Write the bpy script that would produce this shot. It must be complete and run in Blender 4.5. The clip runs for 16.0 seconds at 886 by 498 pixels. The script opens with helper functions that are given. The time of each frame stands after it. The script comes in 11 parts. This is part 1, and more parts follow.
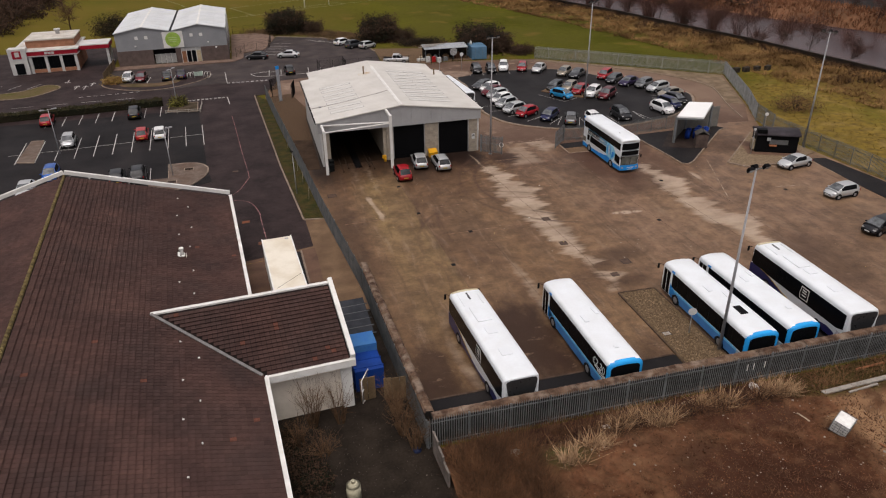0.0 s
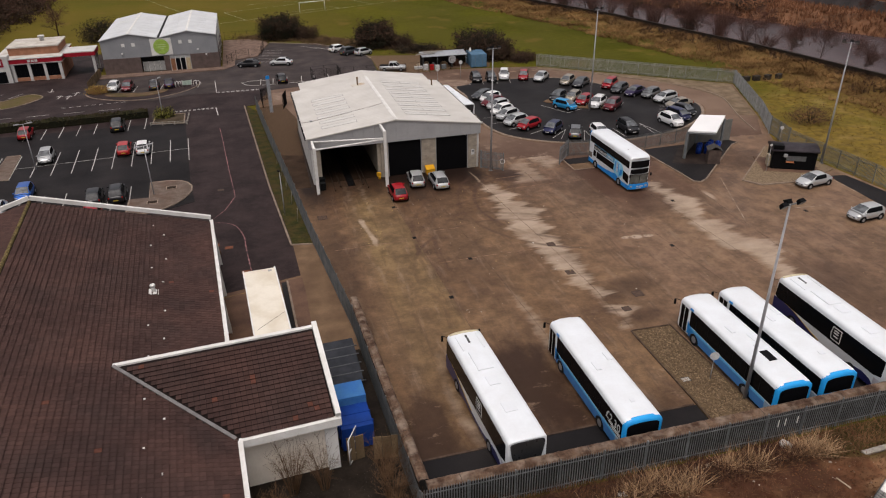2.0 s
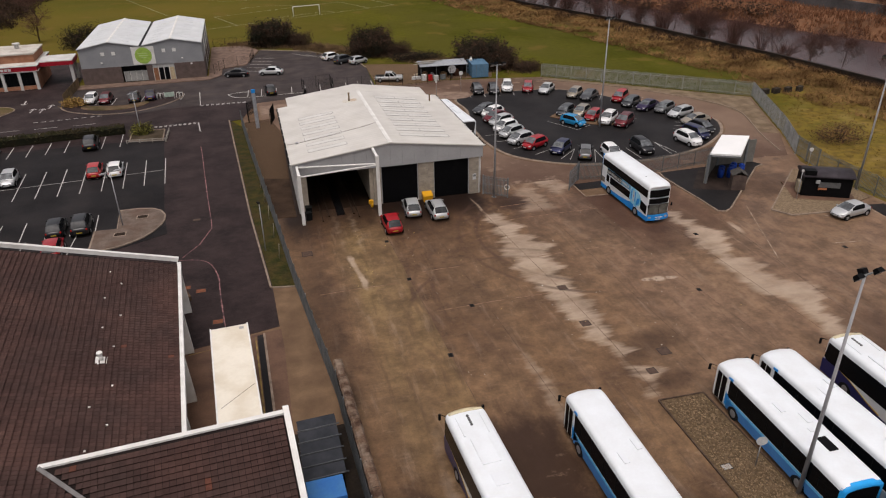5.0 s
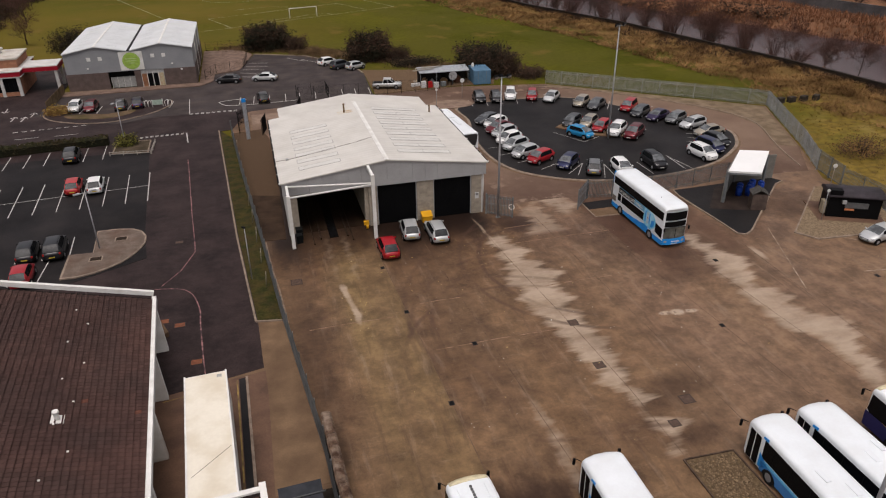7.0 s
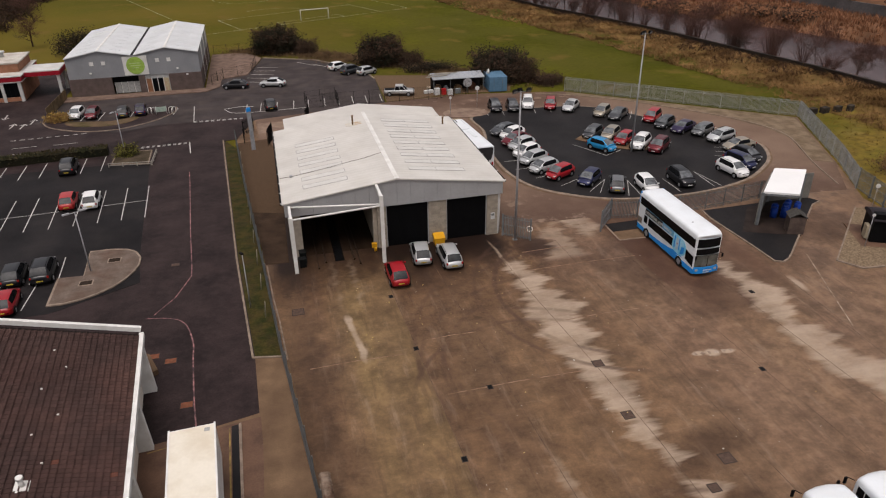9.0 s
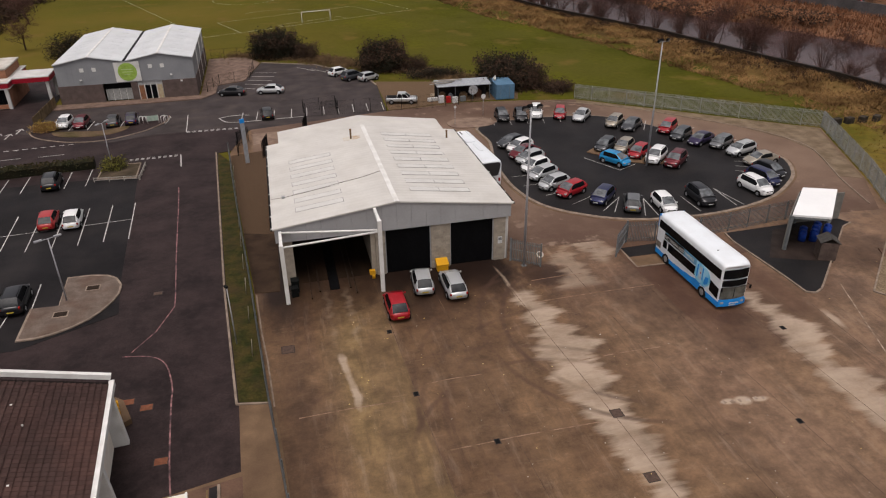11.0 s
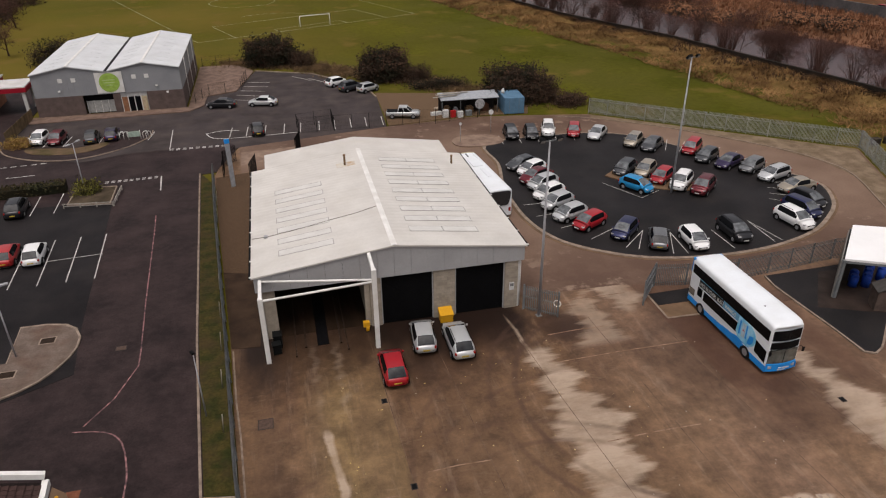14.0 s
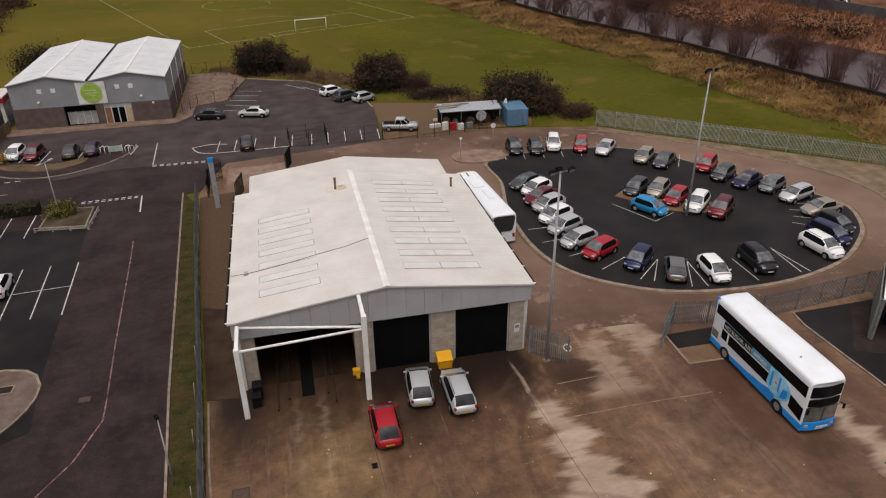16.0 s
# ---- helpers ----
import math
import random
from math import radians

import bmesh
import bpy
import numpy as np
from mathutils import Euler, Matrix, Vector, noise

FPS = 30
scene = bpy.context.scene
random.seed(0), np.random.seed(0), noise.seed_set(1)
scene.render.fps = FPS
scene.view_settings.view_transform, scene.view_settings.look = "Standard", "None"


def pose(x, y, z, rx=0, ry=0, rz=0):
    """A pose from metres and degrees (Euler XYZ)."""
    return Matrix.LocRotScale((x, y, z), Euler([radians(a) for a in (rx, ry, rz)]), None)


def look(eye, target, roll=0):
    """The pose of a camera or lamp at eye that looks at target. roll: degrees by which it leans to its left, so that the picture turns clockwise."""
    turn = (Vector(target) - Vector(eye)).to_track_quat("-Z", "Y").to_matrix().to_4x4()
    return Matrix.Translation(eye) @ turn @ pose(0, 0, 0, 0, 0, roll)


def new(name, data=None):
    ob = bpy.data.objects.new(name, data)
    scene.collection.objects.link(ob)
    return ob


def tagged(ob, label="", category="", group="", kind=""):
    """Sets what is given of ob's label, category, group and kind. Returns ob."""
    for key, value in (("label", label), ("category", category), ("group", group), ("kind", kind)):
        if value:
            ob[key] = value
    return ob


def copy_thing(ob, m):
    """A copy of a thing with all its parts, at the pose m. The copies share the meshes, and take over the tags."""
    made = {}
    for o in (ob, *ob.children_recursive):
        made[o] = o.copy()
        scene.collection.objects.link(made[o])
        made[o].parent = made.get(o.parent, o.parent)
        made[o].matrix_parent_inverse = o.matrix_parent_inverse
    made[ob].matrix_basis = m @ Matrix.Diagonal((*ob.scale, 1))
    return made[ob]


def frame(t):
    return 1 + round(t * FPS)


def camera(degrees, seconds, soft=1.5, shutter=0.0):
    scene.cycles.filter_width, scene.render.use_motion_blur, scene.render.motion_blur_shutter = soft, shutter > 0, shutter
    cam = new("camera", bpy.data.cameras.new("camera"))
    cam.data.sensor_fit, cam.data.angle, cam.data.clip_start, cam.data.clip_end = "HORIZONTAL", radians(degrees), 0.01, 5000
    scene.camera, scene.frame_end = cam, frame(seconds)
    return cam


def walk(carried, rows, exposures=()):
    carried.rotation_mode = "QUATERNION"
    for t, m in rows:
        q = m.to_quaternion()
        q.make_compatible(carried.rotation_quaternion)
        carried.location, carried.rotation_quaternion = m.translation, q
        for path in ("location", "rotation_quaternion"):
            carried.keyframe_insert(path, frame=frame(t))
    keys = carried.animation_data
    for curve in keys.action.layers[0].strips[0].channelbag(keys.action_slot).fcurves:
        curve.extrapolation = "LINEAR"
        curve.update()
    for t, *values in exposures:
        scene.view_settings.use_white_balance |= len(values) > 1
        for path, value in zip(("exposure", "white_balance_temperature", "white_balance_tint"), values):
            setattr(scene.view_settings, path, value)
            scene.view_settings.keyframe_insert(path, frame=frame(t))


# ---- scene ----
cam = camera(64.5, 16.0, soft=1.15)

PATH = [
    (0, (-7.086, -81.08, 31.713), (-6.633, -79.369, 30.782), -0.9),
    (0.5, (-6.648, -79.787, 31.724), (-6.196, -78.075, 30.794), -1.0),
    (1, (-6.211, -78.431, 31.71), (-5.759, -76.718, 30.781), -0.9),
    (1.5, (-5.821, -77.126, 31.688), (-5.367, -75.414, 30.761), -0.9),
    (2, (-5.433, -75.733, 31.687), (-4.978, -74.021, 30.759), -0.9),
    (2.5, (-5.063, -74.469, 31.685), (-4.609, -72.758, 30.755), -0.9),
    (3, (-4.663, -73.118, 31.661), (-4.208, -71.405, 30.733), -0.8),
    (3.5, (-4.336, -71.781, 31.643), (-3.88, -70.07, 30.715), -0.8),
    (4, (-3.904, -70.346, 31.623), (-3.448, -68.634, 30.695), -0.8),
    (6.5, (-2.005, -63.5, 31.487), (-1.548, -61.789, 30.558), -0.8),
    (7, (-1.631, -62.127, 31.532), (-1.175, -60.416, 30.601), -0.7),
    (7.5, (-1.269, -60.837, 31.589), (-0.818, -59.126, 30.656), -0.8),
    (8, (-0.97, -59.528, 31.583), (-0.525, -57.816, 30.651), -0.7),
    (8.5, (-0.676, -58.296, 31.574), (-0.245, -56.581, 30.64), -0.6),
    (9, (-0.343, -57.007, 31.575), (0.079, -55.289, 30.641), -0.7),
    (11.5, (1.47, -50.243, 31.572), (1.876, -48.524, 30.634), -0.7),
    (12, (1.794, -48.743, 31.552), (2.199, -47.024, 30.614), -0.6),
    (12.5, (2.12, -47.396, 31.511), (2.522, -45.676, 30.573), -0.6),
    (13, (2.457, -46.003, 31.477), (2.858, -44.284, 30.538), -0.6),
    (13.5, (2.743, -44.712, 31.407), (3.143, -42.992, 30.468), -0.6),
    (14, (3.076, -43.332, 31.378), (3.475, -41.612, 30.439), -0.6),
    (14.5, (3.514, -41.958, 31.385), (3.913, -40.238, 30.445), -0.6),
    (15, (3.914, -40.472, 31.397), (4.311, -38.752, 30.457), -0.6),
    (15.5, (4.259, -39.031, 31.424), (4.656, -37.311, 30.482), -0.6),
    (16, (4.607, -37.598, 31.442), (5.004, -35.879, 30.501), -0.6),
]
walk(cam, [(t, look(eye, target, roll)) for t, eye, target, roll in PATH], exposures=[(0, -0.03, 6650, 16), (16, -0.03, 6650, 16)])

# ---- world and light: a flat overcast day ----
world = bpy.data.worlds.new("overcast_sky")
scene.world = world
world.use_nodes = True
wn = world.node_tree.nodes
sky = wn.new("ShaderNodeTexSky")
sky.sky_type = 'NISHITA'
sky.sun_disc = False
sky.sun_elevation = radians(71)
sky.sun_rotation = radians(207)
sky.dust_density = 6.0
sky.air_density = 1.4
hsv = wn.new("ShaderNodeHueSaturation")
hsv.inputs["Saturation"].default_value = 0.22
world.node_tree.links.new(sky.outputs["Color"], hsv.inputs["Color"])
world.node_tree.links.new(hsv.outputs["Color"], wn["Background"].inputs["Color"])
wn["Background"].inputs["Strength"].default_value = 0.13
sun_data = bpy.data.lights.new("sun", 'SUN')
sun_data.energy = 1.12
sun_data.angle = radians(40)
sun_data.color = (1.0, 0.95, 0.88)
sun_ob = new("sun", sun_data)
sun_ob.matrix_world = look((0, 0, 60), (9, 18, 0))

# ---- materials ----
MATS = {}


def mat(name, col, rough=0.7, col2=None, scale=3.0, fine=40.0, var=0.25, bump=0.0, bscale=30.0, metal=0.0,
        stretch=(1, 1, 1), dirt=None, dirt_scale=0.6, dirt_amt=0.5, rand=0.0, spec=0.14, coat=0.0):
    """Painted, worn or mineral surface: two scales of tone, a stain layer, a bump and a shift from piece to piece."""
    if name in MATS:
        return MATS[name]
    m = bpy.data.materials.new(name)
    m.use_nodes = True
    n, l = m.node_tree.nodes, m.node_tree.links
    b = n["Principled BSDF"]
    tc = n.new("ShaderNodeNewGeometry")
    mp = n.new("ShaderNodeMapping")
    mp.inputs["Scale"].default_value = stretch
    l.new(tc.outputs["Position"], mp.inputs["Vector"])

    def tex(s, detail=4.0):
        t = n.new("ShaderNodeTexNoise")
        t.inputs["Scale"].default_value = s
        t.inputs["Detail"].default_value = detail
        l.new(mp.outputs["Vector"], t.inputs["Vector"])
        return t

    def ramp(src, lo, hi):
        r = n.new("ShaderNodeMapRange")
        r.inputs["From Min"].default_value, r.inputs["From Max"].default_value = lo, hi
        l.new(src, r.inputs["Value"])
        return r.outputs["Result"]

    def mix(fac, a, c, mode='MIX'):
        x = n.new("ShaderNodeMix")
        x.data_type, x.blend_type = 'RGBA', mode
        for sock, val in ((x.inputs[0], fac), (x.inputs[6], a), (x.inputs[7], c)):
            if isinstance(val, bpy.types.NodeSocket):
                l.new(val, sock)
            elif isinstance(val, (int, float)):
                sock.default_value = val
            else:
                sock.default_value = (*val, 1)
        return x.outputs[2]

    if col2 is None:
        col2 = tuple(c * (1 - var) for c in col)
    big, small = tex(scale), tex(fine, 3.0)
    c = mix(ramp(big.outputs["Fac"], 0.35, 0.65), col, col2)
    c = mix(ramp(small.outputs["Fac"], 0.3, 0.7), c, mix(1.0, c, (1 - var * .8,) * 3, 'MULTIPLY'))
    if dirt is not None:
        d = tex(dirt_scale, 6.0)
        f = n.new("ShaderNodeMath")
        f.operation = 'MULTIPLY'
        l.new(ramp(d.outputs["Fac"], 0.45, 0.7), f.inputs[0])
        f.inputs[1].default_value = dirt_amt
        c = mix(f.outputs[0], c, dirt)
    if rand:
        oi = n.new("ShaderNodeObjectInfo")
        r = n.new("ShaderNodeMapRange")
        r.inputs["To Min"].default_value, r.inputs["To Max"].default_value = 1 - rand, 1 + rand
        l.new(oi.outputs["Random"], r.inputs["Value"])
        cc = n.new("ShaderNodeCombineColor")
        for i in range(3):
            l.new(r.outputs["Result"], cc.inputs[i])
        c = mix(1.0, c, cc.outputs[0], 'MULTIPLY')
    l.new(c, b.inputs["Base Color"])
    b.inputs["Metallic"].default_value = metal
    b.inputs["Specular IOR Level"].default_value = spec
    b.inputs["Coat Weight"].default_value = coat
    rr = n.new("ShaderNodeMapRange")
    rr.inputs["To Min"].default_value, rr.inputs["To Max"].default_value = max(0.02, rough - .1), min(1, rough + .1)
    l.new(big.outputs["Fac"], rr.inputs["Value"])
    l.new(rr.outputs["Result"], b.inputs["Roughness"])
    if bump:
        bt = tex(bscale, 5.0)
        bp = n.new("ShaderNodeBump")
        bp.inputs["Strength"].default_value = min(1.0, bump)
        bp.inputs["Distance"].default_value = 0.03
        l.new(bt.outputs["Fac"], bp.inputs["Height"])
        l.new(bp.outputs["Normal"], b.inputs["Normal"])
    MATS[name] = m
    return m


CONC = mat("wet_brown_concrete", (0.18, 0.104, 0.054), 0.55, (0.117, 0.064, 0.033), 0.12, 6, 0.2, 0.15, 60, spec=0.1)
TARMAC = mat("dark_tarmac", (0.018, 0.0156, 0.016), 0.62, (0.01, 0.0087, 0.009), 0.15, 14, 0.45, 0.15, 90, spec=0.15, dirt=(0.03, 0.025, 0.022), dirt_scale=0.35, dirt_amt=0.35)
CUSTT = mat("car_park_tarmac", (0.021, 0.0182, 0.0188), 0.66, (0.0105, 0.0091, 0.0096), 0.15, 12, 0.45, 0.15, 90, spec=0.1, dirt=(0.036, 0.03, 0.028), dirt_scale=0.35, dirt_amt=0.35)
ROADT = mat("worn_road_asphalt", (0.041, 0.0258, 0.0245), 0.62, (0.018, 0.0112, 0.011), 0.3, 7, 0.5, 0.2, 60, spec=0.12, dirt=(0.05, 0.035, 0.033), dirt_scale=1.6, dirt_amt=0.35)
TAN = mat("tan_concrete", (0.185, 0.117, 0.067), 0.7, (0.115, 0.071, 0.041), 0.5, 10, 0.2, 0.2, 50, dirt=(0.085, 0.05, 0.03), dirt_scale=0.45, dirt_amt=0.6)
PAVE = mat("pale_paving", (0.25, 0.175, 0.13), 0.8, (0.16, 0.108, 0.08), 0.8, 6, 0.2, 0.2, 30)
GRAVEL = mat("brown_gravel", (0.17, 0.108, 0.062), 0.9, (0.105, 0.066, 0.038), 7, 24, 0.5, 0.8, 20)
BEDG = mat("olive_gravel", (0.15, 0.1, 0.055), 0.9, (0.09, 0.06, 0.032), 5, 24, 0.5, 0.8, 20)
KERB = mat("kerb_concrete", (0.29, 0.225, 0.175), 0.85, (0.18, 0.138, 0.106), 1.5, 12, 0.2, 0.2, 40)
WHITE_LINE = mat("worn_white_line", (0.6, 0.58, 0.55), 0.7, (0.34, 0.33, 0.31), 2.0, 14, 0.3)
RED_LINE = mat("worn_red_line", (0.4, 0.2, 0.195), 0.85, (0.075, 0.05, 0.052), 2.4, 9, 0.35, dirt=(0.045, 0.034, 0.036), dirt_scale=1.4, dirt_amt=1.0)
GRASS = mat("winter_grass", (0.088, 0.083, 0.009), 0.98, (0.056, 0.057, 0.007), 0.05, 0.9, 0.3, 0.6, 6,
            dirt=(0.125, 0.085, 0.02), dirt_scale=0.06, dirt_amt=0.75, spec=0.02)
SCRUB = mat("dead_scrub", (0.2, 0.125, 0.045), 0.98, (0.115, 0.072, 0.022), 0.12, 0.9, 0.4, 0.9, 3,
            dirt=(0.05, 0.032, 0.014), dirt_scale=0.2, dirt_amt=0.75, spec=0.02)
SOIL = mat("turned_brown_soil", (0.165, 0.074, 0.038), 0.98, (0.052, 0.022, 0.012), 0.45, 3.5, 0.45, 1.0, 5,
           dirt=(0.16, 0.09, 0.048), dirt_scale=1.1, dirt_amt=0.5, spec=0.02)
ROOFW = mat("white_sheet_roof", (0.56, 0.54, 0.5), 0.55, (0.5, 0.48, 0.445), 0.35, 5, 0.07, dirt=(0.4, 0.37, 0.32), dirt_scale=0.5, dirt_amt=0.25)
CLAD = mat("grey_cladding", (0.34, 0.34, 0.34), 0.5, (0.3, 0.3, 0.3), 0.5, 6, 0.08)
CLADW = mat("off_white_cladding", (0.55, 0.54, 0.52), 0.5, (0.48, 0.47, 0.45), 0.5, 6, 0.08)
BLOCK = mat("buff_blockwork", (0.35, 0.3, 0.24), 0.85, (0.28, 0.24, 0.19), 2, 12, 0.15, 0.2, 40, rand=0.1)
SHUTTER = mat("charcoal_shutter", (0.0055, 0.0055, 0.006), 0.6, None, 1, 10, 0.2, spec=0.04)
WHITEP = mat("white_paint", (0.72, 0.71, 0.68), 0.5, (0.62, 0.61, 0.58), 1.0, 10, 0.06, dirt=(0.4, 0.36, 0.3), dirt_scale=1.2, dirt_amt=0.25)
GALV = mat("galvanised_steel", (0.2, 0.212, 0.215), 0.6, (0.14, 0.15, 0.152), 1.2, 8, 0.2, metal=0.25, rand=0.12)
POLE = mat("grey_pole_steel", (0.36, 0.36, 0.37), 0.5, (0.3, 0.3, 0.31), 1.0, 8, 0.1, metal=0.05)
BLACKM = mat("black_metal", (0.005, 0.005, 0.0055), 0.55, None, 2, 12, 0.2, spec=0.08)
RENDERW = mat("cream_render", (0.8, 0.73, 0.63), 0.85, (0.7, 0.63, 0.54), 0.7, 8, 0.08, 0.2, 60, dirt=(0.45, 0.38, 0.31), dirt_scale=0.8, dirt_amt=0.25)
TILE = mat("brown_roof_tile", (0.083, 0.045, 0.037), 0.85, (0.054, 0.031, 0.027), 0.25, 5, 0.25, 0.3, 40, rand=0.1,
           dirt=(0.036, 0.026, 0.024), dirt_scale=0.3, dirt_amt=0.55, spec=0.1)
TILE_RED = mat("terracotta_tile", (0.15, 0.058, 0.038), 0.8, None, 2, 8, 0.25, rand=0.2)
MOSSW = mat("mossy_concrete", (0.16, 0.1, 0.066), 0.95, (0.062, 0.034, 0.022), 1.3, 9, 0.5, 0.8, 14, dirt=(0.29, 0.23, 0.18), dirt_scale=1.6, dirt_amt=0.55)
WALLC = mat("grey_wall_concrete", (0.034, 0.03, 0.026), 0.9, (0.018, 0.016, 0.014), 0.8, 7, 0.25, 0.3, 30)
BRICKM = mat("dark_brown_brick", (0.13, 0.095, 0.085), 0.85, (0.095, 0.07, 0.062), 1.2, 14, 0.2, 0.2, 40)
GLASSD = mat("dark_glass", (0.005, 0.0055, 0.0065), 0.14, None, 1, 5, 0.1, spec=0.07)
RUBBER = mat("black_rubber", (0.015, 0.015, 0.015), 0.85, None, 4, 20, 0.2)
ALLOY = mat("wheel_alloy", (0.35, 0.35, 0.36), 0.4, None, 6, 30, 0.1, metal=0.6)
LAMPRED = mat("red_lens", (0.35, 0.02, 0.015), 0.25)
LAMPW = mat("clear_lens", (0.4, 0.4, 0.4), 0.15, spec=0.5)
PLATEY = mat("yellow_plate", (0.6, 0.45, 0.06), 0.5)
PLATEW = mat("white_plate", (0.7, 0.7, 0.68), 0.5)
BLUE = mat("bright_blue_paint", (0.01, 0.25, 0.68), 0.4, (0.01, 0.22, 0.6), 1, 8, 0.05, coat=0.3)
LBLUE = mat("pale_blue_paint", (0.12, 0.45, 0.72), 0.4, None, 1, 8, 0.05)
NAVY = mat("navy_paint", (0.016, 0.018, 0.09), 0.35, None, 1, 8, 0.08, coat=0.3)
GOLD = mat("gold_paint", (0.5, 0.33, 0.07), 0.4, None, 1, 8, 0.1)
BUSW = mat("bus_white", (0.71, 0.745, 0.77), 0.35, (0.66, 0.69, 0.71), 0.7, 6, 0.04, dirt=(0.66, 0.655, 0.64), dirt_scale=0.7, dirt_amt=0.15, spec=0.4)
CREAM = mat("cream_panel", (0.7, 0.65, 0.55), 0.6, (0.64, 0.59, 0.49), 0.5, 5, 0.06, dirt=(0.5, 0.4, 0.27), dirt_scale=0.5, dirt_amt=0.4)
YELLOW = mat("yellow_paint", (0.6, 0.3, 0.015), 0.5, None, 1, 8, 0.1)
REDP = mat("red_paint", (0.4, 0.02, 0.02), 0.45, None, 1, 8, 0.1)
GREENS = mat("lime_sign", (0.32, 0.47, 0.1), 0.5, None, 1, 8, 0.08)
WATER = mat("dark_river", (0.072, 0.043, 0.043), 0.22, (0.045, 0.027, 0.028), 0.07, 1.0, 0.15, 0.15, 1.2, spec=0.085, stretch=(1, .3, 1))
BARK = mat("bark", (0.07, 0.045, 0.032), 0.9, (0.045, 0.03, 0.022), 2, 12, 0.3)
TWIG = mat("bare_twigs", (0.11, 0.058, 0.046), 0.95, None, 0.6, 8, 0.3, spec=0.02)
LEAFD = mat("dark_evergreen", (0.013, 0.0145, 0.007), 0.9, (0.022, 0.017, 0.009), 0.4, 6, 0.4)
LEAFB = mat("brown_bush", (0.042, 0.026, 0.016), 0.9, (0.026, 0.017, 0.011), 0.5, 6, 0.4)
HEDGE = mat("hedge_leaf", (0.034, 0.034, 0.013), 0.9, (0.05, 0.038, 0.018), 0.6, 6, 0.4)
STRAW = mat("dry_straw", (0.29, 0.17, 0.07), 0.98, (0.1, 0.055, 0.022), 0.16, 6, 0.3, spec=0.02)
REED = mat("dead_reed", (0.3, 0.145, 0.08), 0.98, (0.16, 0.075, 0.04), 0.3, 3, 0.3, spec=0.02)


# ---- mesh helpers ----
def box(bm, x0, x1, y0, y1, z0, z1, mi=0, bevel=0.0):
    vs = [bm.verts.new(p) for p in ((x0, y0, z0), (x1, y0, z0), (x1, y1, z0), (x0, y1, z0),
                                    (x0, y0, z1), (x1, y0, z1), (x1, y1, z1), (x0, y1, z1))]
    fs = [bm.faces.new([vs[i] for i in q]) for q in ((3, 2, 1, 0), (4, 5, 6, 7), (0, 1, 5, 4), (1, 2, 6, 5), (2, 3, 7, 6), (3, 0, 4, 7))]
    for f in fs:
        f.material_index = mi
    if bevel:
        es = {e for f in fs for e in f.edges}
        out = bmesh.ops.bevel(bm, geom=list(es), offset=bevel, segments=2, profile=0.7, affect='EDGES')
        for f in out["faces"]:
            f.material_index = mi
    return fs


def prism(bm, pts, z0, z1, mi=0):
    """An upright prism on a ring of (x, y), or one with its own heights when the points have three numbers."""
    low = [bm.verts.new((p[0], p[1], z0)) for p in pts]
    top = [bm.verts.new((p[0], p[1], z1 if len(p) < 3 else p[2])) for p in pts]
    n = len(pts)
    area = sum(pts[i][0] * pts[(i + 1) % n][1] - pts[(i + 1) % n][0] * pts[i][1] for i in range(n))
    if area < 0:
        low.reverse()
        top.reverse()
    fs = [bm.faces.new(top), bm.faces.new(low[::-1])]
    for i in range(n):
        j = (i + 1) % n
        fs.append(bm.faces.new((low[i], low[j], top[j], top[i])))
    for f in fs:
        f.material_index = mi
    return fs


def tube(bm, p0, p1, r0, r1=None, seg=8, mi=0, caps=True):
    r1 = r0 if r1 is None else r1
    p0, p1 = Vector(p0), Vector(p1)
    q = (p1 - p0).to_track_quat('Z', 'Y')
    rings = []
    for p, r in ((p0, r0), (p1, r1)):
        rings.append([bm.verts.new(p + q @ Vector((r * math.cos(a), r * math.sin(a), 0))) for a in [2 * math.pi * k / seg for k in range(seg)]])
    for k in range(seg):
        f = bm.faces.new((rings[0][k], rings[0][(k + 1) % seg], rings[1][(k + 1) % seg], rings[1][k]))
        f.material_index = mi
        f.smooth = True
    if caps:
        bm.faces.new(rings[0][::-1]).material_index = mi
        bm.faces.new(rings[1]).material_index = mi


def sheet(bm, a, b, c, d, thick, mi=0):
    """A slab on four corners, thickened downwards along its normal."""
    a, b, c, d = map(Vector, (a, b, c, d))
    nrm = (b - a).cross(d - a).normalized() * thick
    top = [bm.verts.new(p) for p in (a, b, c, d)]
    low = [bm.verts.new(p - nrm) for p in (a, b, c, d)]
    fs = [bm.faces.new(top), bm.faces.new(low[::-1])]
    for i in range(4):
        j = (i + 1) % 4
        fs.append(bm.faces.new((low[i], low[j], top[j], top[i])))
    for f in fs:
        f.material_index = mi


def loft(bm, rings, mi=0, cap=True, smooth=False):
    vs = [[bm.verts.new(p) for p in r] for r in rings]
    n = len(vs[0])
    for a, b in zip(vs, vs[1:]):
        for k in range(n):
            f = bm.faces.new((a[k], a[(k + 1) % n], b[(k + 1) % n], b[k]))
            f.material_index, f.smooth = mi, smooth
    if cap:
        bm.faces.new(vs[0][::-1]).material_index = mi
        bm.faces.new(vs[-1]).material_index = mi


def done(bm, name, mats):
    bmesh.ops.recalc_face_normals(bm, faces=bm.faces)
    me = bpy.data.meshes.new(name)
    bm.to_mesh(me)
    bm.free()
    for m in (mats if isinstance(mats, (list, tuple)) else [mats]):
        me.materials.append(m)
    return me


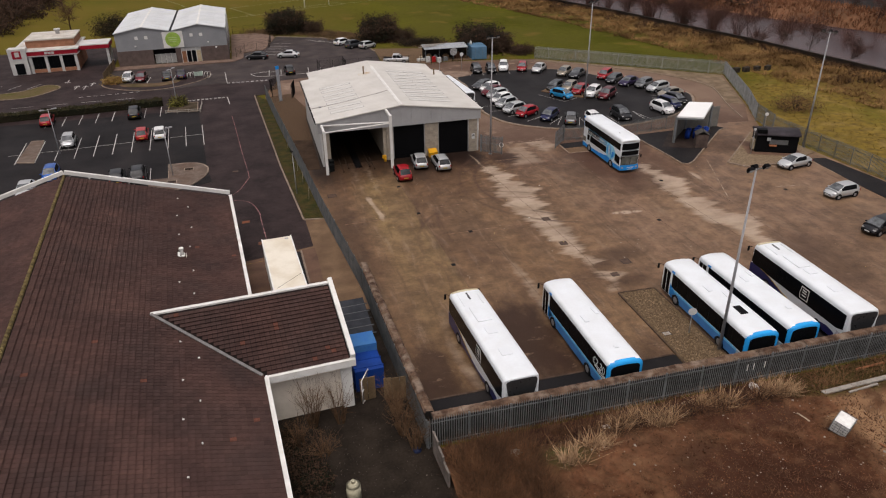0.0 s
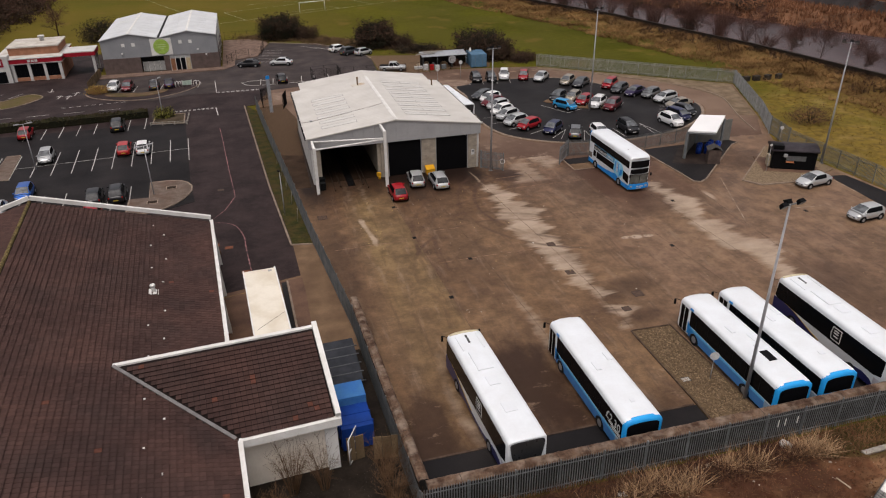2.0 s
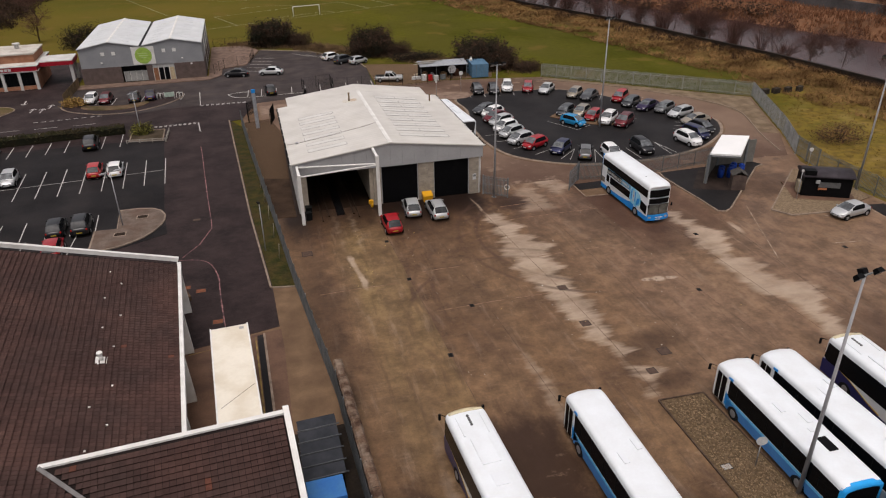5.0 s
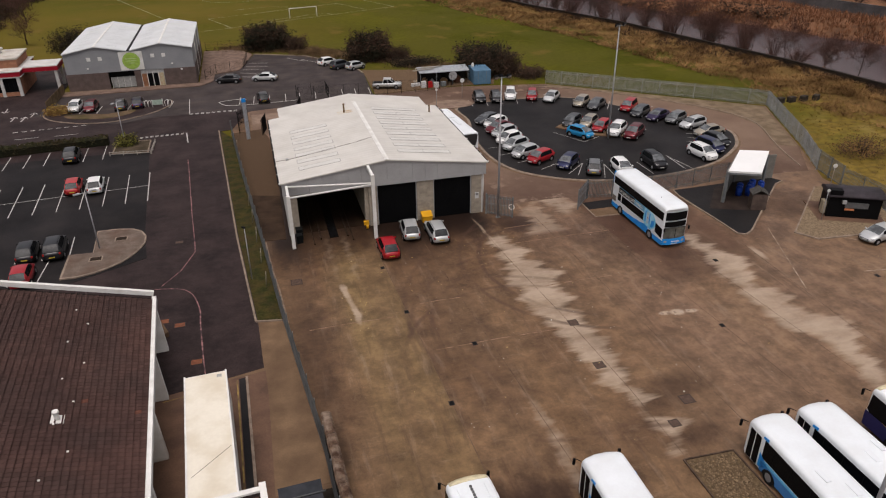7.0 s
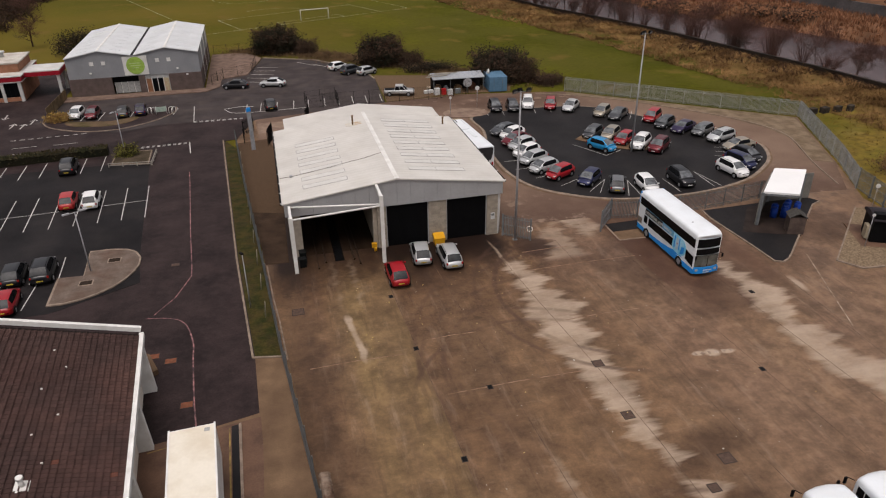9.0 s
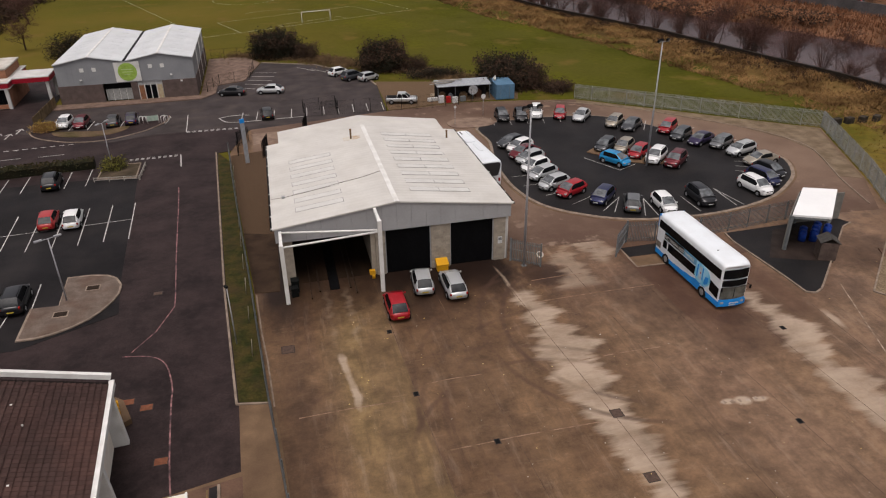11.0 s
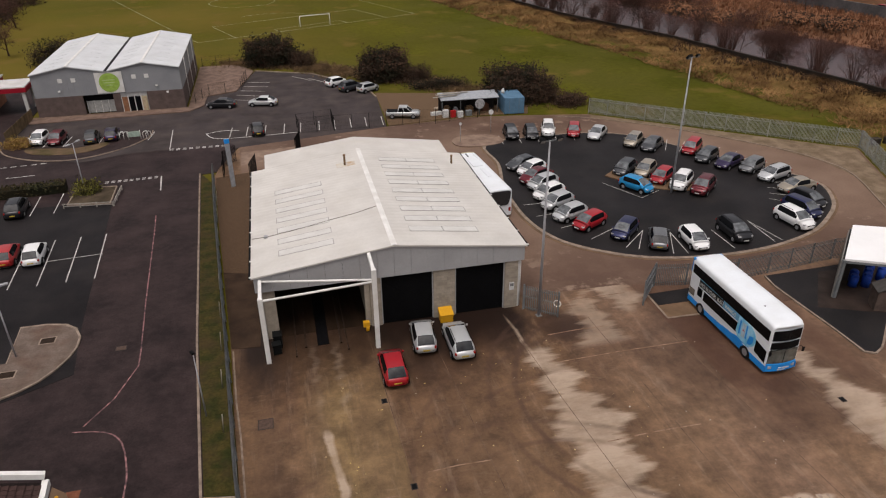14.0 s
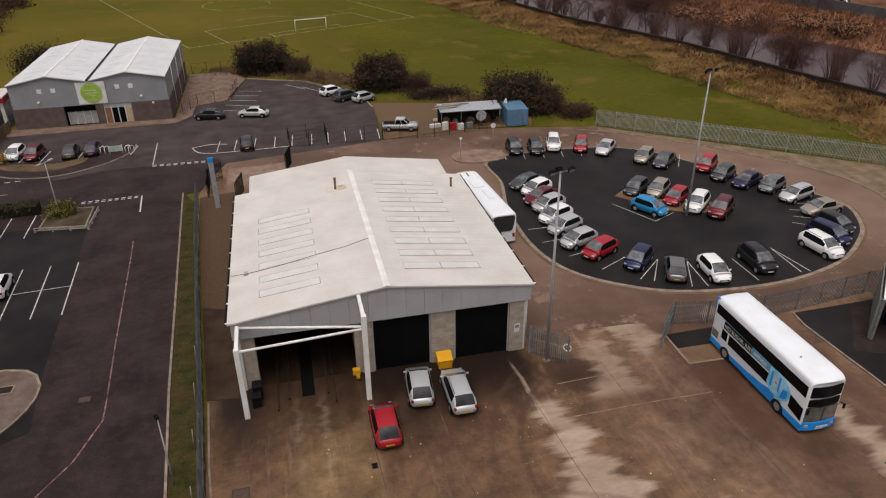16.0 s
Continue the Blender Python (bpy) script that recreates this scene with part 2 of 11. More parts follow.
def part(name, bm, material, parent, label="", at=None):
    ob = new(name, done(bm, name, material) if isinstance(bm, bmesh.types.BMesh) else bm)
    ob.parent = parent
    if at is not None:
        ob.matrix_basis = at
    if label:
        tagged(ob, label)
    return ob


def thing(name, label, category, m=None, group="", kind=""):
    ob = new(name)
    ob.empty_display_size = 0.3
    if m is not None:
        ob.matrix_basis = m
    return tagged(ob, label, category, group, kind)


def solid(name, bm, material, label, category="", kind="", group="", m=None):
    ob = new(name, done(bm, name, material))
    if m is not None:
        ob.matrix_basis = m
    return tagged(ob, label, category, group, kind)


def B():
    return bmesh.new()


def slab(name, pts, z0, z1, material, label, kind="structure", category=""):
    bm = B()
    prism(bm, pts, z0, z1)
    return solid(name, bm, material, label, category, kind)


def line_strip(bm, pts, w, z, mi=0, h=0.004):
    """A painted or laid strip along a polyline."""
    for (x0, y0), (x1, y1) in zip(pts, pts[1:]):
        d = Vector((x1 - x0, y1 - y0)).normalized()
        nx, ny = -d.y * w / 2, d.x * w / 2
        prism(bm, [(x0 + nx, y0 + ny), (x1 + nx, y1 + ny), (x1 - nx, y1 - ny), (x0 - nx, y0 - ny)], z, z + h, mi)


def ring_of(pts, n=4, closed=True):
    """A rounded ring through points (Catmull-Rom)."""
    out, k = [], len(pts)
    for i in range(k if closed else k - 1):
        p = [Vector(pts[(i + j) % k] if closed else pts[max(0, min(k - 1, i + j))]) for j in (-1, 0, 1, 2)]
        for s in range(n):
            t = s / n
            v = 0.5 * ((2 * p[1]) + (p[2] - p[0]) * t + (2 * p[0] - 5 * p[1] + 4 * p[2] - p[3]) * t * t + (3 * p[1] - p[0] - 3 * p[2] + p[3]) * t ** 3)
            out.append((v.x, v.y))
    if not closed:
        out.append(tuple(pts[-1]))
    return out

# ---- ground: one sheet to the horizon, with the river's bed ----
RIVER_NEAR = [(40, 420), (58, 260), (74, 172), (80, 134), (91, 108), (100, 83), (104, 60), (110, 20), (120, -40), (135, -160), (150, -400)]
RIVER_FAR = [(75, 430), (92, 270), (98, 168), (106, 122), (115, 100), (122, 80), (133, 58), (146, 20), (158, -40), (175, -160), (195, -400)]
BANK_WALL = [(40, 300), (55, 205), (64, 163), (72.5, 124.5), (84, 92.4), (89.9, 65.4), (94, 48.7), (99, 16), (107, -40), (120, -160)]


def along(line, y):
    for (xa, ya), (xb, yb) in zip(line, line[1:]):
        if ya >= y >= yb:
            return xa + (xb - xa) * (ya - y) / (ya - yb)
    return line[0][0] if y > line[0][1] else line[-1][0]


def lie(x, y):
    """The height of the land: flat round the depot, a low bank by the river, and the river's bed."""
    a, b, w = along(RIVER_NEAR, y), along(RIVER_FAR, y), along(BANK_WALL, y)
    z = -0.06
    if x > w - 16 and x < w:
        s = (x - w + 16) / 16
        z += 0.7 * s * s + 0.25 * noise.noise((x * .2, y * .2, 0)) * s
    elif x >= w:
        s = min(1, (x - w) / max(1, a - w))
        z += 0.7 * (1 - s) - 2.2 * s
    if x > a:
        z = -3.2 if x < b else -3.2 + 3.6 * min(1, (x - b) / 14) + 0.5 * noise.noise((x * .1, y * .1, 3))
        if x > b + 45:
            z += min(6, (x - b - 45) * 0.08)
    if x < -60 or y > 190:
        z += 0.4 * noise.noise((x * .02, y * .02, 7))
    return z


def ground():
    xs = [-2400, -1200, -600, -300, -200, -150, -120, -100, -80, -60, -30, 0, 30, 50] + [55 + 2.5 * i for i in range(58)] + [210, 240, 300, 400, 700, 1200, 2400]
    ys = [-2400, -1200, -600, -300, -150, -90, -60] + [-48 + 5 * i for i in range(54)] + [240, 280, 340, 420, 600, 1000, 1600, 2600]
    bm = B()
    grid = [[bm.verts.new((x, y, lie(x, y))) for x in xs] for y in ys]
    for j in range(len(ys) - 1):
        for i in range(len(xs) - 1):
            x, y = (xs[i] + xs[i + 1]) / 2, (ys[j] + ys[j + 1]) / 2
            f = bm.faces.new((grid[j][i], grid[j][i + 1], grid[j + 1][i + 1], grid[j + 1][i]))
            f.smooth = True
            w, b = along(BANK_WALL, y), along(RIVER_FAR, y)
            f.material_index = 0 if x < w - 11 + 5 * noise.noise((x * .05, y * .05, 1)) else (1 if x < b else 2)
    return solid("ground", bm, [field_material(), SCRUB, REEDG], "winter grass field with scrub bank beside a river", "ground", "structure")


def field_material():
    """Mown grass that passes into golden rough grass beyond the depot's east fence, with mower bands and worn ground."""
    m = GRASS.copy()
    m.name = "field_grass"
    n, l = m.node_tree.nodes, m.node_tree.links
    b = n["Principled BSDF"]
    src = b.inputs["Base Color"].links[0].from_socket
    geo = n.new("ShaderNodeNewGeometry")
    sep = n.new("ShaderNodeSeparateXYZ")
    l.new(geo.outputs["Position"], sep.inputs[0])

    def op(kind, a, c, clamp=False):
        x = n.new("ShaderNodeMath")
        x.operation, x.use_clamp = kind, clamp
        for s, v in zip(x.inputs, (a, c)):
            if isinstance(v, bpy.types.NodeSocket):
                l.new(v, s)
            else:
                s.default_value = v
        return x.outputs[0]

    def tex(scale, lo, hi, detail=6.0):
        t = n.new("ShaderNodeTexNoise")
        t.inputs["Scale"].default_value, t.inputs["Detail"].default_value = scale, detail
        l.new(geo.outputs["Position"], t.inputs["Vector"])
        r = n.new("ShaderNodeMapRange")
        r.inputs["From Min"].default_value, r.inputs["From Max"].default_value = lo, hi
        l.new(t.outputs["Fac"], r.inputs[0])
        return r.outputs[0]

    def blend(f, a, c):
        x = n.new("ShaderNodeMix")
        x.data_type = 'RGBA'
        l.new(f, x.inputs[0])
        for s, v in ((x.inputs[6], a), (x.inputs[7], c)):
            if isinstance(v, bpy.types.NodeSocket):
                l.new(v, s)
            else:
                s.default_value = (*v, 1)
        return x.outputs[2]

    gold = blend(tex(0.1, .35, .65), (0.2, 0.135, 0.03), (0.14, 0.1, 0.02))
    gold = blend(tex(0.9, .4, .7), gold, (0.09, 0.06, 0.02))
    gold = blend(op('MULTIPLY', tex(0.22, .52, .68), .7), gold, (0.24, 0.165, 0.06))
    gold = blend(op('MULTIPLY', tex(0.07, .5, .66), .75), gold, (0.1, 0.092, 0.014))
    edge = op('SUBTRACT', op('MULTIPLY', op('SUBTRACT', sep.outputs[0], 74.0), 1.2), op('SUBTRACT', sep.outputs[1], 28.0))
    edge = op('ADD', edge, op('MULTIPLY', op('SUBTRACT', tex(0.08, .3, .7), .5), 22.0))
    edge = op('MULTIPLY', edge, 0.07, True)
    far = op('MULTIPLY', op('SUBTRACT', sep.outputs[0], 58.0), 0.5, True)
    src = blend(op('MULTIPLY', tex(1.7, .5, .68), .35), src, (0.035, 0.036, 0.006))
    src = blend(op('MULTIPLY', tex(0.06, .42, .6), .5), src, (0.042, 0.054, 0.008))
    west = op('MULTIPLY', op('SUBTRACT', 46.0, sep.outputs[0]), 0.016, True)
    src = blend(op('MULTIPLY', op('MULTIPLY', west, tex(0.025, .32, .58)), .8), src, (0.118, 0.088, 0.017))
    src = blend(op('MULTIPLY', tex(0.13, .58, .7), .6), src, (0.13, 0.085, 0.025))
    l.new(blend(op('MULTIPLY', edge, far), src, gold), b.inputs["Base Color"])
    return m


REEDG = mat("reed_bed", (0.23, 0.115, 0.066), 0.98, (0.13, 0.065, 0.034), 0.06, 0.7, 0.4, 0.9, 2, dirt=(0.03, 0.018, 0.012), dirt_scale=0.1, dirt_amt=0.7, spec=0.02)
ROUGH = mat("rough_tussock_grass", (0.2, 0.135, 0.032), 0.98, (0.13, 0.09, 0.02), 0.08, 0.8, 0.35, 0.9, 2.5, dirt=(0.13, 0.08, 0.024), dirt_scale=0.12, dirt_amt=0.6, spec=0.02)
ground()
bm = B()
ring = [(along(RIVER_NEAR, y) - 3, y) for y in range(400, -401, -25)] + [(along(RIVER_FAR, y) + 4, y) for y in range(-400, 401, 25)]
prism(bm, ring, -3.0, -1.75)
solid("water", bm, WATER, "dark brown slow river water between reedy banks", "river", "structure")

# ---- paved surfaces ----
YARD = [(-5.2, 34), (-2.75, 2), (-2.3, -6.5), (-1.8, -13.5), (-0.4, -28), (0.6, -47.9), (62.8, -47.9), (62.2, -21), (61.3, -8.6), (61.4, 0.5), (66.4, 10.4),
        (74.2, 27.5), (47, 50.2), (38.5, 52), (30, 53.5), (17.3, 52.2), (-3, 48.6), (-3.9, 46), (-5.4, 41), (-5.8, 38)]


def yard_material():
    """Wet brown concrete: bays, oil-dark stains, shade painted before the doors, pale streaks that run beside the drain
    lines.
    """
    m = CONC.copy()
    m.name = "yard_concrete"
    n, l = m.node_tree.nodes, m.node_tree.links
    b = n["Principled BSDF"]
    src = b.inputs["Base Color"].links[0].from_socket
    geo = n.new("ShaderNodeNewGeometry")
    sep = n.new("ShaderNodeSeparateXYZ")
    l.new(geo.outputs["Position"], sep.inputs[0])

    def math_(op, a, c=None, clamp=False):
        x = n.new("ShaderNodeMath")
        x.operation, x.use_clamp = op, clamp
        for s, v in zip(x.inputs, (a, c)):
            if isinstance(v, bpy.types.NodeSocket):
                l.new(v, s)
            elif v is not None:
                s.default_value = v
        return x.outputs[0]

    def noise_(scale, stretch, detail=5.0, rough=0.6):
        mp = n.new("ShaderNodeMapping")
        mp.inputs["Scale"].default_value = stretch
        l.new(geo.outputs["Position"], mp.inputs[0])
        t = n.new("ShaderNodeTexNoise")
        t.inputs["Scale"].default_value, t.inputs["Detail"].default_value, t.inputs["Roughness"].default_value = scale, detail, rough
        l.new(mp.outputs[0], t.inputs["Vector"])
        return t.outputs["Fac"]

    def mixc(f, a, c, mode='MIX'):
        x = n.new("ShaderNodeMix")
        x.data_type, x.blend_type = 'RGBA', mode
        if isinstance(f, bpy.types.NodeSocket):
            l.new(f, x.inputs[0])
        else:
            x.inputs[0].default_value = f
        for s, v in ((x.inputs[6], a), (x.inputs[7], c)):
            if isinstance(v, bpy.types.NodeSocket):
                l.new(v, s)
            else:
                s.default_value = (*v, 1)
        return x.outputs[2]

    X, Y = sep.outputs[0], sep.outputs[1]

    def ramp_(v, lo, hi, a0=0.0, a1=1.0):
        r = n.new("ShaderNodeMapRange")
        for key, val in zip(("From Min", "From Max", "To Min", "To Max"), (lo, hi, a0, a1)):
            r.inputs[key].default_value = val
        l.new(v, r.inputs[0])
        return r.outputs[0]

    def band(rows, amt, left=1.0, right=1.0, crisp=1.15):
        """Pale band: rows of y with its west and east edge, both drawn out into teeth that run across the yard."""
        cr = n.new("ShaderNodeValToRGB")
        el = cr.color_ramp.elements
        el[0].position, el[1].position = (rows[0][0] + 50.0) / 60.0, (rows[-1][0] + 50.0) / 60.0
        for y, _, _ in rows[1:-1]:
            el.new((y + 50.0) / 60.0)
        for e, (y, a, c_) in zip(el, rows):
            e.color = (a / 64.0, c_ / 64.0, 0, 1)
        l.new(ramp_(Y, -50.0, 10.0), cr.inputs[0])
        sp = n.new("ShaderNodeSeparateColor")
        l.new(cr.outputs[0], sp.inputs[0])
        shift = ramp_(noise_(0.8, (0.09, 1.1, 1), 6, 0.55), 0.3, 0.7, -left * 1.4, left * 1.2)
        drift = ramp_(noise_(0.7, (0.1, 1.1, 3), 6, 0.55), 0.3, 0.7, -right * 1.2, right * 1.5)
        inl = math_('MULTIPLY', math_('SUBTRACT', math_('SUBTRACT', X, math_('MULTIPLY', sp.outputs[0], 64.0)), shift), crisp, True)
        inr = math_('MULTIPLY', math_('SUBTRACT', math_('ADD', math_('MULTIPLY', sp.outputs[1], 64.0), drift), X), crisp, True)
        y0, y1 = rows[0][0], rows[-1][0]
        ends = math_('MULTIPLY', math_('MULTIPLY', math_('SUBTRACT', Y, y0), 1.2, True), math_('MULTIPLY', math_('SUBTRACT', y1, Y), 1.2, True))
        tone = ramp_(noise_(0.45, (0.35, 1.0, 1.0), 8, 0.7), 0.32, 0.62, 0.35, 1.0)
        return math_('MULTIPLY', math_('MULTIPLY', math_('MULTIPLY', inl, inr), math_('MULTIPLY', ends, tone)), amt)

    def arc(xc, yc, radius, w, amt):
        """Curved tyre track."""
        dx, dy = math_('SUBTRACT', X, xc), math_('SUBTRACT', Y, yc)
        r = math_('SQRT', math_('ADD', math_('MULTIPLY', dx, dx), math_('MULTIPLY', dy, dy)))
        e = math_('ABSOLUTE', math_('SUBTRACT', r, radius))
        worn = math_('MULTIPLY', ramp_(noise_(0.16, (1, 1, 1), 4), 0.42, 0.62), ramp_(X, 22.0, 25.0, 1.0, 0.0))
        return math_('MULTIPLY', math_('MULTIPLY', ramp_(e, w * .3, w, 1.0, 0.0), worn), amt)

    def stain(xc, yc, rx, ry, amt):
        """Oil-dark patch with a ragged edge."""
        dx = math_('DIVIDE', math_('SUBTRACT', X, xc), rx)
        dy = math_('DIVIDE', math_('SUBTRACT', Y, yc), ry)
        r = math_('SQRT', math_('ADD', math_('MULTIPLY', dx, dx), math_('MULTIPLY', dy, dy)))
        e = math_('ADD', r, ramp_(noise_(0.35, (1, 0.6, 1), 6, 0.65), 0.3, 0.7, -0.4, 0.4))
        return math_('MULTIPLY', ramp_(e, 0.5, 1.1, 1.0, 0.0), amt)

    # drier, lighter bays to the east; an olive bay before the open workshop; rusty patches
    big = ramp_(noise_(0.055, (1, 0.7, 1), 6, 0.6), 0.46, 0.68)
    c = mixc(math_('MULTIPLY', big, 0.38), src, (0.105, 0.056, 0.033))
    east = math_('MULTIPLY', ramp_(X, 21, 30), ramp_(noise_(0.09, (1, 0.8, 1), 5, 0.6), 0.3, 0.6, 0.35, 1.0))
    c = mixc(math_('MULTIPLY', east, 0.6), c, (0.215, 0.135, 0.092))
    south = math_('MULTIPLY', ramp_(Y, -3.0, -12.0), ramp_(noise_(0.11, (1, 0.6, 1), 6, 0.62), 0.34, 0.62))
    c = mixc(math_('MULTIPLY', south, 0.3), c, (0.215, 0.138, 0.076))
    bay = math_('MULTIPLY', math_('MULTIPLY', math_('SUBTRACT', X, 1.6), 0.5, True), math_('MULTIPLY', math_('SUBTRACT', math_('ADD', math_('MULTIPLY', Y, -.036), 7.55), X), 12.0, True))
    bay = math_('MULTIPLY', bay, math_('MULTIPLY', math_('MULTIPLY', math_('SUBTRACT', 1.0, Y), 0.15, True), ramp_(Y, -40.0, -18.0, 0.3, 1.0)))
    bay = math_('MULTIPLY', bay, ramp_(noise_(0.3, (1, 0.25, 1), 6, 0.65), 0.32, 0.62, 0.45, 1.0))
    c = mixc(math_('MULTIPLY', bay, 0.85), c, (0.185, 0.122, 0.056))
    runs = ramp_(noise_(0.5, (1.0, 0.06, 1.0), 4, 0.6), 0.45, 0.65)
    c = mixc(math_('MULTIPLY', runs, 0.25), c, (0.08, 0.048, 0.033))
    mott = ramp_(noise_(0.55, (1, 1, 1), 8, 0.72), 0.36, 0.66, 0.58, 1.32)
    c = mixc(1.0, c, mott, 'MULTIPLY')
    scuff = ramp_(noise_(1.6, (0.35, 1.0, 1), 7, 0.75), 0.56, 0.72)
    c = mixc(math_('MULTIPLY', scuff, 0.4), c, (0.27, 0.185, 0.125))
    drag = ramp_(noise_(1.1, (1.0, 0.16, 1), 6, 0.7), 0.55, 0.68)
    c = mixc(math_('MULTIPLY', drag, 0.3), c, (0.3, 0.215, 0.155))
    drag = ramp_(noise_(1.3, (0.9, 0.1, 1), 6, 0.7), 0.56, 0.7)
    c = mixc(math_('MULTIPLY', drag, 0.5), c, (0.05, 0.027, 0.018))
    specks = ramp_(noise_(5.0, (1, 0.5, 1), 3, 0.6), 0.66, 0.76)
    c = mixc(math_('MULTIPLY', specks, 0.35), c, (0.26, 0.18, 0.12))
    pale = (0.385, 0.297, 0.22)
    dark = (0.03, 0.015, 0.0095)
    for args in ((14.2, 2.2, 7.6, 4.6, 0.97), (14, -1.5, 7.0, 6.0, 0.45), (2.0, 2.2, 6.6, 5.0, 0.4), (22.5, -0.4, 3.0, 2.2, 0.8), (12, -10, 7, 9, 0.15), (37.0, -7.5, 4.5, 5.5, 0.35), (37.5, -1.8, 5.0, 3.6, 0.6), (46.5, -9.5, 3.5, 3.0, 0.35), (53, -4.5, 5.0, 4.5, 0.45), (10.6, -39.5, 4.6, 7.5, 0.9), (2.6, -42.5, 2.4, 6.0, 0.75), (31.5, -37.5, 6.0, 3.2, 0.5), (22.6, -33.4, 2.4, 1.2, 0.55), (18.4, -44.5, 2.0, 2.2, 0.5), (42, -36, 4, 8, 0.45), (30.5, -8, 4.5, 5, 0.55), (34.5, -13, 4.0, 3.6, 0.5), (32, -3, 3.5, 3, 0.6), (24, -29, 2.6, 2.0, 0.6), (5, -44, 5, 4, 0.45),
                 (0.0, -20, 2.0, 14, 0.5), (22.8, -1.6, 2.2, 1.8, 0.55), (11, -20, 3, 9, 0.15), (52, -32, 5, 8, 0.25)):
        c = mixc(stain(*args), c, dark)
    # darker red-brown bay that the bus stands on, cut off by a joint
    stand = math_('MULTIPLY', math_('MULTIPLY', math_('SUBTRACT', X, math_('ADD', math_('MULTIPLY', Y, -.053), 30.6)), 6.0, True), math_('MULTIPLY', math_('SUBTRACT', 43.0, X), .5, True))
    stand = math_('MULTIPLY', stand, ramp_(math_('ADD', Y, ramp_(noise_(0.2, (1, 0.5, 1), 6, 0.6), 0.3, 0.7, -4.0, 4.0)), -17.0, -8.0))
    c = mixc(math_('MULTIPLY', stand, 0.62), c, (0.072, 0.034, 0.021))
    # shade before the doors painted in over oil-wet concrete, deepest near the wall
    door_shade = math_('MULTIPLY', math_('MULTIPLY', math_('SUBTRACT', 20.6, X), 0.8, True), math_('MULTIPLY', math_('ADD', X, 2.6), 0.8, True))
    door_shade = math_('MULTIPLY', door_shade, ramp_(math_('ADD', Y, ramp_(noise_(0.3, (1, 0.5, 1), 6, 0.65), 0.3, 0.7, -2.5, 2.5)), -5.0, 1.2))
    door_shade = math_('MULTIPLY', door_shade, math_('ADD', ramp_(X, 7.6, 8.4, .72, 1.0), ramp_(X, -.6, 1.6, .45, 0.0)), True)
    c = mixc(math_('MULTIPLY', door_shade, 0.95), c, (0.013, 0.007, 0.005))
    # the long band beside the west drain line, the one that leaves the bus stand, and shorter runs and patches
    c = mixc(band([(-35.2, 20.0, 20.6), (-34.2, 20.1, 20.8), (-32.6, 20.2, 21.4), (-32.0, 20.3, 23.4), (-31.2, 20.3, 22.1), (-30.1, 20.1, 20.7), (-29.2, 19.8, 21.9), (-28.2, 19.6, 21.0),
                   (-26.5, 19.3, 21.9), (-24.5, 19.1, 22.1), (-22.3, 18.9, 21.8), (-20.5, 18.6, 21.7), (-19, 18.0, 21.5), (-17.4, 17.9, 21.8), (-15.6, 17.9, 21.7), (-13.5, 17.6, 22.0),
                   (-11.8, 17.5, 22.6), (-9, 18.4, 21.6), (-6.4, 18.5, 21.6), (-4.5, 18.5, 21.0), (-2.6, 18.4, 19.6)], 0.9, .8, .9), c, pale)
    c = mixc(band([(-34, 37.1, 37.9), (-32.4, 37.2, 38.8), (-30.9, 37.3, 39.4), (-29.3, 37.7, 40), (-26.8, 37.4, 41.2), (-25.6, 36.9, 41.8), (-24.2, 36.0, 41.6), (-23.3, 35.9, 40), (-21.5, 36.1, 39.2),
                   (-20.2, 36.1, 40.2), (-18.7, 36.2, 38.9), (-16.9, 36.3, 39.2), (-14.6, 36.2, 40.1), (-13.4, 36.4, 39.9), (-10.2, 36.8, 39.1), (-7.4, 36.8, 38.0)], 0.88, .6, .9), c, pale)
    c = mixc(band([(-37.5, 13.3, 14.3), (-34.4, 13.3, 14.3), (-33, 13.2, 14.4), (-31.2, 13.4, 14.6), (-29.1, 13.3, 14.3), (-27.5, 13.5, 14.2), (-26.6, 13.7, 14.0)], 0.85, .35, .35), c, pale)
    c = mixc(band([(-15.2, 3.8, 4.2), (-13.6, 3.75, 4.4), (-10.8, 3.4, 4.0), (-8.7, 3.15, 3.9), (-8.0, 3.3, 3.7)], 0.9, .1, .1, 5), c, pale)
    c = mixc(band([(-46, 4.9, 6.3), (-43.7, 4.9, 6.0), (-40.8, 4.4, 5.5), (-38, 4.3, 5.2), (-36, 4.6, 5.3), (-34, 4.9, 5.6), (-32.6, 4.9, 5.3)], 0.7, .15, .25), c, pale)
    c = mixc(band([(-.6, 28.3, 28.9), (1.7, 27.6, 30.6), (3.5, 27.0, 30.5), (4.6, 26.9, 30), (5.8, 28, 30)], 0.7, .8, .8), c, pale)
    c = mixc(band([(-4.0, 22.2, 26.8), (-3.0, 22.4, 27.1), (-2.3, 23.4, 26.6), (-.6, 24.0, 26.9), (1.9, 23.4, 26.4), (2.9, 25, 26.3), (4.2, 26, 27)], 0.5, 1.0, .9), c, pale)
    c = mixc(band([(-12.0, 26.7, 27.1), (-9, 26.3, 26.9), (-6.2, 26.1, 26.7)], 0.7, .25, .25), c, pale)
    c = mixc(band([(-27, 40.7, 41.2), (-23, 41.2, 41.6), (-19.2, 41.6, 42.2), (-14.4, 41.4, 42.0), (-9.4, 41.8, 42.2)], 0.7, .2, .2), c, pale)
    c = mixc(band([(-9, 3.2, 3.6), (-4, 2.95, 3.45), (1.6, 2.85, 3.5)], 0.28, .3, .3, 2), c, pale)
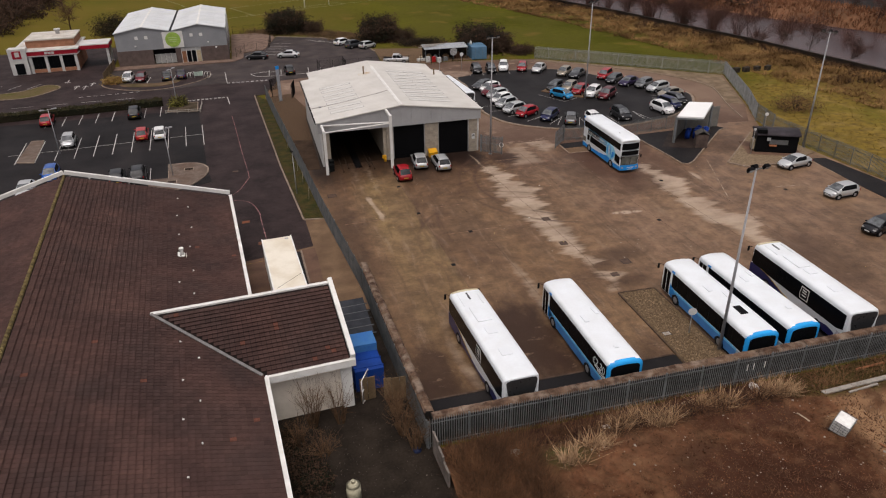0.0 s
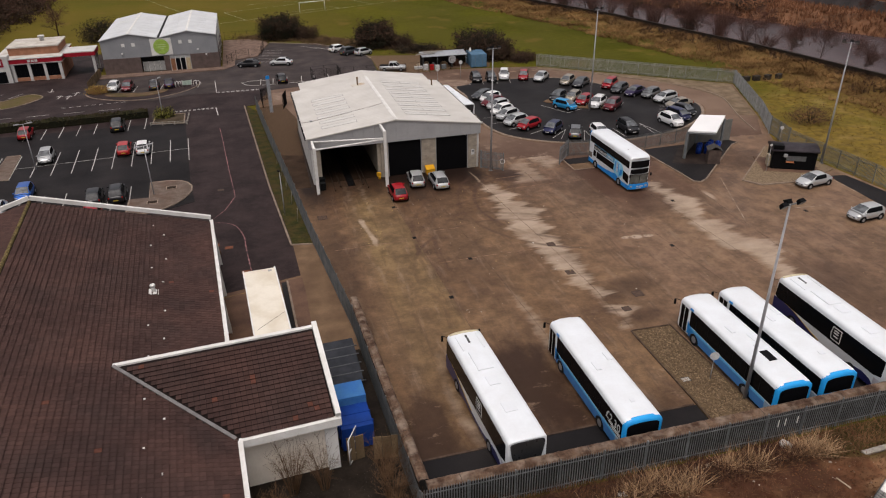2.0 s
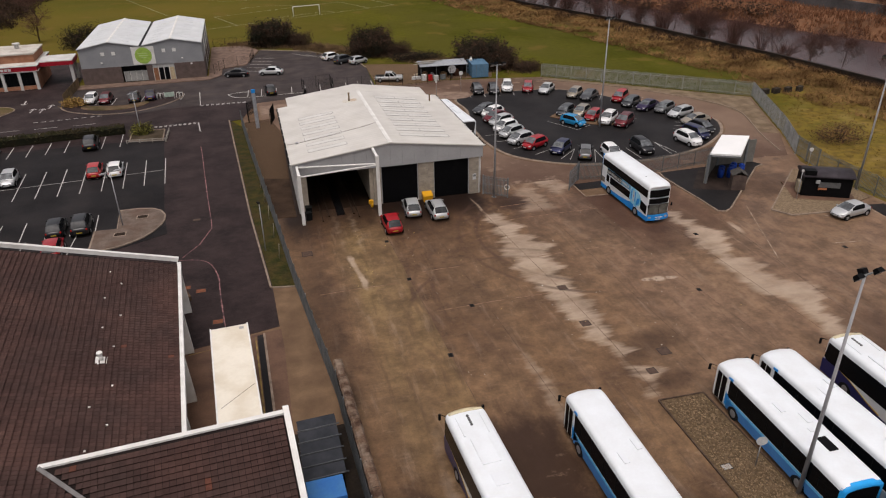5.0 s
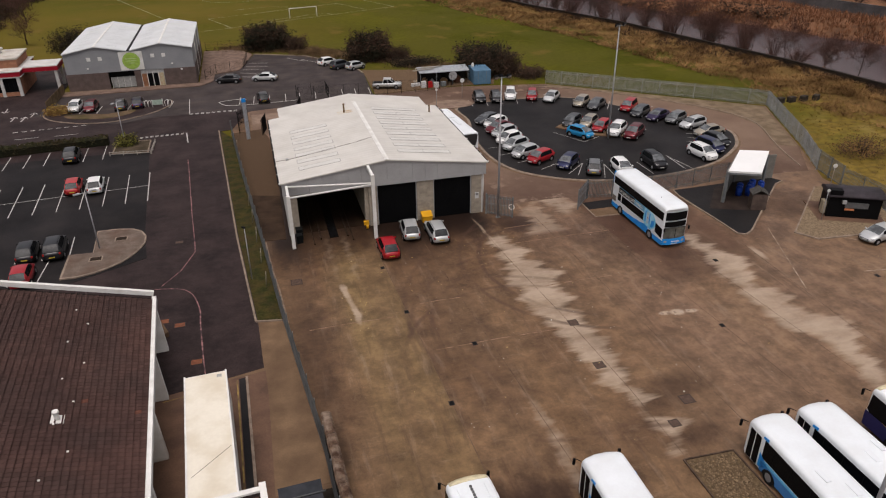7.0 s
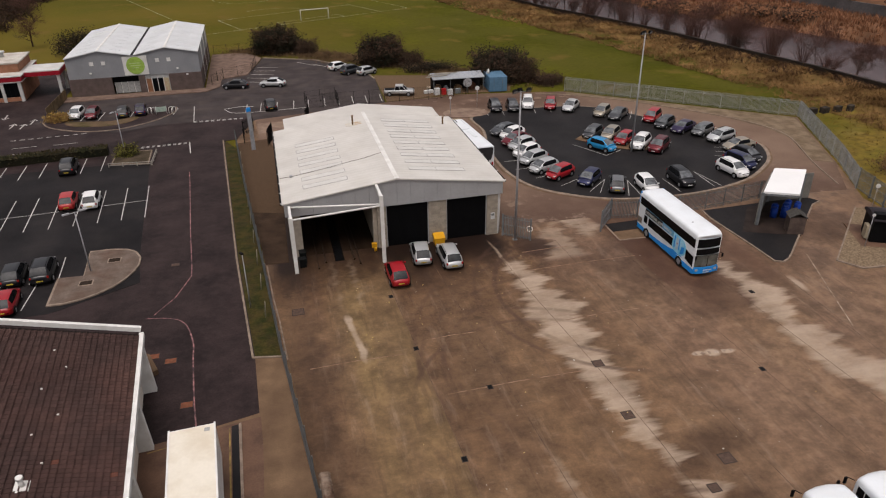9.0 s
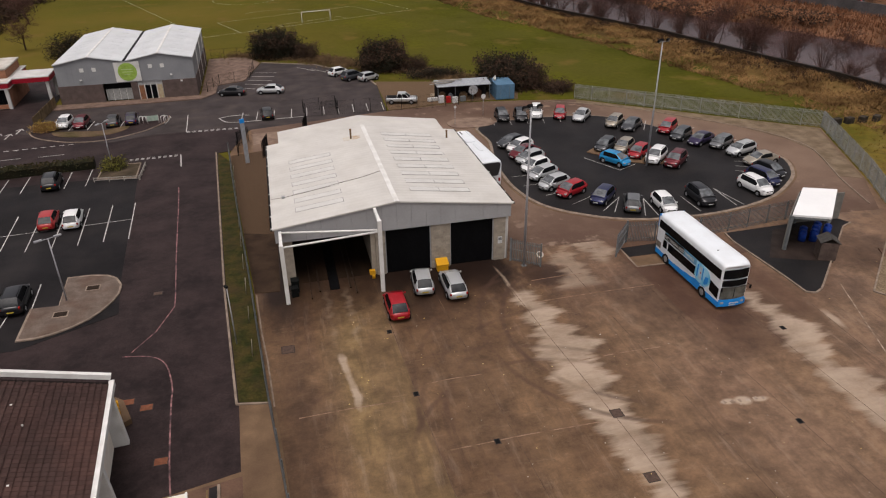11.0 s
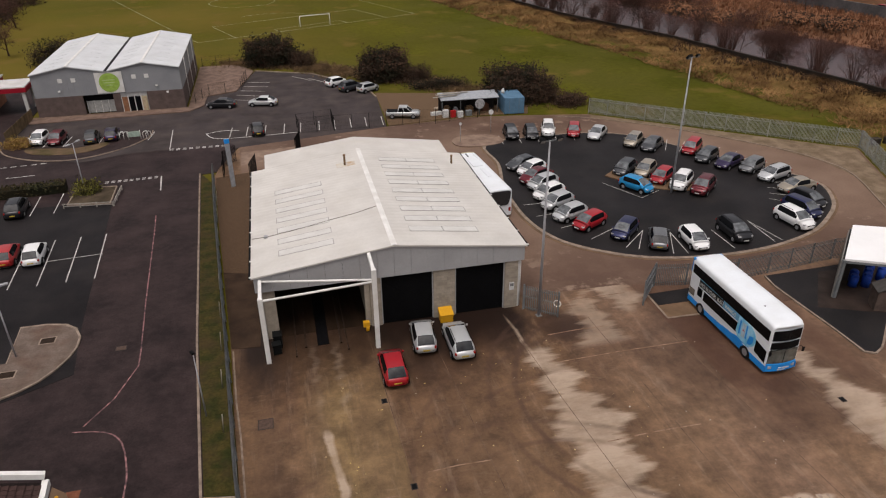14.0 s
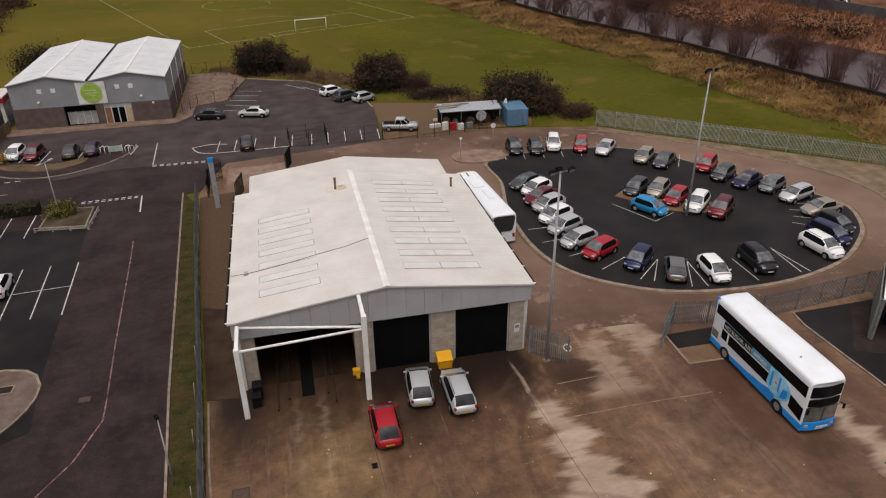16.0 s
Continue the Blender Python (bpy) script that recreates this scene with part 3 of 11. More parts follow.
    c = mixc(band([(-6.5, 4.75, 5.15), (-2.5, 4.55, 5.25), (1.6, 4.55, 5.2)], 0.28, .35, .35, 2), c, pale)
    c = mixc(band([(-6, 18.9, 19.4), (-2, 18.6, 19.0), (1.8, 18.45, 18.75)], 0.55, .05, .1, 6), c, pale)
    for args in ((28.2, -20.15, .55, .3, .9), (29.3, -20.3, .6, .42, .95), (30.6, -20.45, .6, .26, .9), (42.2, -13.4, .45, 1.6, .7), (38.4, -3.4, 2.4, .5, .4)):
        c = mixc(stain(*args), c, pale)
    blot = math_('MULTIPLY', ramp_(noise_(0.42, (1, 0.7, 1), 8, 0.7), 0.5, 0.68), ramp_(Y, -30.0, -38.0, 0.25, 1.0))
    c = mixc(math_('MULTIPLY', blot, 0.6), c, (0.045, 0.024, 0.016))
    flake = math_('MULTIPLY', ramp_(noise_(0.8, (0.6, 1.2, 1), 8, 0.72), 0.58, 0.68), ramp_(Y, -33.0, -40.0))
    c = mixc(math_('MULTIPLY', flake, 0.55), c, (0.3, 0.205, 0.14))
    for args in ((24, -16, 16.2, .32, .6), (24, -16, 14.3, .32, .55), (20.5, -19, 13.0, .3, .5), (20.5, -19, 11.2, .3, .5),
                 (16, -22, 9.6, .28, .6), (12, -30, 20, .32, .5), (27, -9, 12.5, .3, .7), (27, -9, 10.6, .3, .7)):
        c = mixc(arc(*args), c, (0.062, 0.034, 0.023))
    l.new(c, b.inputs["Base Color"])
    wet = n.new("ShaderNodeMapRange")
    wet.inputs["To Min"].default_value, wet.inputs["To Max"].default_value = 0.32, 0.7
    l.new(noise_(0.08, (1, 1, 1), 5), wet.inputs[0])
    b.inputs["Specular IOR Level"].default_value = 0.16
    l.new(wet.outputs[0], b.inputs["Roughness"])
    return m


slab("road_base", [(-80, -20), (-11, -20), (-5, -12), (-8, 45), (-3, 48.4), (-5, 54), (17, 52), (17, 60), (-35, 68), (-80, 80)], -0.4, -0.012, ROADT, "worn asphalt beneath the car parks")
slab("ground_service_base", [(-12, -19), (-3.6, -11), (-1.2, -12), (0.4, -28), (0.9, -49.5), (-12, -49.5)], -0.4, -0.012, TAN, "stained concrete of the service yard")
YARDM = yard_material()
slab("pavement_yard", YARD, -0.4, 0.0, YARDM, "stained wet brown concrete yard with pale streaks")
RINGM = mat("ring_road_concrete", (0.205, 0.135, 0.095), 0.7, (0.145, 0.092, 0.064), 0.1, 5, 0.18, 0.15, 50, dirt=(0.09, 0.055, 0.038), dirt_scale=0.12, dirt_amt=0.5)


def soaked_ring():
    """Ring road concrete, rain-dark where water lies to the south and along the north side."""
    m = RINGM.copy()
    m.name = "soaked_ring_concrete"
    n, l = m.node_tree.nodes, m.node_tree.links
    b = n["Principled BSDF"]
    src = b.inputs["Base Color"].links[0].from_socket
    geo = n.new("ShaderNodeNewGeometry")
    sep = n.new("ShaderNodeSeparateXYZ")
    l.new(geo.outputs["Position"], sep.inputs[0])

    def rng_(v, a, c, to=1.0):
        r = n.new("ShaderNodeMapRange")
        r.inputs["From Min"].default_value, r.inputs["From Max"].default_value, r.inputs["To Max"].default_value = a, c, to
        l.new(v, r.inputs[0])
        return r.outputs[0]

    def calc(kind, a, c):
        x = n.new("ShaderNodeMath")
        x.operation = kind
        l.new(a, x.inputs[0])
        l.new(c, x.inputs[1])
        return x.outputs[0]

    def patches(scale, lo, hi, to):
        t = n.new("ShaderNodeTexNoise")
        t.inputs["Scale"].default_value, t.inputs["Detail"].default_value, t.inputs["Roughness"].default_value = scale, 7, .65
        l.new(geo.outputs["Position"], t.inputs["Vector"])
        return rng_(t.outputs["Fac"], lo, hi, to)

    def over(f, col, base):
        x = n.new("ShaderNodeMix")
        x.data_type = 'RGBA'
        l.new(f, x.inputs[0])
        l.new(base, x.inputs[6])
        x.inputs[7].default_value = (*col, 1)
        return x.outputs[2]

    where = calc('MAXIMUM', rng_(sep.outputs[1], 16.0, 6.0), rng_(sep.outputs[1], 43.0, 47.0))
    c = over(calc('MULTIPLY', where, patches(.12, .3, .55, .85)), (0.082, 0.047, 0.033), src)
    c = over(calc('MULTIPLY', where, patches(.35, .58, .66, .7)), (0.26, 0.185, 0.135), c)
    l.new(c, b.inputs["Base Color"])
    return m


slab("road_ring", [(21, 4.2), (29, 4.0), (36, 2.9), (50, 4.2), (56.5, 3.4), (61.5, 3.0), (66.3, 10.5), (74, 27.5), (47, 50), (38.5, 51.9), (30, 53.4), (17.3, 52.1), (-3, 48.5), (-2.6, 37), (-.4, 29), (20.6, 29)], -0.3, 0.004, soaked_ring(), "smooth pinkish-brown concrete ring road")
slab("ground_ring_gravel", [(47.2, 50), (46.6, 48.2), (55, 41.7), (64, 31), (66.8, 25), (67.2, 20), (64, 12), (66.2, 10.6), (73.8, 27.6)], -0.2, 0.03, mat("pale_verge_gravel", (0.235, 0.172, 0.115), 0.95, (0.14, 0.098, 0.062), 0.6, 16, 0.4, 0.6, 20, dirt=(0.1, 0.075, 0.04), dirt_scale=0.4, dirt_amt=0.5), "brown gravel verge along the boundary fence")
bm = B()
line_strip(bm, ring_of([(42, 50.2), (46.6, 48.1), (55, 41.6), (64, 30.9), (66.9, 25), (67.2, 20), (63.8, 11.5), (61.6, 4.5)], 3, False), .14, 0.0, 0, .09)
solid("kerb_ring", bm, KERB, "low kerb along the gravel verge", "kerb", "structure")
slab("pavement_drain_pad", [(31.25, .1), (34.6, .05), (34.6, -1.75), (31.2, -1.65)], 0.0, 0.035, TAN, "pale concrete drain pad by the gate")
slab("pavement_drain_pad_east", [(36.6, .0), (42.3, -.15), (42.4, -1.8), (36.6, -1.8)], 0.0, 0.025, mat("wet_drain_concrete", (0.12, 0.07, 0.047), 0.6, (0.07, 0.04, 0.028), 0.6, 9, 0.3), "pale concrete drain pad by the apron")
# bay joints of the yard, cut as shallow strips
bm = B()
for pts in ([(7.5, 2), (9.2, -46)], [(12.2, 1), (14.6, -44)], [(18.5, 2), (19.3, -9), (20.3, -20), (20.8, -28), (20.9, -35)], [(25, 0), (26.4, -34)], [(30.3, -4), (32.4, -32)], [(36, -9), (37.4, -31)], [(42.1, -9), (41.2, -30)]):
    line_strip(bm, pts, 0.035, 0.001)
for x0, x1, y in ((20.5, 31, -5.0), (20.5, 27, -13.4), (9, 19, -19.9), (9, 13, -13.2), (0, 7, -14.6), (20.6, 29.5, 2.6), (21, 26, -1.6)):
    bm2 = B()
    line_strip(bm2, [(x0, y), ((x0 + x1) / 2, y + .12), (x1, y + .05)], 0.09, 0.002)
    solid("yard_crack", bm2, mat("pale_joint", (0.3, 0.2, 0.14), 0.8, (0.15, 0.09, 0.055), 1.4, 9, 0.3), "pale dried joint across the yard", "paving joint", "structure")
solid("yard_joint", bm, mat("joint_filler", (0.17, 0.112, 0.078), 0.8, (0.07, 0.045, 0.032), 0.7, 6, 0.3), "dark filled joints between concrete yard bays", "paving joint", "structure")
bm = B()
line_strip(bm, [(1.0, -45.9), (62, -45.9)], 3.4, 0.004)
solid("road_strip", bm, TARMAC, "dark tarmac strip at the foot of the yard wall", "paving", "structure")
bm = B()
prism(bm, [(58.9, -12.5), (61.0, -12.8), (61.9, -21), (62.3, -46), (57.5, -46), (58.3, -20)], 0.0, 0.012)
solid("road_verge", bm, TARMAC, "black tarmac verge beside the yard fence", "paving", "structure")

CARPARK = ring_of([(28.7, 41.0), (28.3, 34), (26.8, 27), (26.4, 19), (27.7, 13.6), (30.6, 10.3), (34.6, 7.9), (39.8, 6.8), (46, 6.9), (51.9, 8.5),
                   (56.2, 11.2), (59.6, 14.6), (61.4, 19.5), (58.5, 25), (54, 31.5), (50, 38), (45, 41.6), (36.6, 42.4)], 4)
bm = B()
cx, cy = 43, 24
outer = [(cx + (x - cx) * 1.022, cy + (y - cy) * 1.022) for x, y in CARPARK]
prism(bm, outer, 0.0, 0.09)
solid("kerb_carpark", bm, KERB, "low brown concrete kerb round the staff car park", "kerb", "structure")
slab("pavement_carpark", CARPARK, 0.05, 0.094, TARMAC, "smooth black tarmac of the staff car park")
# footway round the outside of the kerb
bm = B()
foot = [(cx + (x - cx) * 1.036, cy + (y - cy) * 1.036) for x, y in CARPARK]
prism(bm, foot, 0.0, 0.03)
solid("pavement_footway", bm, TAN, "worn brown concrete margin round the car park kerb", "paving", "structure")
ISL = [(38.9, 26.9), (40.6, 24.6), (42.3, 22.4), (44.6, 21.0), (47.6, 20.2), (49.3, 20.9), (49.7, 22.3), (44.2, 24.1), (40.5, 28.2)]
slab("pavement_island", ISL, 0.05, 0.2, TAN, "raised brown concrete island under the lamp post")
slab("pavement_corner", ring_of([(24.6, 43.6), (26.6, 45.2), (30.6, 44.5), (31.2, 41.6), (28.6, 40.6), (25.2, 41.2)], 3), 0.0, 0.13, PAVE, "rounded pale concrete traffic island with kerb")


def bay_lines(name, rows, z, material, label, w=0.1):
    for a, b_ in rows:
        bm = B()
        line_strip(bm, [a, b_], w, z)
        solid(name, bm, material, label, "road marking", "structure")


# west: access road, customer car park, tan yard path
slab("road_access", [(-16.5, 48), (-16.2, 34), (-14.4, 8), (-13.6, 0), (-30, -3), (-70, 0), (-70, -20), (-10.9, -20), (-6.4, -19.1), (-3.7, -18.5),
                     (-3.9, -12), (-5.2, 4), (-6.9, 33), (-7.2, 39.8), (-5.5, 40.2), (-4.0, 45.5), (-3.2, 48.6)], -0.3, 0.0, ROADT, "worn purple-grey asphalt access road")
slab("pavement_customer", [(-75, 34), (-21.2, 34.2), (-16.2, 33), (-14.4, 8), (-13.7, 2), (-20.5, -1.5), (-70, -2)], -0.3, 0.01, CUSTT, "dark tarmac customer car park with white bay lines")
slab("pavement_path", [(-3.9, -12.1), (-1.5, -12.6), (-0.4, -28), (-0.2, -31), (-3.6, -31.2), (-3.5, -18.7)], -0.3, 0.006, TAN, "tan concrete service path beside the fence")
slab("pavement_trailer_bay", [(-11.4, -20.1), (-6.3, -19.3), (-3.6, -18.9), (-3.3, -31), (-3.3, -42.8), (-9.6, -42.8)], -0.3, 0.003, mat("reddish_concrete", (0.15, 0.085, 0.055), 0.7, (0.09, 0.052, 0.036), 0.5, 8, 0.2, 0.2, 40), "rust-brown concrete loading bay beside the shop")
# thin dark slab laid in place of the shade along the trailer
slab("pavement_trailer_strip", [(-5.5, -19.4), (-5.05, -19.3), (-4.75, -31), (-5.2, -31)], 0.0, 0.012, TARMAC, "dark strip put in as shade beside the trailer")
bm = B()
line_strip(bm, [(-4.95, -19.3), (-4.65, -31)], .16, 0, 0, .1)
solid("kerb_loading_bay", bm, KERB, "pale kerb between loading bay and service path", "kerb", "structure")
slab("ground_bin_strip", [(-4.2, -31.6), (-.25, -31.4), (.3, -42.9), (-4.2, -42.9)], 0.0, 0.014, mat("damp_dark_earth", (0.03, 0.022, 0.016), 0.95, (0.014, 0.011, 0.009), 0.8, 6, .4, .6, 12), "dark damp earth beneath the bins")
slab("ground_yard_corner", [(-11, -42.9), (0.4, -42.9), (0.8, -48.6), (1.3, -48.8), (1.3, -80), (-11, -80)], -0.3, 0.0, mat("dark_grit", (0.016, 0.0125, 0.01), 0.95, (0.034, 0.026, 0.02), 0.5, 6, 0.4, 0.8, 12, spec=0.03), "dark gritty waste ground behind the shop")
# main road to the north
ROAD = [(-260, 74), (-120, 58), (-75, 51), (-37.5, 42.5), (-21, 41.2), (-16.5, 40.5), (-8, 40.5), (-3.5, 48.4), (-4, 50.2), (-12, 50), (-17, 49.6), (-22.5, 47.8), (-30, 52), (-34, 55), (-50, 58), (-75, 64), (-120, 74), (-260, 92)]
slab("road_main", ROAD, -0.3, 0.004, ROADT, "worn grey asphalt estate road with white markings")
SHOPT = mat("worn_pale_asphalt", (0.06, 0.049, 0.048), 0.85, (0.04, 0.033, 0.032), 0.25, 16, 0.25, 0.3, 60, spec=0.08, dirt=(0.09, 0.07, 0.06), dirt_scale=0.4, dirt_amt=0.4)
slab("road_shop_parking", [(-35, 55.5), (-30, 52), (-22.5, 47.8), (-17, 49.8), (-12, 50.1), (-4, 50.3), (-3.4, 48.2), (10, 50.6), (17.2, 51.9), (18.1, 67.5), (17.5, 71), (14, 78.6), (9, 85.6), (-1, 90.3), (-4, 76.8), (-8.6, 74.8), (-10.4, 70.8), (-11.2, 67.5), (-33, 66.5)], -0.3, 0.002, SHOPT, "dark asphalt shop forecourt and parking")
slab("pavement_forecourt", [(-33.2, 66.3), (-10.8, 66.9), (-8.7, 69.6), (-8.5, 75), (-4, 77), (-1.2, 90), (-4, 96), (-11, 96), (-11, 69.4), (-33, 69.4)], -0.3, 0.12, mat("pink_paving", (0.2, 0.135, 0.105), 0.85, (0.13, 0.086, 0.064), 0.8, 6, 0.25, 0.2, 30), "pale pink-grey paved forecourt round the shop")
slab("pavement_compound", [(17.6, 52.4), (30, 54), (38.6, 53), (40, 57), (32, 66), (18.2, 70)], -0.3, 0.006, GRAVEL, "muddy gravel storage compound")
slab("road_restaurant", [(-75, 56), (-50, 58.2), (-35, 55.4), (-33.4, 66), (-34, 90), (-75, 90)], -0.3, 0.0, ROADT, "asphalt lane round a drive-through restaurant")
VERGE = ring_of([(-33.7, 55.6), (-32.6, 53.3), (-30.3, 51.2), (-26.5, 49.3), (-22.5, 49.2), (-19.2, 50.9), (-16.7, 53.2), (-15.1, 56.1), (-15.0, 58.8)], 3, False)
slab("pavement_verge", VERGE + [(-18.9, 58.8), (-19.6, 55.2), (-24, 54.2), (-31, 55.6)], 0.0, 0.06, ROADT, "dark asphalt footway behind the shop verge kerb")
bm = B()
line_strip(bm, VERGE, .16, 0, 0, .1)
solid("kerb_verge", bm, KERB, "thin pale kerb round the shop verge", "kerb", "structure")
slab("ground_verge", ring_of([(-30.4, 54.6), (-27.2, 54.2), (-23.7, 53.6), (-20.9, 55.0), (-20.1, 54.1), (-21.6, 52.0), (-24.7, 51.2), (-29.1, 52.4)], 3), 0.0, 0.11, mat("verge_earth", (0.15, 0.095, 0.06), 0.95, (0.07, 0.055, 0.022), 0.45, 5, 0.35, 0.6, 14), "brown earth and thin grass inside the verge kerb")
LANE = ring_of([(-58, 53.4), (-50, 54.2), (-46.3, 55.2), (-43.4, 58.4), (-41.2, 57.4), (-40.6, 55.1), (-43.7, 50.8), (-48.1, 50.0), (-58, 51.4)], 3)
bm = B()
line_strip(bm, LANE + LANE[:1], .16, 0, 0, .1)
solid("kerb_lane_island", bm, KERB, "thin pale kerb round the lane island", "kerb", "structure")
slab("ground_lane_island", LANE, 0.0, 0.07, mat("verge_grass", (0.085, 0.075, 0.018), 0.95, (0.12, 0.08, 0.045), 0.3, 5, 0.35, 0.6, 14), "thin winter grass on the lane island")
# strips beside the west fence
slab("ground_grass_strip", [(-7.3, 40), (-6.9, 33), (-5.2, 4), (-3.9, -12), (-1.9, -12.4), (-2.3, -6.5), (-2.85, 0.8), (-4.65, 23), (-5.6, 36)], -0.2, 0.05, mat("strip_grass", (0.022, 0.026, 0.005), 0.95, (0.062, 0.047, 0.012), 0.9, 5, 0.5, 0.9, 8, dirt=(0.045, 0.026, 0.014), dirt_scale=0.5, dirt_amt=0.6), "strip of rough winter grass beside a fence")
bm = B()
line_strip(bm, [(-7.45, 40), (-7.05, 33), (-5.35, 4), (-4.05, -12.15), (-1.9, -12.55)], 0.16, 0.0, 0, 0.1)
solid("kerb_strip", bm, KERB, "pale concrete edging kerb along the grass strip", "kerb", "structure")
# shade by the workshop wall painted as two darker gravels, darkest to the south
slab("ground_gravel_wet", [(-3.8, 14.6), (-2.75, 2.4), (-0.6, 2.2), (-0.5, 13.5)], -0.2, 0.024, mat("shaded_gravel", (0.062, 0.037, 0.022), 0.9, (0.034, 0.02, 0.013), 0.6, 24, 0.5, 0.8, 20), "gravel darkened as painted shade beside the workshop wall")
slab("ground_gravel_strip", [(-5.5, 38.2), (-5.4, 36), (-4.5, 23), (-3.7, 13.8), (-0.5, 12.8), (-0.4, 24), (0.5, 28), (-1.5, 39)], -0.2, 0.02, mat("half_shaded_gravel", (0.115, 0.07, 0.04), 0.9, (0.07, 0.043, 0.025), 7, 24, 0.5, 0.8, 20), "brown gravel strip between fence and workshop")
slab("ground_gravel_bed", [(20.7, -35.2), (23.9, -35.3), (24.1, -46), (20.5, -46)], 0.0, 0.1, BEDG, "raised gravel bed with concrete edging in the yard")
bm = B()
line_strip(bm, [(20.6, -46), (20.6, -35.1), (24.0, -35.2), (24.15, -46)], 0.08, 0.0, 0, 0.125)
solid("kerb_bed", bm, mat("dark_edging", (0.11, 0.075, 0.055), 0.9, (0.06, 0.04, 0.03), 1.5, 8, .3), "dark edging kerb round the gravel bed", "kerb", "structure")
slab("pavement_shelter", [(42.6, 2.1), (55.3, 2.4), (56.2, 1.0), (54.8, .4), (45.2, -8.6), (44.4, -9.3), (43.5, -9.7), (42.8, -9.4), (42.75, -6.5), (42.5, -2.4), (42.35, 0.5)], 0.0, 0.1, TARMAC, "raised black tarmac apron under the refuelling shelter")
bm = B()
line_strip(bm, [(42.6, 2.1), (42.35, 0.5), (42.5, -2.4), (42.75, -6.5), (42.8, -9.4), (43.5, -9.75), (44.4, -9.3), (45.2, -8.6), (54.8, .4), (56.2, 1.0)], 0.15, 0.0, 0, 0.13)
solid("kerb_apron", bm, KERB, "pale kerb round the shelter apron", "kerb", "structure")
slab("pavement_stand", [(31.3, 1.9), (36.6, 2.0), (36.5, 0.0), (31.3, 0.15)], 0.0, 0.045, TARMAC, "black tarmac patch beside the gate")
bm = B()
line_strip(bm, [(31.2, 1.9), (31.1, -1.75), (33.9, -1.85), (36.5, -1.8)], 0.13, 0.0, 0, 0.06)
solid("kerb_stand", bm, KERB, "pale kerb round the tarmac patch", "kerb", "structure")
slab("pavement_pump_pad", [(43.6, -3.4), (48.6, -5.6), (53.9, 1.0), (47.6, 1.6)], 0.0, 0.106, mat("dark_pad_concrete", (0.036, 0.024, 0.019), 0.6, (0.022, 0.015, 0.012), 0.8, 8, 0.3), "dark brown concrete pad under the shelter")
slab("pavement_hut_pad", [(52.6, -9.0), (58.4, -11.9), (60.6, -7.6), (54.6, -4.4)], 0.0, 0.106, mat("reddish_concrete", (0.15, 0.085, 0.055)), "brown concrete pad under the fuel hut")
slab("ground_hut_bed", [(48.4, -10.8), (49.6, -12.6), (54.5, -13.0), (60.9, -11), (60.9, -3), (58.6, -1.5)], 0.0, 0.1, mat("pea_gravel", (0.26, 0.19, 0.12), 0.9, (0.15, 0.105, 0.066), 6, 22, 0.45, 0.8, 20), "gravel bed under the black fuel hut")
bm = B()
line_strip(bm, [(54.5, -13.05), (49.6, -12.65), (48.35, -10.8), (58.6, -1.45)], 0.14, 0.0, 0, 0.13)
solid("kerb_hut_bed", bm, KERB, "pale kerb round the fuel hut bed", "kerb", "structure")

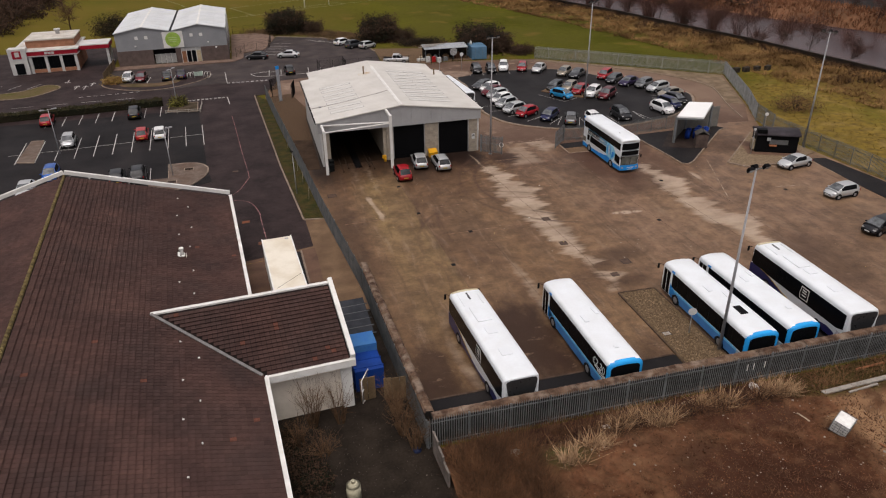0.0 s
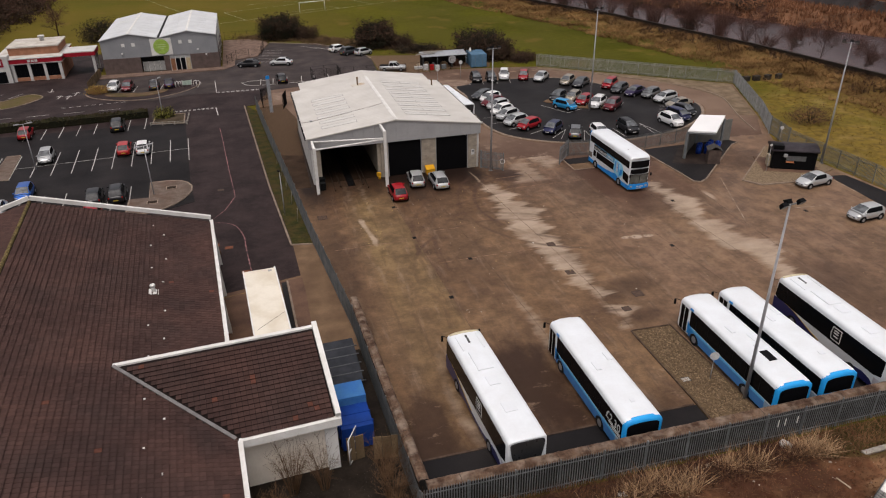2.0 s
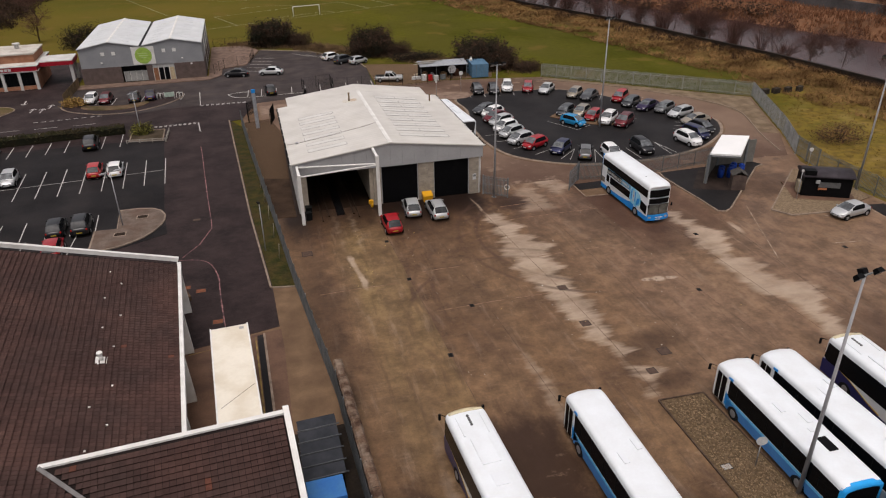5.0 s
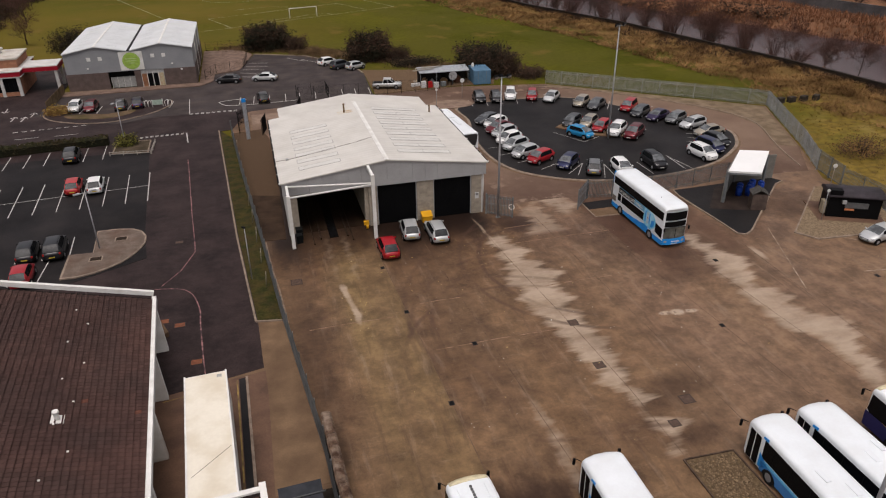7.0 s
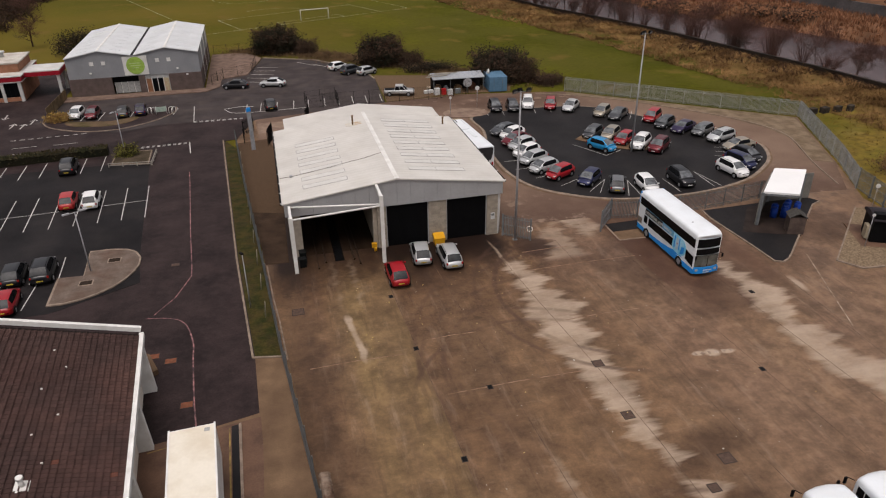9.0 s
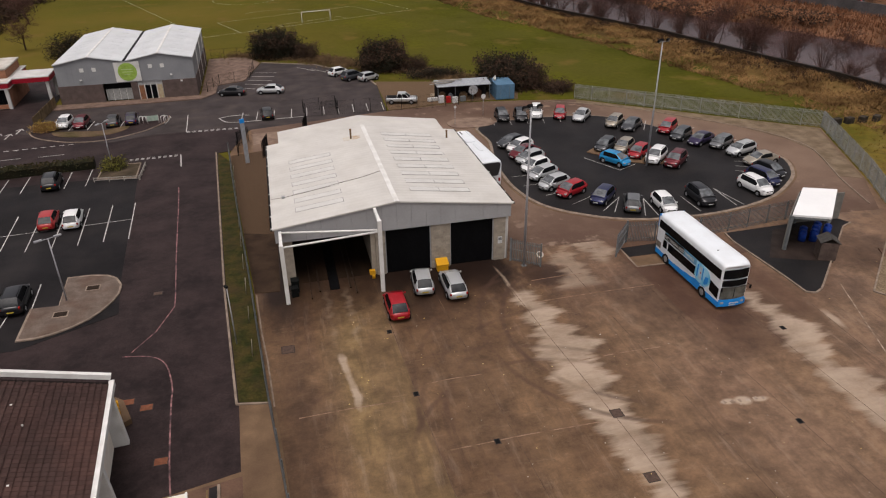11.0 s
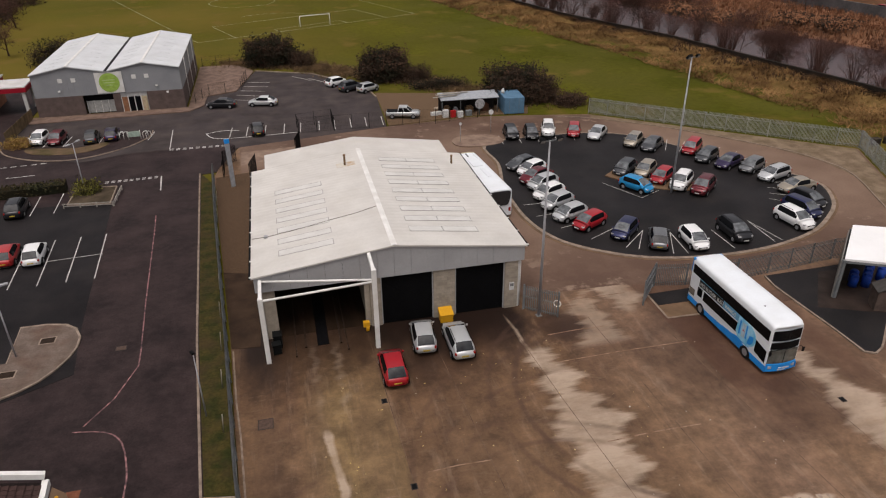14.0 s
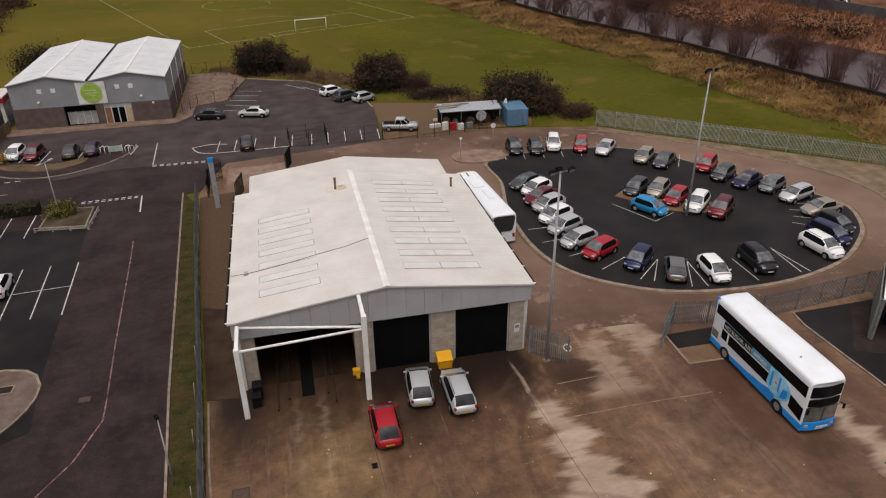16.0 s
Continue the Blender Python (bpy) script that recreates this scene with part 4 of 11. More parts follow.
# ---- workshop ----
def workshop():
    w = thing("workshop_building", "pale grey metal workshop with white roof and dark roller shutters", "building", kind="")
    xl, xm, xr, yf, yb, ze, zr = -0.45, 10.0, 20.4, 2.75, 24.1, 5.75, 7.1
    rise = (zr - ze) / (xm - xl)

    def zroof(x):
        return zr - abs(x - xm) * rise
    # walls
    bm = B()
    prism(bm, [(-0.2, yf + .15), (0.0, yf + .15), (0.0, yb), (-0.2, yb)], 0, ze - .1)
    part("wall", bm, CLADW, w, "off-white profiled side wall")
    bm = B()
    prism(bm, [(19.8, yf + .15), (20.1, yf + .15), (20.1, yb), (19.8, yb)], 0, ze - .1)
    part("wall", bm, CLADW, w)
    bm = B()
    prism(bm, [(0.0, yb - .3), (19.8, yb - .3), (19.8, yb), (0.0, yb)], 0, ze)
    part("wall", bm, CLADW, w)
    # rear section, lower and narrower
    bm = B()
    prism(bm, [(0.9, yb), (19.0, yb), (19.0, 27.9), (0.9, 27.9)], 0, 5.3)
    part("rear_wing", bm, CLADW, w)
    for sx, x0, x1 in ((0, 0.7, xm), (1, xm, 19.3)):
        bm = B()
        z0, z1 = zroof(x0) + .0, zroof(x1) + .0
        sheet(bm, (x0, yb, z0), (x1, yb, z1), (x1, 28.1, z1), (x0, 28.1, z0), 0.15)
        part("roof", bm, ROOFW, w)
    # gable fascia in upright panels
    n = 16
    for i in range(n):
        a, b = xl + (xr - xl) * i / n, xl + (xr - xl) * (i + 1) / n
        bm = B()
        pts = [a + .008, b - .008]
        if a < xm < b:
            pts = [a + .008, xm, b - .008]
        top = [(x, zroof(x) - .06) for x in pts]
        low = [(x, 4.38) for x in reversed(pts)]
        f0 = [bm.verts.new((x, yf, z)) for x, z in top + low]
        f1 = [bm.verts.new((x, yf + .14, z)) for x, z in top + low]
        bm.faces.new(f0)
        bm.faces.new(f1[::-1])
        k = len(f0)
        for j in range(k):
            bm.faces.new((f0[j], f0[(j + 1) % k], f1[(j + 1) % k], f1[j]))
        part("fascia_panel", bm, CLAD, w)
    # roof slopes as profiled sheets with ribs
    for side, x0 in ((0, xl - .15), (1, xr + .15)):
        bm = B()
        steps = 140
        prof = []
        for i in range(steps + 1):
            y = yf - .12 + (yb + .1 - yf) * i / steps
            prof.append((y, 0.007 if i % 4 in (1, 2) else 0.0))
        za = zroof(x0)
        lower = [bm.verts.new((x0, y, za + h)) for y, h in prof]
        upper = [bm.verts.new((xm, y, zr + h)) for y, h in prof]
        for i in range(steps):
            bm.faces.new((lower[i], upper[i], upper[i + 1], lower[i + 1]))
        ex = bmesh.ops.extrude_face_region(bm, geom=list(bm.faces))
        bmesh.ops.translate(bm, vec=(0, 0, -0.12), verts=[v for v in ex["geom"] if isinstance(v, bmesh.types.BMVert)])
        part("roof", bm, ROOFW, w, "white profiled sheet roof slope")
        # rooflights
        for k in range(9):
            y = yf + 2.3 + k * 1.98
            for xa, xb in (((1.5, 5.7),) if side == 0 else ((14.35, 11.7), (17.2, 14.42))):
                if side == 0 and k > 6:
                    continue
                bm = B()
                z_a, z_b = zroof(xa) + .02, zroof(xb) + .02
                sheet(bm, (xa, y, z_a), (xb, y, z_b), (xb, y + 0.9, z_b), (xa, y + 0.9, z_a), 0.02)
                rl = part("rooflight", bm, RLIGHT, w, "translucent rooflight sheet")
                bm = B()
                for ya, yb_ in ((y - .02, y + .025), (y + .875, y + .92)):
                    sheet(bm, (xa, ya, z_a + .006), (xb, ya, z_b + .006), (xb, yb_, z_b + .006), (xa, yb_, z_a + .006), 0.02)
                for xx in (xa, xb):
                    x2 = xx + .06
                    sheet(bm, (xx, y, zroof(xx) + .03), (x2, y, zroof(x2) + .03), (x2, y + .9, zroof(x2) + .03), (xx, y + .9, zroof(xx) + .03), 0.02)
                part("flashing", bm, mat("flashing_grey", (0.27, 0.265, 0.25), 0.7, (0.42, 0.41, 0.38), 1.2, 6, 0.2), rl)
        # gutter
        bm = B()
        tube(bm, (x0 - (.08 if side == 0 else -.08), yf, za - .08), (x0 - (.08 if side == 0 else -.08), yb, za - .08), 0.09, seg=6)
        part("gutter", bm, BLACKM, w, "black half-round gutter")
        for k in range(9):
            bm = B()
            xx = x0 - (.03 if side == 0 else -.03)
            box(bm, xx - .09, xx + .09, yf + k * 2.5 - .05, yf + k * 2.5 + .05, za - .03, za + .05)
            part("gutter_bracket", bm, WHITEP, w)
    bm = B()
    for s in (-1, 1):
        sheet(bm, *((xm, yf - .15, zr + .09), (xm + s * .22, yf - .15, zr + .05), (xm + s * .22, yb + .1, zr + .05), (xm, yb + .1, zr + .09))[::s], 0.03)
    part("ridge_cap", bm, WHITEP, w)
    # cable laid over the roof to a small fixing by the eave
    run = ((-.5, 8.98), (.63, 8.8), (2.45, 8.87), (4.2, 9.06), (5.83, 9.3), (8.0, 9.52), (9.98, 10.05))
    bm = B()
    for (xa, ya), (xb, yb_) in zip(run, run[1:]):
        tube(bm, (xa, ya, zroof(xa) + .03), (xb, yb_, zroof(xb) + .03), .022, seg=5)
    part("roof_cable", bm, mat("dusty_cable", (0.2, 0.18, 0.15), 0.8), w, "grey cable laid across the roof")
    bm = B()
    box(bm, .45, .75, 8.6, 8.95, zroof(.6) - .02, zroof(.6) + .16, bevel=.02)
    part("roof_fixing", bm, CLAD, w, "small grey fixing on the roof")
    bm = B()
    sheet(bm, (7.5, 20.2, zroof(7.5) + .014), (9.3, 20.2, zroof(9.3) + .014), (9.3, 21.3, zroof(9.3) + .014), (7.5, 21.3, zroof(7.5) + .014), .012)
    part("rust_flashing", bm, mat("rust_streaked_sheet", (0.54, 0.52, 0.47), 0.6, (0.52, 0.43, 0.3), 0.8, 5, .1, dirt=(0.36, 0.22, 0.09), dirt_scale=1.3, dirt_amt=.8), w, "rust-streaked sheet round the flue")
    for x, y, h in ((8.3, 20.6, 1.0), (18.9, 20.8, 0.8)):
        bm = B()
        tube(bm, (x, y, zroof(x)), (x, y, zroof(x) + h), 0.1, seg=10)
        tube(bm, (x, y, zroof(x) + h), (x, y, zroof(x) + h + .08), 0.14, seg=10)
        part("flue", bm, mat("rusty_steel", (0.28, 0.18, 0.1), 0.8, None, 3, 12, 0.4), w, "rust-stained metal flue")
    # blockwork piers and shutters
    for x0, x1 in ((8.0, 8.85), (13.0, 14.75), (18.85, 19.95)):
        bm = B()
        box(bm, x0 + .01, x1 - .01, yf + .12, yf + .45, 0, 4.5)
        pier = part("pier", bm, mat("mortar", (0.3, 0.27, 0.23), 0.9), w, "buff blockwork pier")
        rows = 20
        for r in range(rows):
            c = max(1, round((x1 - x0) / 0.44))
            off = 0.5 if r % 2 else 0
            edges = sorted({x0, x1, *[x0 + (k + off) * (x1 - x0) / c for k in range(c + 1) if x0 < x0 + (k + off) * (x1 - x0) / c < x1]})
            for a, b in zip(edges, edges[1:]):
                bm = B()
                box(bm, a + .006, b - .006, yf + .1, yf + .2, r * .225 + .008, r * .225 + .217)
                part("block", bm, BLOCK, pier)
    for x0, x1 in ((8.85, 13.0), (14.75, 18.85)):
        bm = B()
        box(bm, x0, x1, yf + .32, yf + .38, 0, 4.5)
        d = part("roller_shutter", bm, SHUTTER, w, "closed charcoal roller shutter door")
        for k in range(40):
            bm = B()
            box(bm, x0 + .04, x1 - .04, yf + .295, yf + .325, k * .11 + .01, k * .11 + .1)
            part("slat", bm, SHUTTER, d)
        for xx in (x0, x1 - .09):
            bm = B()
            box(bm, xx, xx + .09, yf + .22, yf + .32, 0, 4.45)
            part("guide_rail", bm, CLAD, d)
    # open bay: white portal posts stand before it, braced back to the gable; dark inside
    for x, top in ((0.0, 5.5), (8.05, 6.75)):
        bm = B()
        box(bm, x - .17, x + .17, -.14, .14, 0, top, bevel=0.02)
        part("portal_post", bm, WHITEP, w, "tall white steel portal post")
        bm = B()
        box(bm, x - .12, x + .12, .14, yf - .02, top - .35, top - .02)
        part("portal_arm", bm, WHITEP, w)
    for a_, b_ in (((0, 0, 5.3), (8.05, 0, 5.75)), ((0.1, yf - .1, 5.35), (7.95, 0.1, 5.85))):
        bm = B()
        tube(bm, a_, b_, 0.09)
        part("cross_tube", bm, WHITEP, w)
    for x0, x1 in ((0.0, 0.9), (7.6, 8.0)):
        bm = B()
        box(bm, x0, x1, yf + .3, yf + .9, 0, 4.5)
        part("inner_pier", bm, BLOCK, w)
    bm = B()
    box(bm, 7.75, 7.95, yf + .9, yb - .3, 0, 4.9)
    part("inner_wall", bm, BLOCK, w)
    # floor colour lowered so the deep bay reads dark
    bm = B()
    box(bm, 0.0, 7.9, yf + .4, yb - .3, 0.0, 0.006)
    part("inner_floor", bm, mat("dark_bay_floor", (0.04, 0.023, 0.013), 0.6, (0.01, 0.006, 0.004), 0.55, 4, 0.35, 0.2, 30, stretch=(1, .25, 1)), w, "mottled dark brown bay floor")
    for x, wd in ((2.0, .05), (2.75, .07), (5.4, .07), (5.85, .05)):
        bm = B()
        box(bm, x - wd, x + wd, 1.2 if wd > .05 else .2, yb - 3, 0.006, 0.12)
        part("pit_rail", bm, mat("worn_steel", (0.045, 0.03, 0.022), 0.55, None, 2, 10, 0.3, metal=0.3), w)
    bm = B()
    box(bm, 3.62, 4.5, 1.3, yb - 4, 0.006, 0.02)
    part("pit_cover", bm, BLACKM, w)
    # notice on the corner pier
    bm = B()
    box(bm, 19.25, 19.65, yf + .07, yf + .1, 1.7, 2.4)
    box(bm, 19.3, 19.6, yf + .06, yf + .07, 2.05, 2.3, 1)
    part("notice", bm, [PLATEW, mat("grey_print", (0.2, 0.2, 0.2), 0.7)], w, "white warning notice")
    bm = B()
    tube(bm, (20.2, yf + .3, 0), (20.2, yf + .3, ze - .3), 0.06)
    part("downpipe", bm, WHITEP, w)
    return w


RLIGHT = mat("rooflight_grp", (0.56, 0.55, 0.52), 0.5, (0.5, 0.49, 0.46), 1.0, 6, 0.06)
workshop()

# ---- tiled shop beside the yard ----
SHOP_AXIS = pose(-11.15, -13.0, 0, 0, 0, 3.9)   # local x to the east from the eave, local y to the north along it
PITCH = 0.297


def tile_field(parent, place, keep, w=0.33, g=0.36, singles=None, red=0.0015):
    """Interlocking tiles on a slope. place(i, j) gives the corner, across and up-slope vectors of a tile; keep says whether it is laid."""
    verts, faces, mids = [], [], []
    rng = random.Random(5)
    single_mesh = None
    count = 0
    for i, j, o, a, u, n in place(w, g):
        if not keep(o, a, u):
            continue
        lift, th = 0.085, 0.03
        p = [o, o + a * (w * .94), o + a * (w * .94) + u * (g * 1.06), o + u * (g * 1.06)]
        top = [p[0] + n * (lift + th), p[1] + n * (lift + th), p[2] + n * th, p[3] + n * th]
        low = [p[0] + n * lift, p[1] + n * lift, p[2], p[3]]
        q = top + low
        fs = [(0, 1, 2, 3), (4, 5, 1, 0), (5, 6, 2, 1), (7, 4, 0, 3)]
        if singles and count < 300 and singles(o):
            me = bpy.data.meshes.new("tile")
            c = sum(q, Vector()) / 8
            me.from_pydata([v - c for v in q], [], fs)
            me.materials.append(TILE_RED if rng.random() < red * 4 else TILE)
            part("tile", me, None, parent, at=Matrix.Translation(c))
            count += 1
            continue
        k = len(verts)
        verts += q
        faces += [tuple(k + v for v in f) for f in fs]
        mids += [1 if rng.random() < red else 0] * 4
    me = bpy.data.meshes.new("tiles")
    me.from_pydata([tuple(v) for v in verts], [], faces)
    me.materials.append(TILE_I)
    me.materials.append(TILE_RED)
    me.polygons.foreach_set("material_index", mids)
    ob = part("tiles", me, None, parent, "dark brown interlocking roof tiles")
    ob["kind"] = "stuff"
    return ob


def island_tint(m, amount):
    m = m.copy()
    n, l = m.node_tree.nodes, m.node_tree.links
    b = n["Principled BSDF"]
    src = b.inputs["Base Color"].links[0].from_socket
    g = n.new("ShaderNodeNewGeometry")
    r = n.new("ShaderNodeMapRange")
    r.inputs["To Min"].default_value, r.inputs["To Max"].default_value = 1 - amount, 1 + amount
    l.new(g.outputs["Random Per Island"], r.inputs["Value"])
    x = n.new("ShaderNodeMix")
    x.data_type, x.blend_type = 'RGBA', 'MULTIPLY'
    x.inputs[0].default_value = 1.0
    l.new(src, x.inputs[6])
    l.new(r.outputs[0], x.inputs[7])
    l.new(x.outputs[2], b.inputs["Base Color"])
    return m


TILE_I = island_tint(TILE, 0.16)
TILE_I.name = "brown_roof_tile_laid"


def tiled_shop():
    s = thing("retail_building", "large low shop with brown tiled pitched roof and white verges", "building", SHOP_AXIS)
    half, length, ze = 14.0, 66.0, 4.0
    zr = ze + half * PITCH
    sl = math.sqrt(1 + PITCH * PITCH)
    up, nrm = Vector((-1, 0, PITCH)) / sl, Vector((PITCH, 0, 1)) / sl
    # walls and decks
    bm = B()
    box(bm, -0.75, -0.45, -length, -0.5, 0, ze)
    part("wall", bm, RENDERW, s, "white rendered wall")
    bm = B()
    prism(bm, [(-0.5, -0.6), (-half, -0.6), (-2 * half + .5, -0.6), (-2 * half + .5, -0.9), (-0.5, -0.9)], 0, ze - .2)
    part("wall", bm, RENDERW, s)
    bm = B()
    v = [bm.verts.new(p) for p in ((-.6, -.6, ze - .2), (-half, -.6, zr - .25), (-2 * half + .6, -.6, ze - .2), (-.6, -.9, ze - .2), (-half, -.9, zr - .25), (-2 * half + .6, -.9, ze - .2))]
    bm.faces.new(v[:3])
    bm.faces.new(v[3:][::-1])
    part("gable", bm, RENDERW, s)
    for side in (0, 1):
        e = 0 if side == 0 else -2 * half
        bm = B()
        sheet(bm, (e, -length, ze), (e, 0, ze), (-half, 0, zr), (-half, -length, zr), 0.18) if side == 0 else sheet(bm, (-half, -length, zr), (-half, 0, zr), (e, 0, ze), (e, -length, ze), 0.18)
        # deck coloured near black so gaps between tiles read as shade
        part("roof_deck", bm, mat("gap_shade_deck", (0.016, 0.011, 0.01), 0.95), s)

    def place_east(w, g):
        rows, cols = int(half * sl / g), int((length - .3) / w)
        for r in range(rows):
            for c in range(cols):
                yield r, c, Vector((0, -0.25 - (c + 1) * w, ze)) + up * (r * g), Vector((0, 1, 0)), up, nrm
    tip = Vector((-6.4, -24.5, ze + 6.4 * PITCH))
    # the south wing covers a triangle of the main slope
    wing_y0, wing_y1, wing_x1 = -23.95, -30.75, 5.65
    wing_top, wing_low = ze + 6.4 * PITCH, ze

    def keep_east(o, a, u):
        x, y = o.x, o.y
        t = (wing_y0 - y) / 6.8
        return not (0 <= t <= 1 and x > -6.4 * (1 - t) - .05)
    tile_field(s, place_east, keep_east, singles=lambda o: -42.0 < o.y < -37.5 and o.x > -9.5)
    up_w, nrm_w = Vector((1, 0, PITCH)) / sl, Vector((-PITCH, 0, 1)) / sl

    def place_west(w, g):
        rows, cols = int(half * sl / g), int(44 / w)
        for r in range(rows):
            for c in range(cols):
                yield r, c, Vector((-2 * half, -0.25 - c * w, ze)) + up_w * (r * g), Vector((0, -1, 0)), up_w, nrm_w
    tile_field(s, place_west, lambda o, a, u: o.x > -2 * half + 4, red=0.0)
    # ridge tiles
    bm = B()
    for k in range(int(length / .45)):
        y = -k * .45
        tube(bm, (-half, y, zr + .0), (-half, y - .43, zr + .015), 0.14, seg=8)
    ob = part("ridge_tiles", bm, mat("lichen_ridge", (0.2, 0.15, 0.06), 0.9, (0.1, 0.075, 0.035), 1.5, 8, 0.4), s, "lichen-yellow ridge tiles")
    ob["kind"] = "stuff"
    # white verge boards and eave gutter
    for a, b in (((0.1, 0.05, ze), (-half, .05, zr)), ((-half, .05, zr), (-2 * half - .1, .05, ze))):
        bm = B()
        a, b = Vector(a), Vector(b)
        d = Vector((0, .28, 0))
        sheet(bm, a + Vector((0, 0, .14)), a + d + Vector((0, 0, .14)), b + d + Vector((0, 0, .14)), b + Vector((0, 0, .14)), -0.34)
        part("verge_board", bm, WHITEP, s, "white verge board")
    for y0, y1 in ((0.1, -23.9), (-30.9, -length)):
        bm = B()
        box(bm, -.02, .3, y1, y0, ze - .3, ze + .09)
        part("fascia", bm, WHITEP, s, "white eaves fascia")
    # buttress fins along the east wall
    for y in (-1.2, -7.2, -13.2, -19.4):
        bm = B()
        loft(bm, [[(-.45, yy, 0), (.45, yy, 0), (.26, yy, ze - .32), (-.45, yy, ze - .32)] for yy in (y - .2, y + .2)])
        part("buttress", bm, WHITEP, s, "white wall buttress")
    # vent pipe on its flashing, and lead clips scattered on the slope
    vx, vy = -4.4, -14.3
    vz = ze - vx * PITCH
    bm = B()
    sheet(bm, (vx + .32, vy - .35, vz + .1 - .32 * PITCH), (vx + .32, vy + .35, vz + .1 - .32 * PITCH), (vx - .32, vy + .35, vz + .1 + .32 * PITCH), (vx - .32, vy - .35, vz + .1 + .32 * PITCH), 0.06)
    vent = part("roof_vent", bm, WHITEP, s, "pale roof vent on a square flashing")
    bm = B()
    tube(bm, (vx, vy, vz), (vx, vy, vz + .55), 0.13, seg=10)
    tube(bm, (vx, vy, vz + .55), (vx, vy, vz + .68), 0.2, 0.17, seg=10)
    part("pipe", bm, WHITEP, vent)
    rng = random.Random(9)
    for k in range(22):
        x, y = -4.6 + (0.9 if k % 2 else 0) + rng.uniform(-.12, .12), -2.4 - k * 2.05 + rng.uniform(-.3, .3)
        if -30.9 < y < -23.6 and x > -6.4 * (1 - (-23.95 - y) / 6.8) - .3:
            continue
        bm = B()
        box(bm, -.055, .055, -.05, .05, -.02, .06)
        part("vent_clip", bm, WHITEP, s, at=Matrix.Translation((x, y, ze - x * PITCH + .06)))
    # wing with a single slope to the south
    yt, yl, x1 = wing_y0, wing_y1, wing_x1
    wp = (wing_top - wing_low) / (yt - yl)
    sw = math.sqrt(1 + wp * wp)
    wu, wn_ = Vector((0, 1, wp)) / sw, Vector((0, -wp, 1)) / sw
    bm = B()
    sheet(bm, (0, yl, wing_low), (x1, yl, wing_low), (x1, yt, wing_top), (-6.4, yt, wing_top), 0.2)
    # wing deck carries the same painted shade for its tile gaps
    wing = part("wing_roof", bm, mat("gap_shade_deck", (0.016, 0.011, 0.01), 0.95), s, "brown tiled mono-pitch wing roof")

    def place_wing(w, g):
        for r in range(int((yt - yl) * sw / g)):
            for c in range(int((x1 + 6.4) / w)):
                yield r, c, Vector((-6.35 + c * w, yl, wing_low)) + wu * (r * g), Vector((1, 0, 0)), wu, wn_
    tile_field(wing, place_wing, lambda o, a, u: o.x > -6.4 * (o.y - yl) / (yt - yl) + .05 and o.x < x1 - .3, red=0.012)
    for a, b, d in (((-6.5, yt, wing_top), (x1, yt, wing_top), (0, .3, 0)), ((x1 - .05, yl - .1, wing_low), (x1 - .05, yt + .3, wing_top), (.32, 0, 0))):
        a, b, d = Vector(a), Vector(b), Vector(d)
        bm = B()
        u = Vector((0, 0, .12))
        sheet(bm, a + u, b + u, b + d + u, a + d + u, 0.3)
        part("verge_board", bm, WHITEP, s)
    bm = B()
    box(bm, 0.1, x1 + .25, yl - .25, yl + .05, wing_low - .45, wing_low + .06)
    part("fascia", bm, WHITEP, s)
    # lead valley
    bm = B()
    a, b = Vector((-6.45, yt, wing_top + .15)), Vector((-.05, yl, wing_low + .15))
    o = Vector((.075, .08, 0))
    sheet(bm, a - o, a + o, b + o, b - o, 0.04)
    part("valley", bm, mat("lead_flashing", (0.2, 0.19, 0.185), 0.6), s, "grey lead valley")
    for pts in ([(0.2, yl + .35), (x1 - .5, yl + .35), (x1 - .5, yl + .6), (0.2, yl + .6)], [(x1 - .35, yl + .3), (x1 - .05, yl + .3), (x1 - .05, yt), (x1 - .35, yt)],
                [(-.4, yt - .25), (x1 - .1, yt - .25), (x1 - .1, yt), (-.4, yt)]):
        bm = B()
        prism(bm, pts, 0, wing_low - .2)
        part("wing_wall", bm, RENDERW, s)
    bm = B()
    box(bm, -.4, x1 - .1, yt - .25, yt - .02, wing_low - .2, wing_top - .2)
    part("wing_wall", bm, RENDERW, s)
    bm = B()
    box(bm, x1 - .75, x1 - .02, yl + .1, yl + .5, 0, wing_low - .35)
    part("corner_pier", bm, WHITEP, s, "white corner pier")
    return s


tiled_shop()


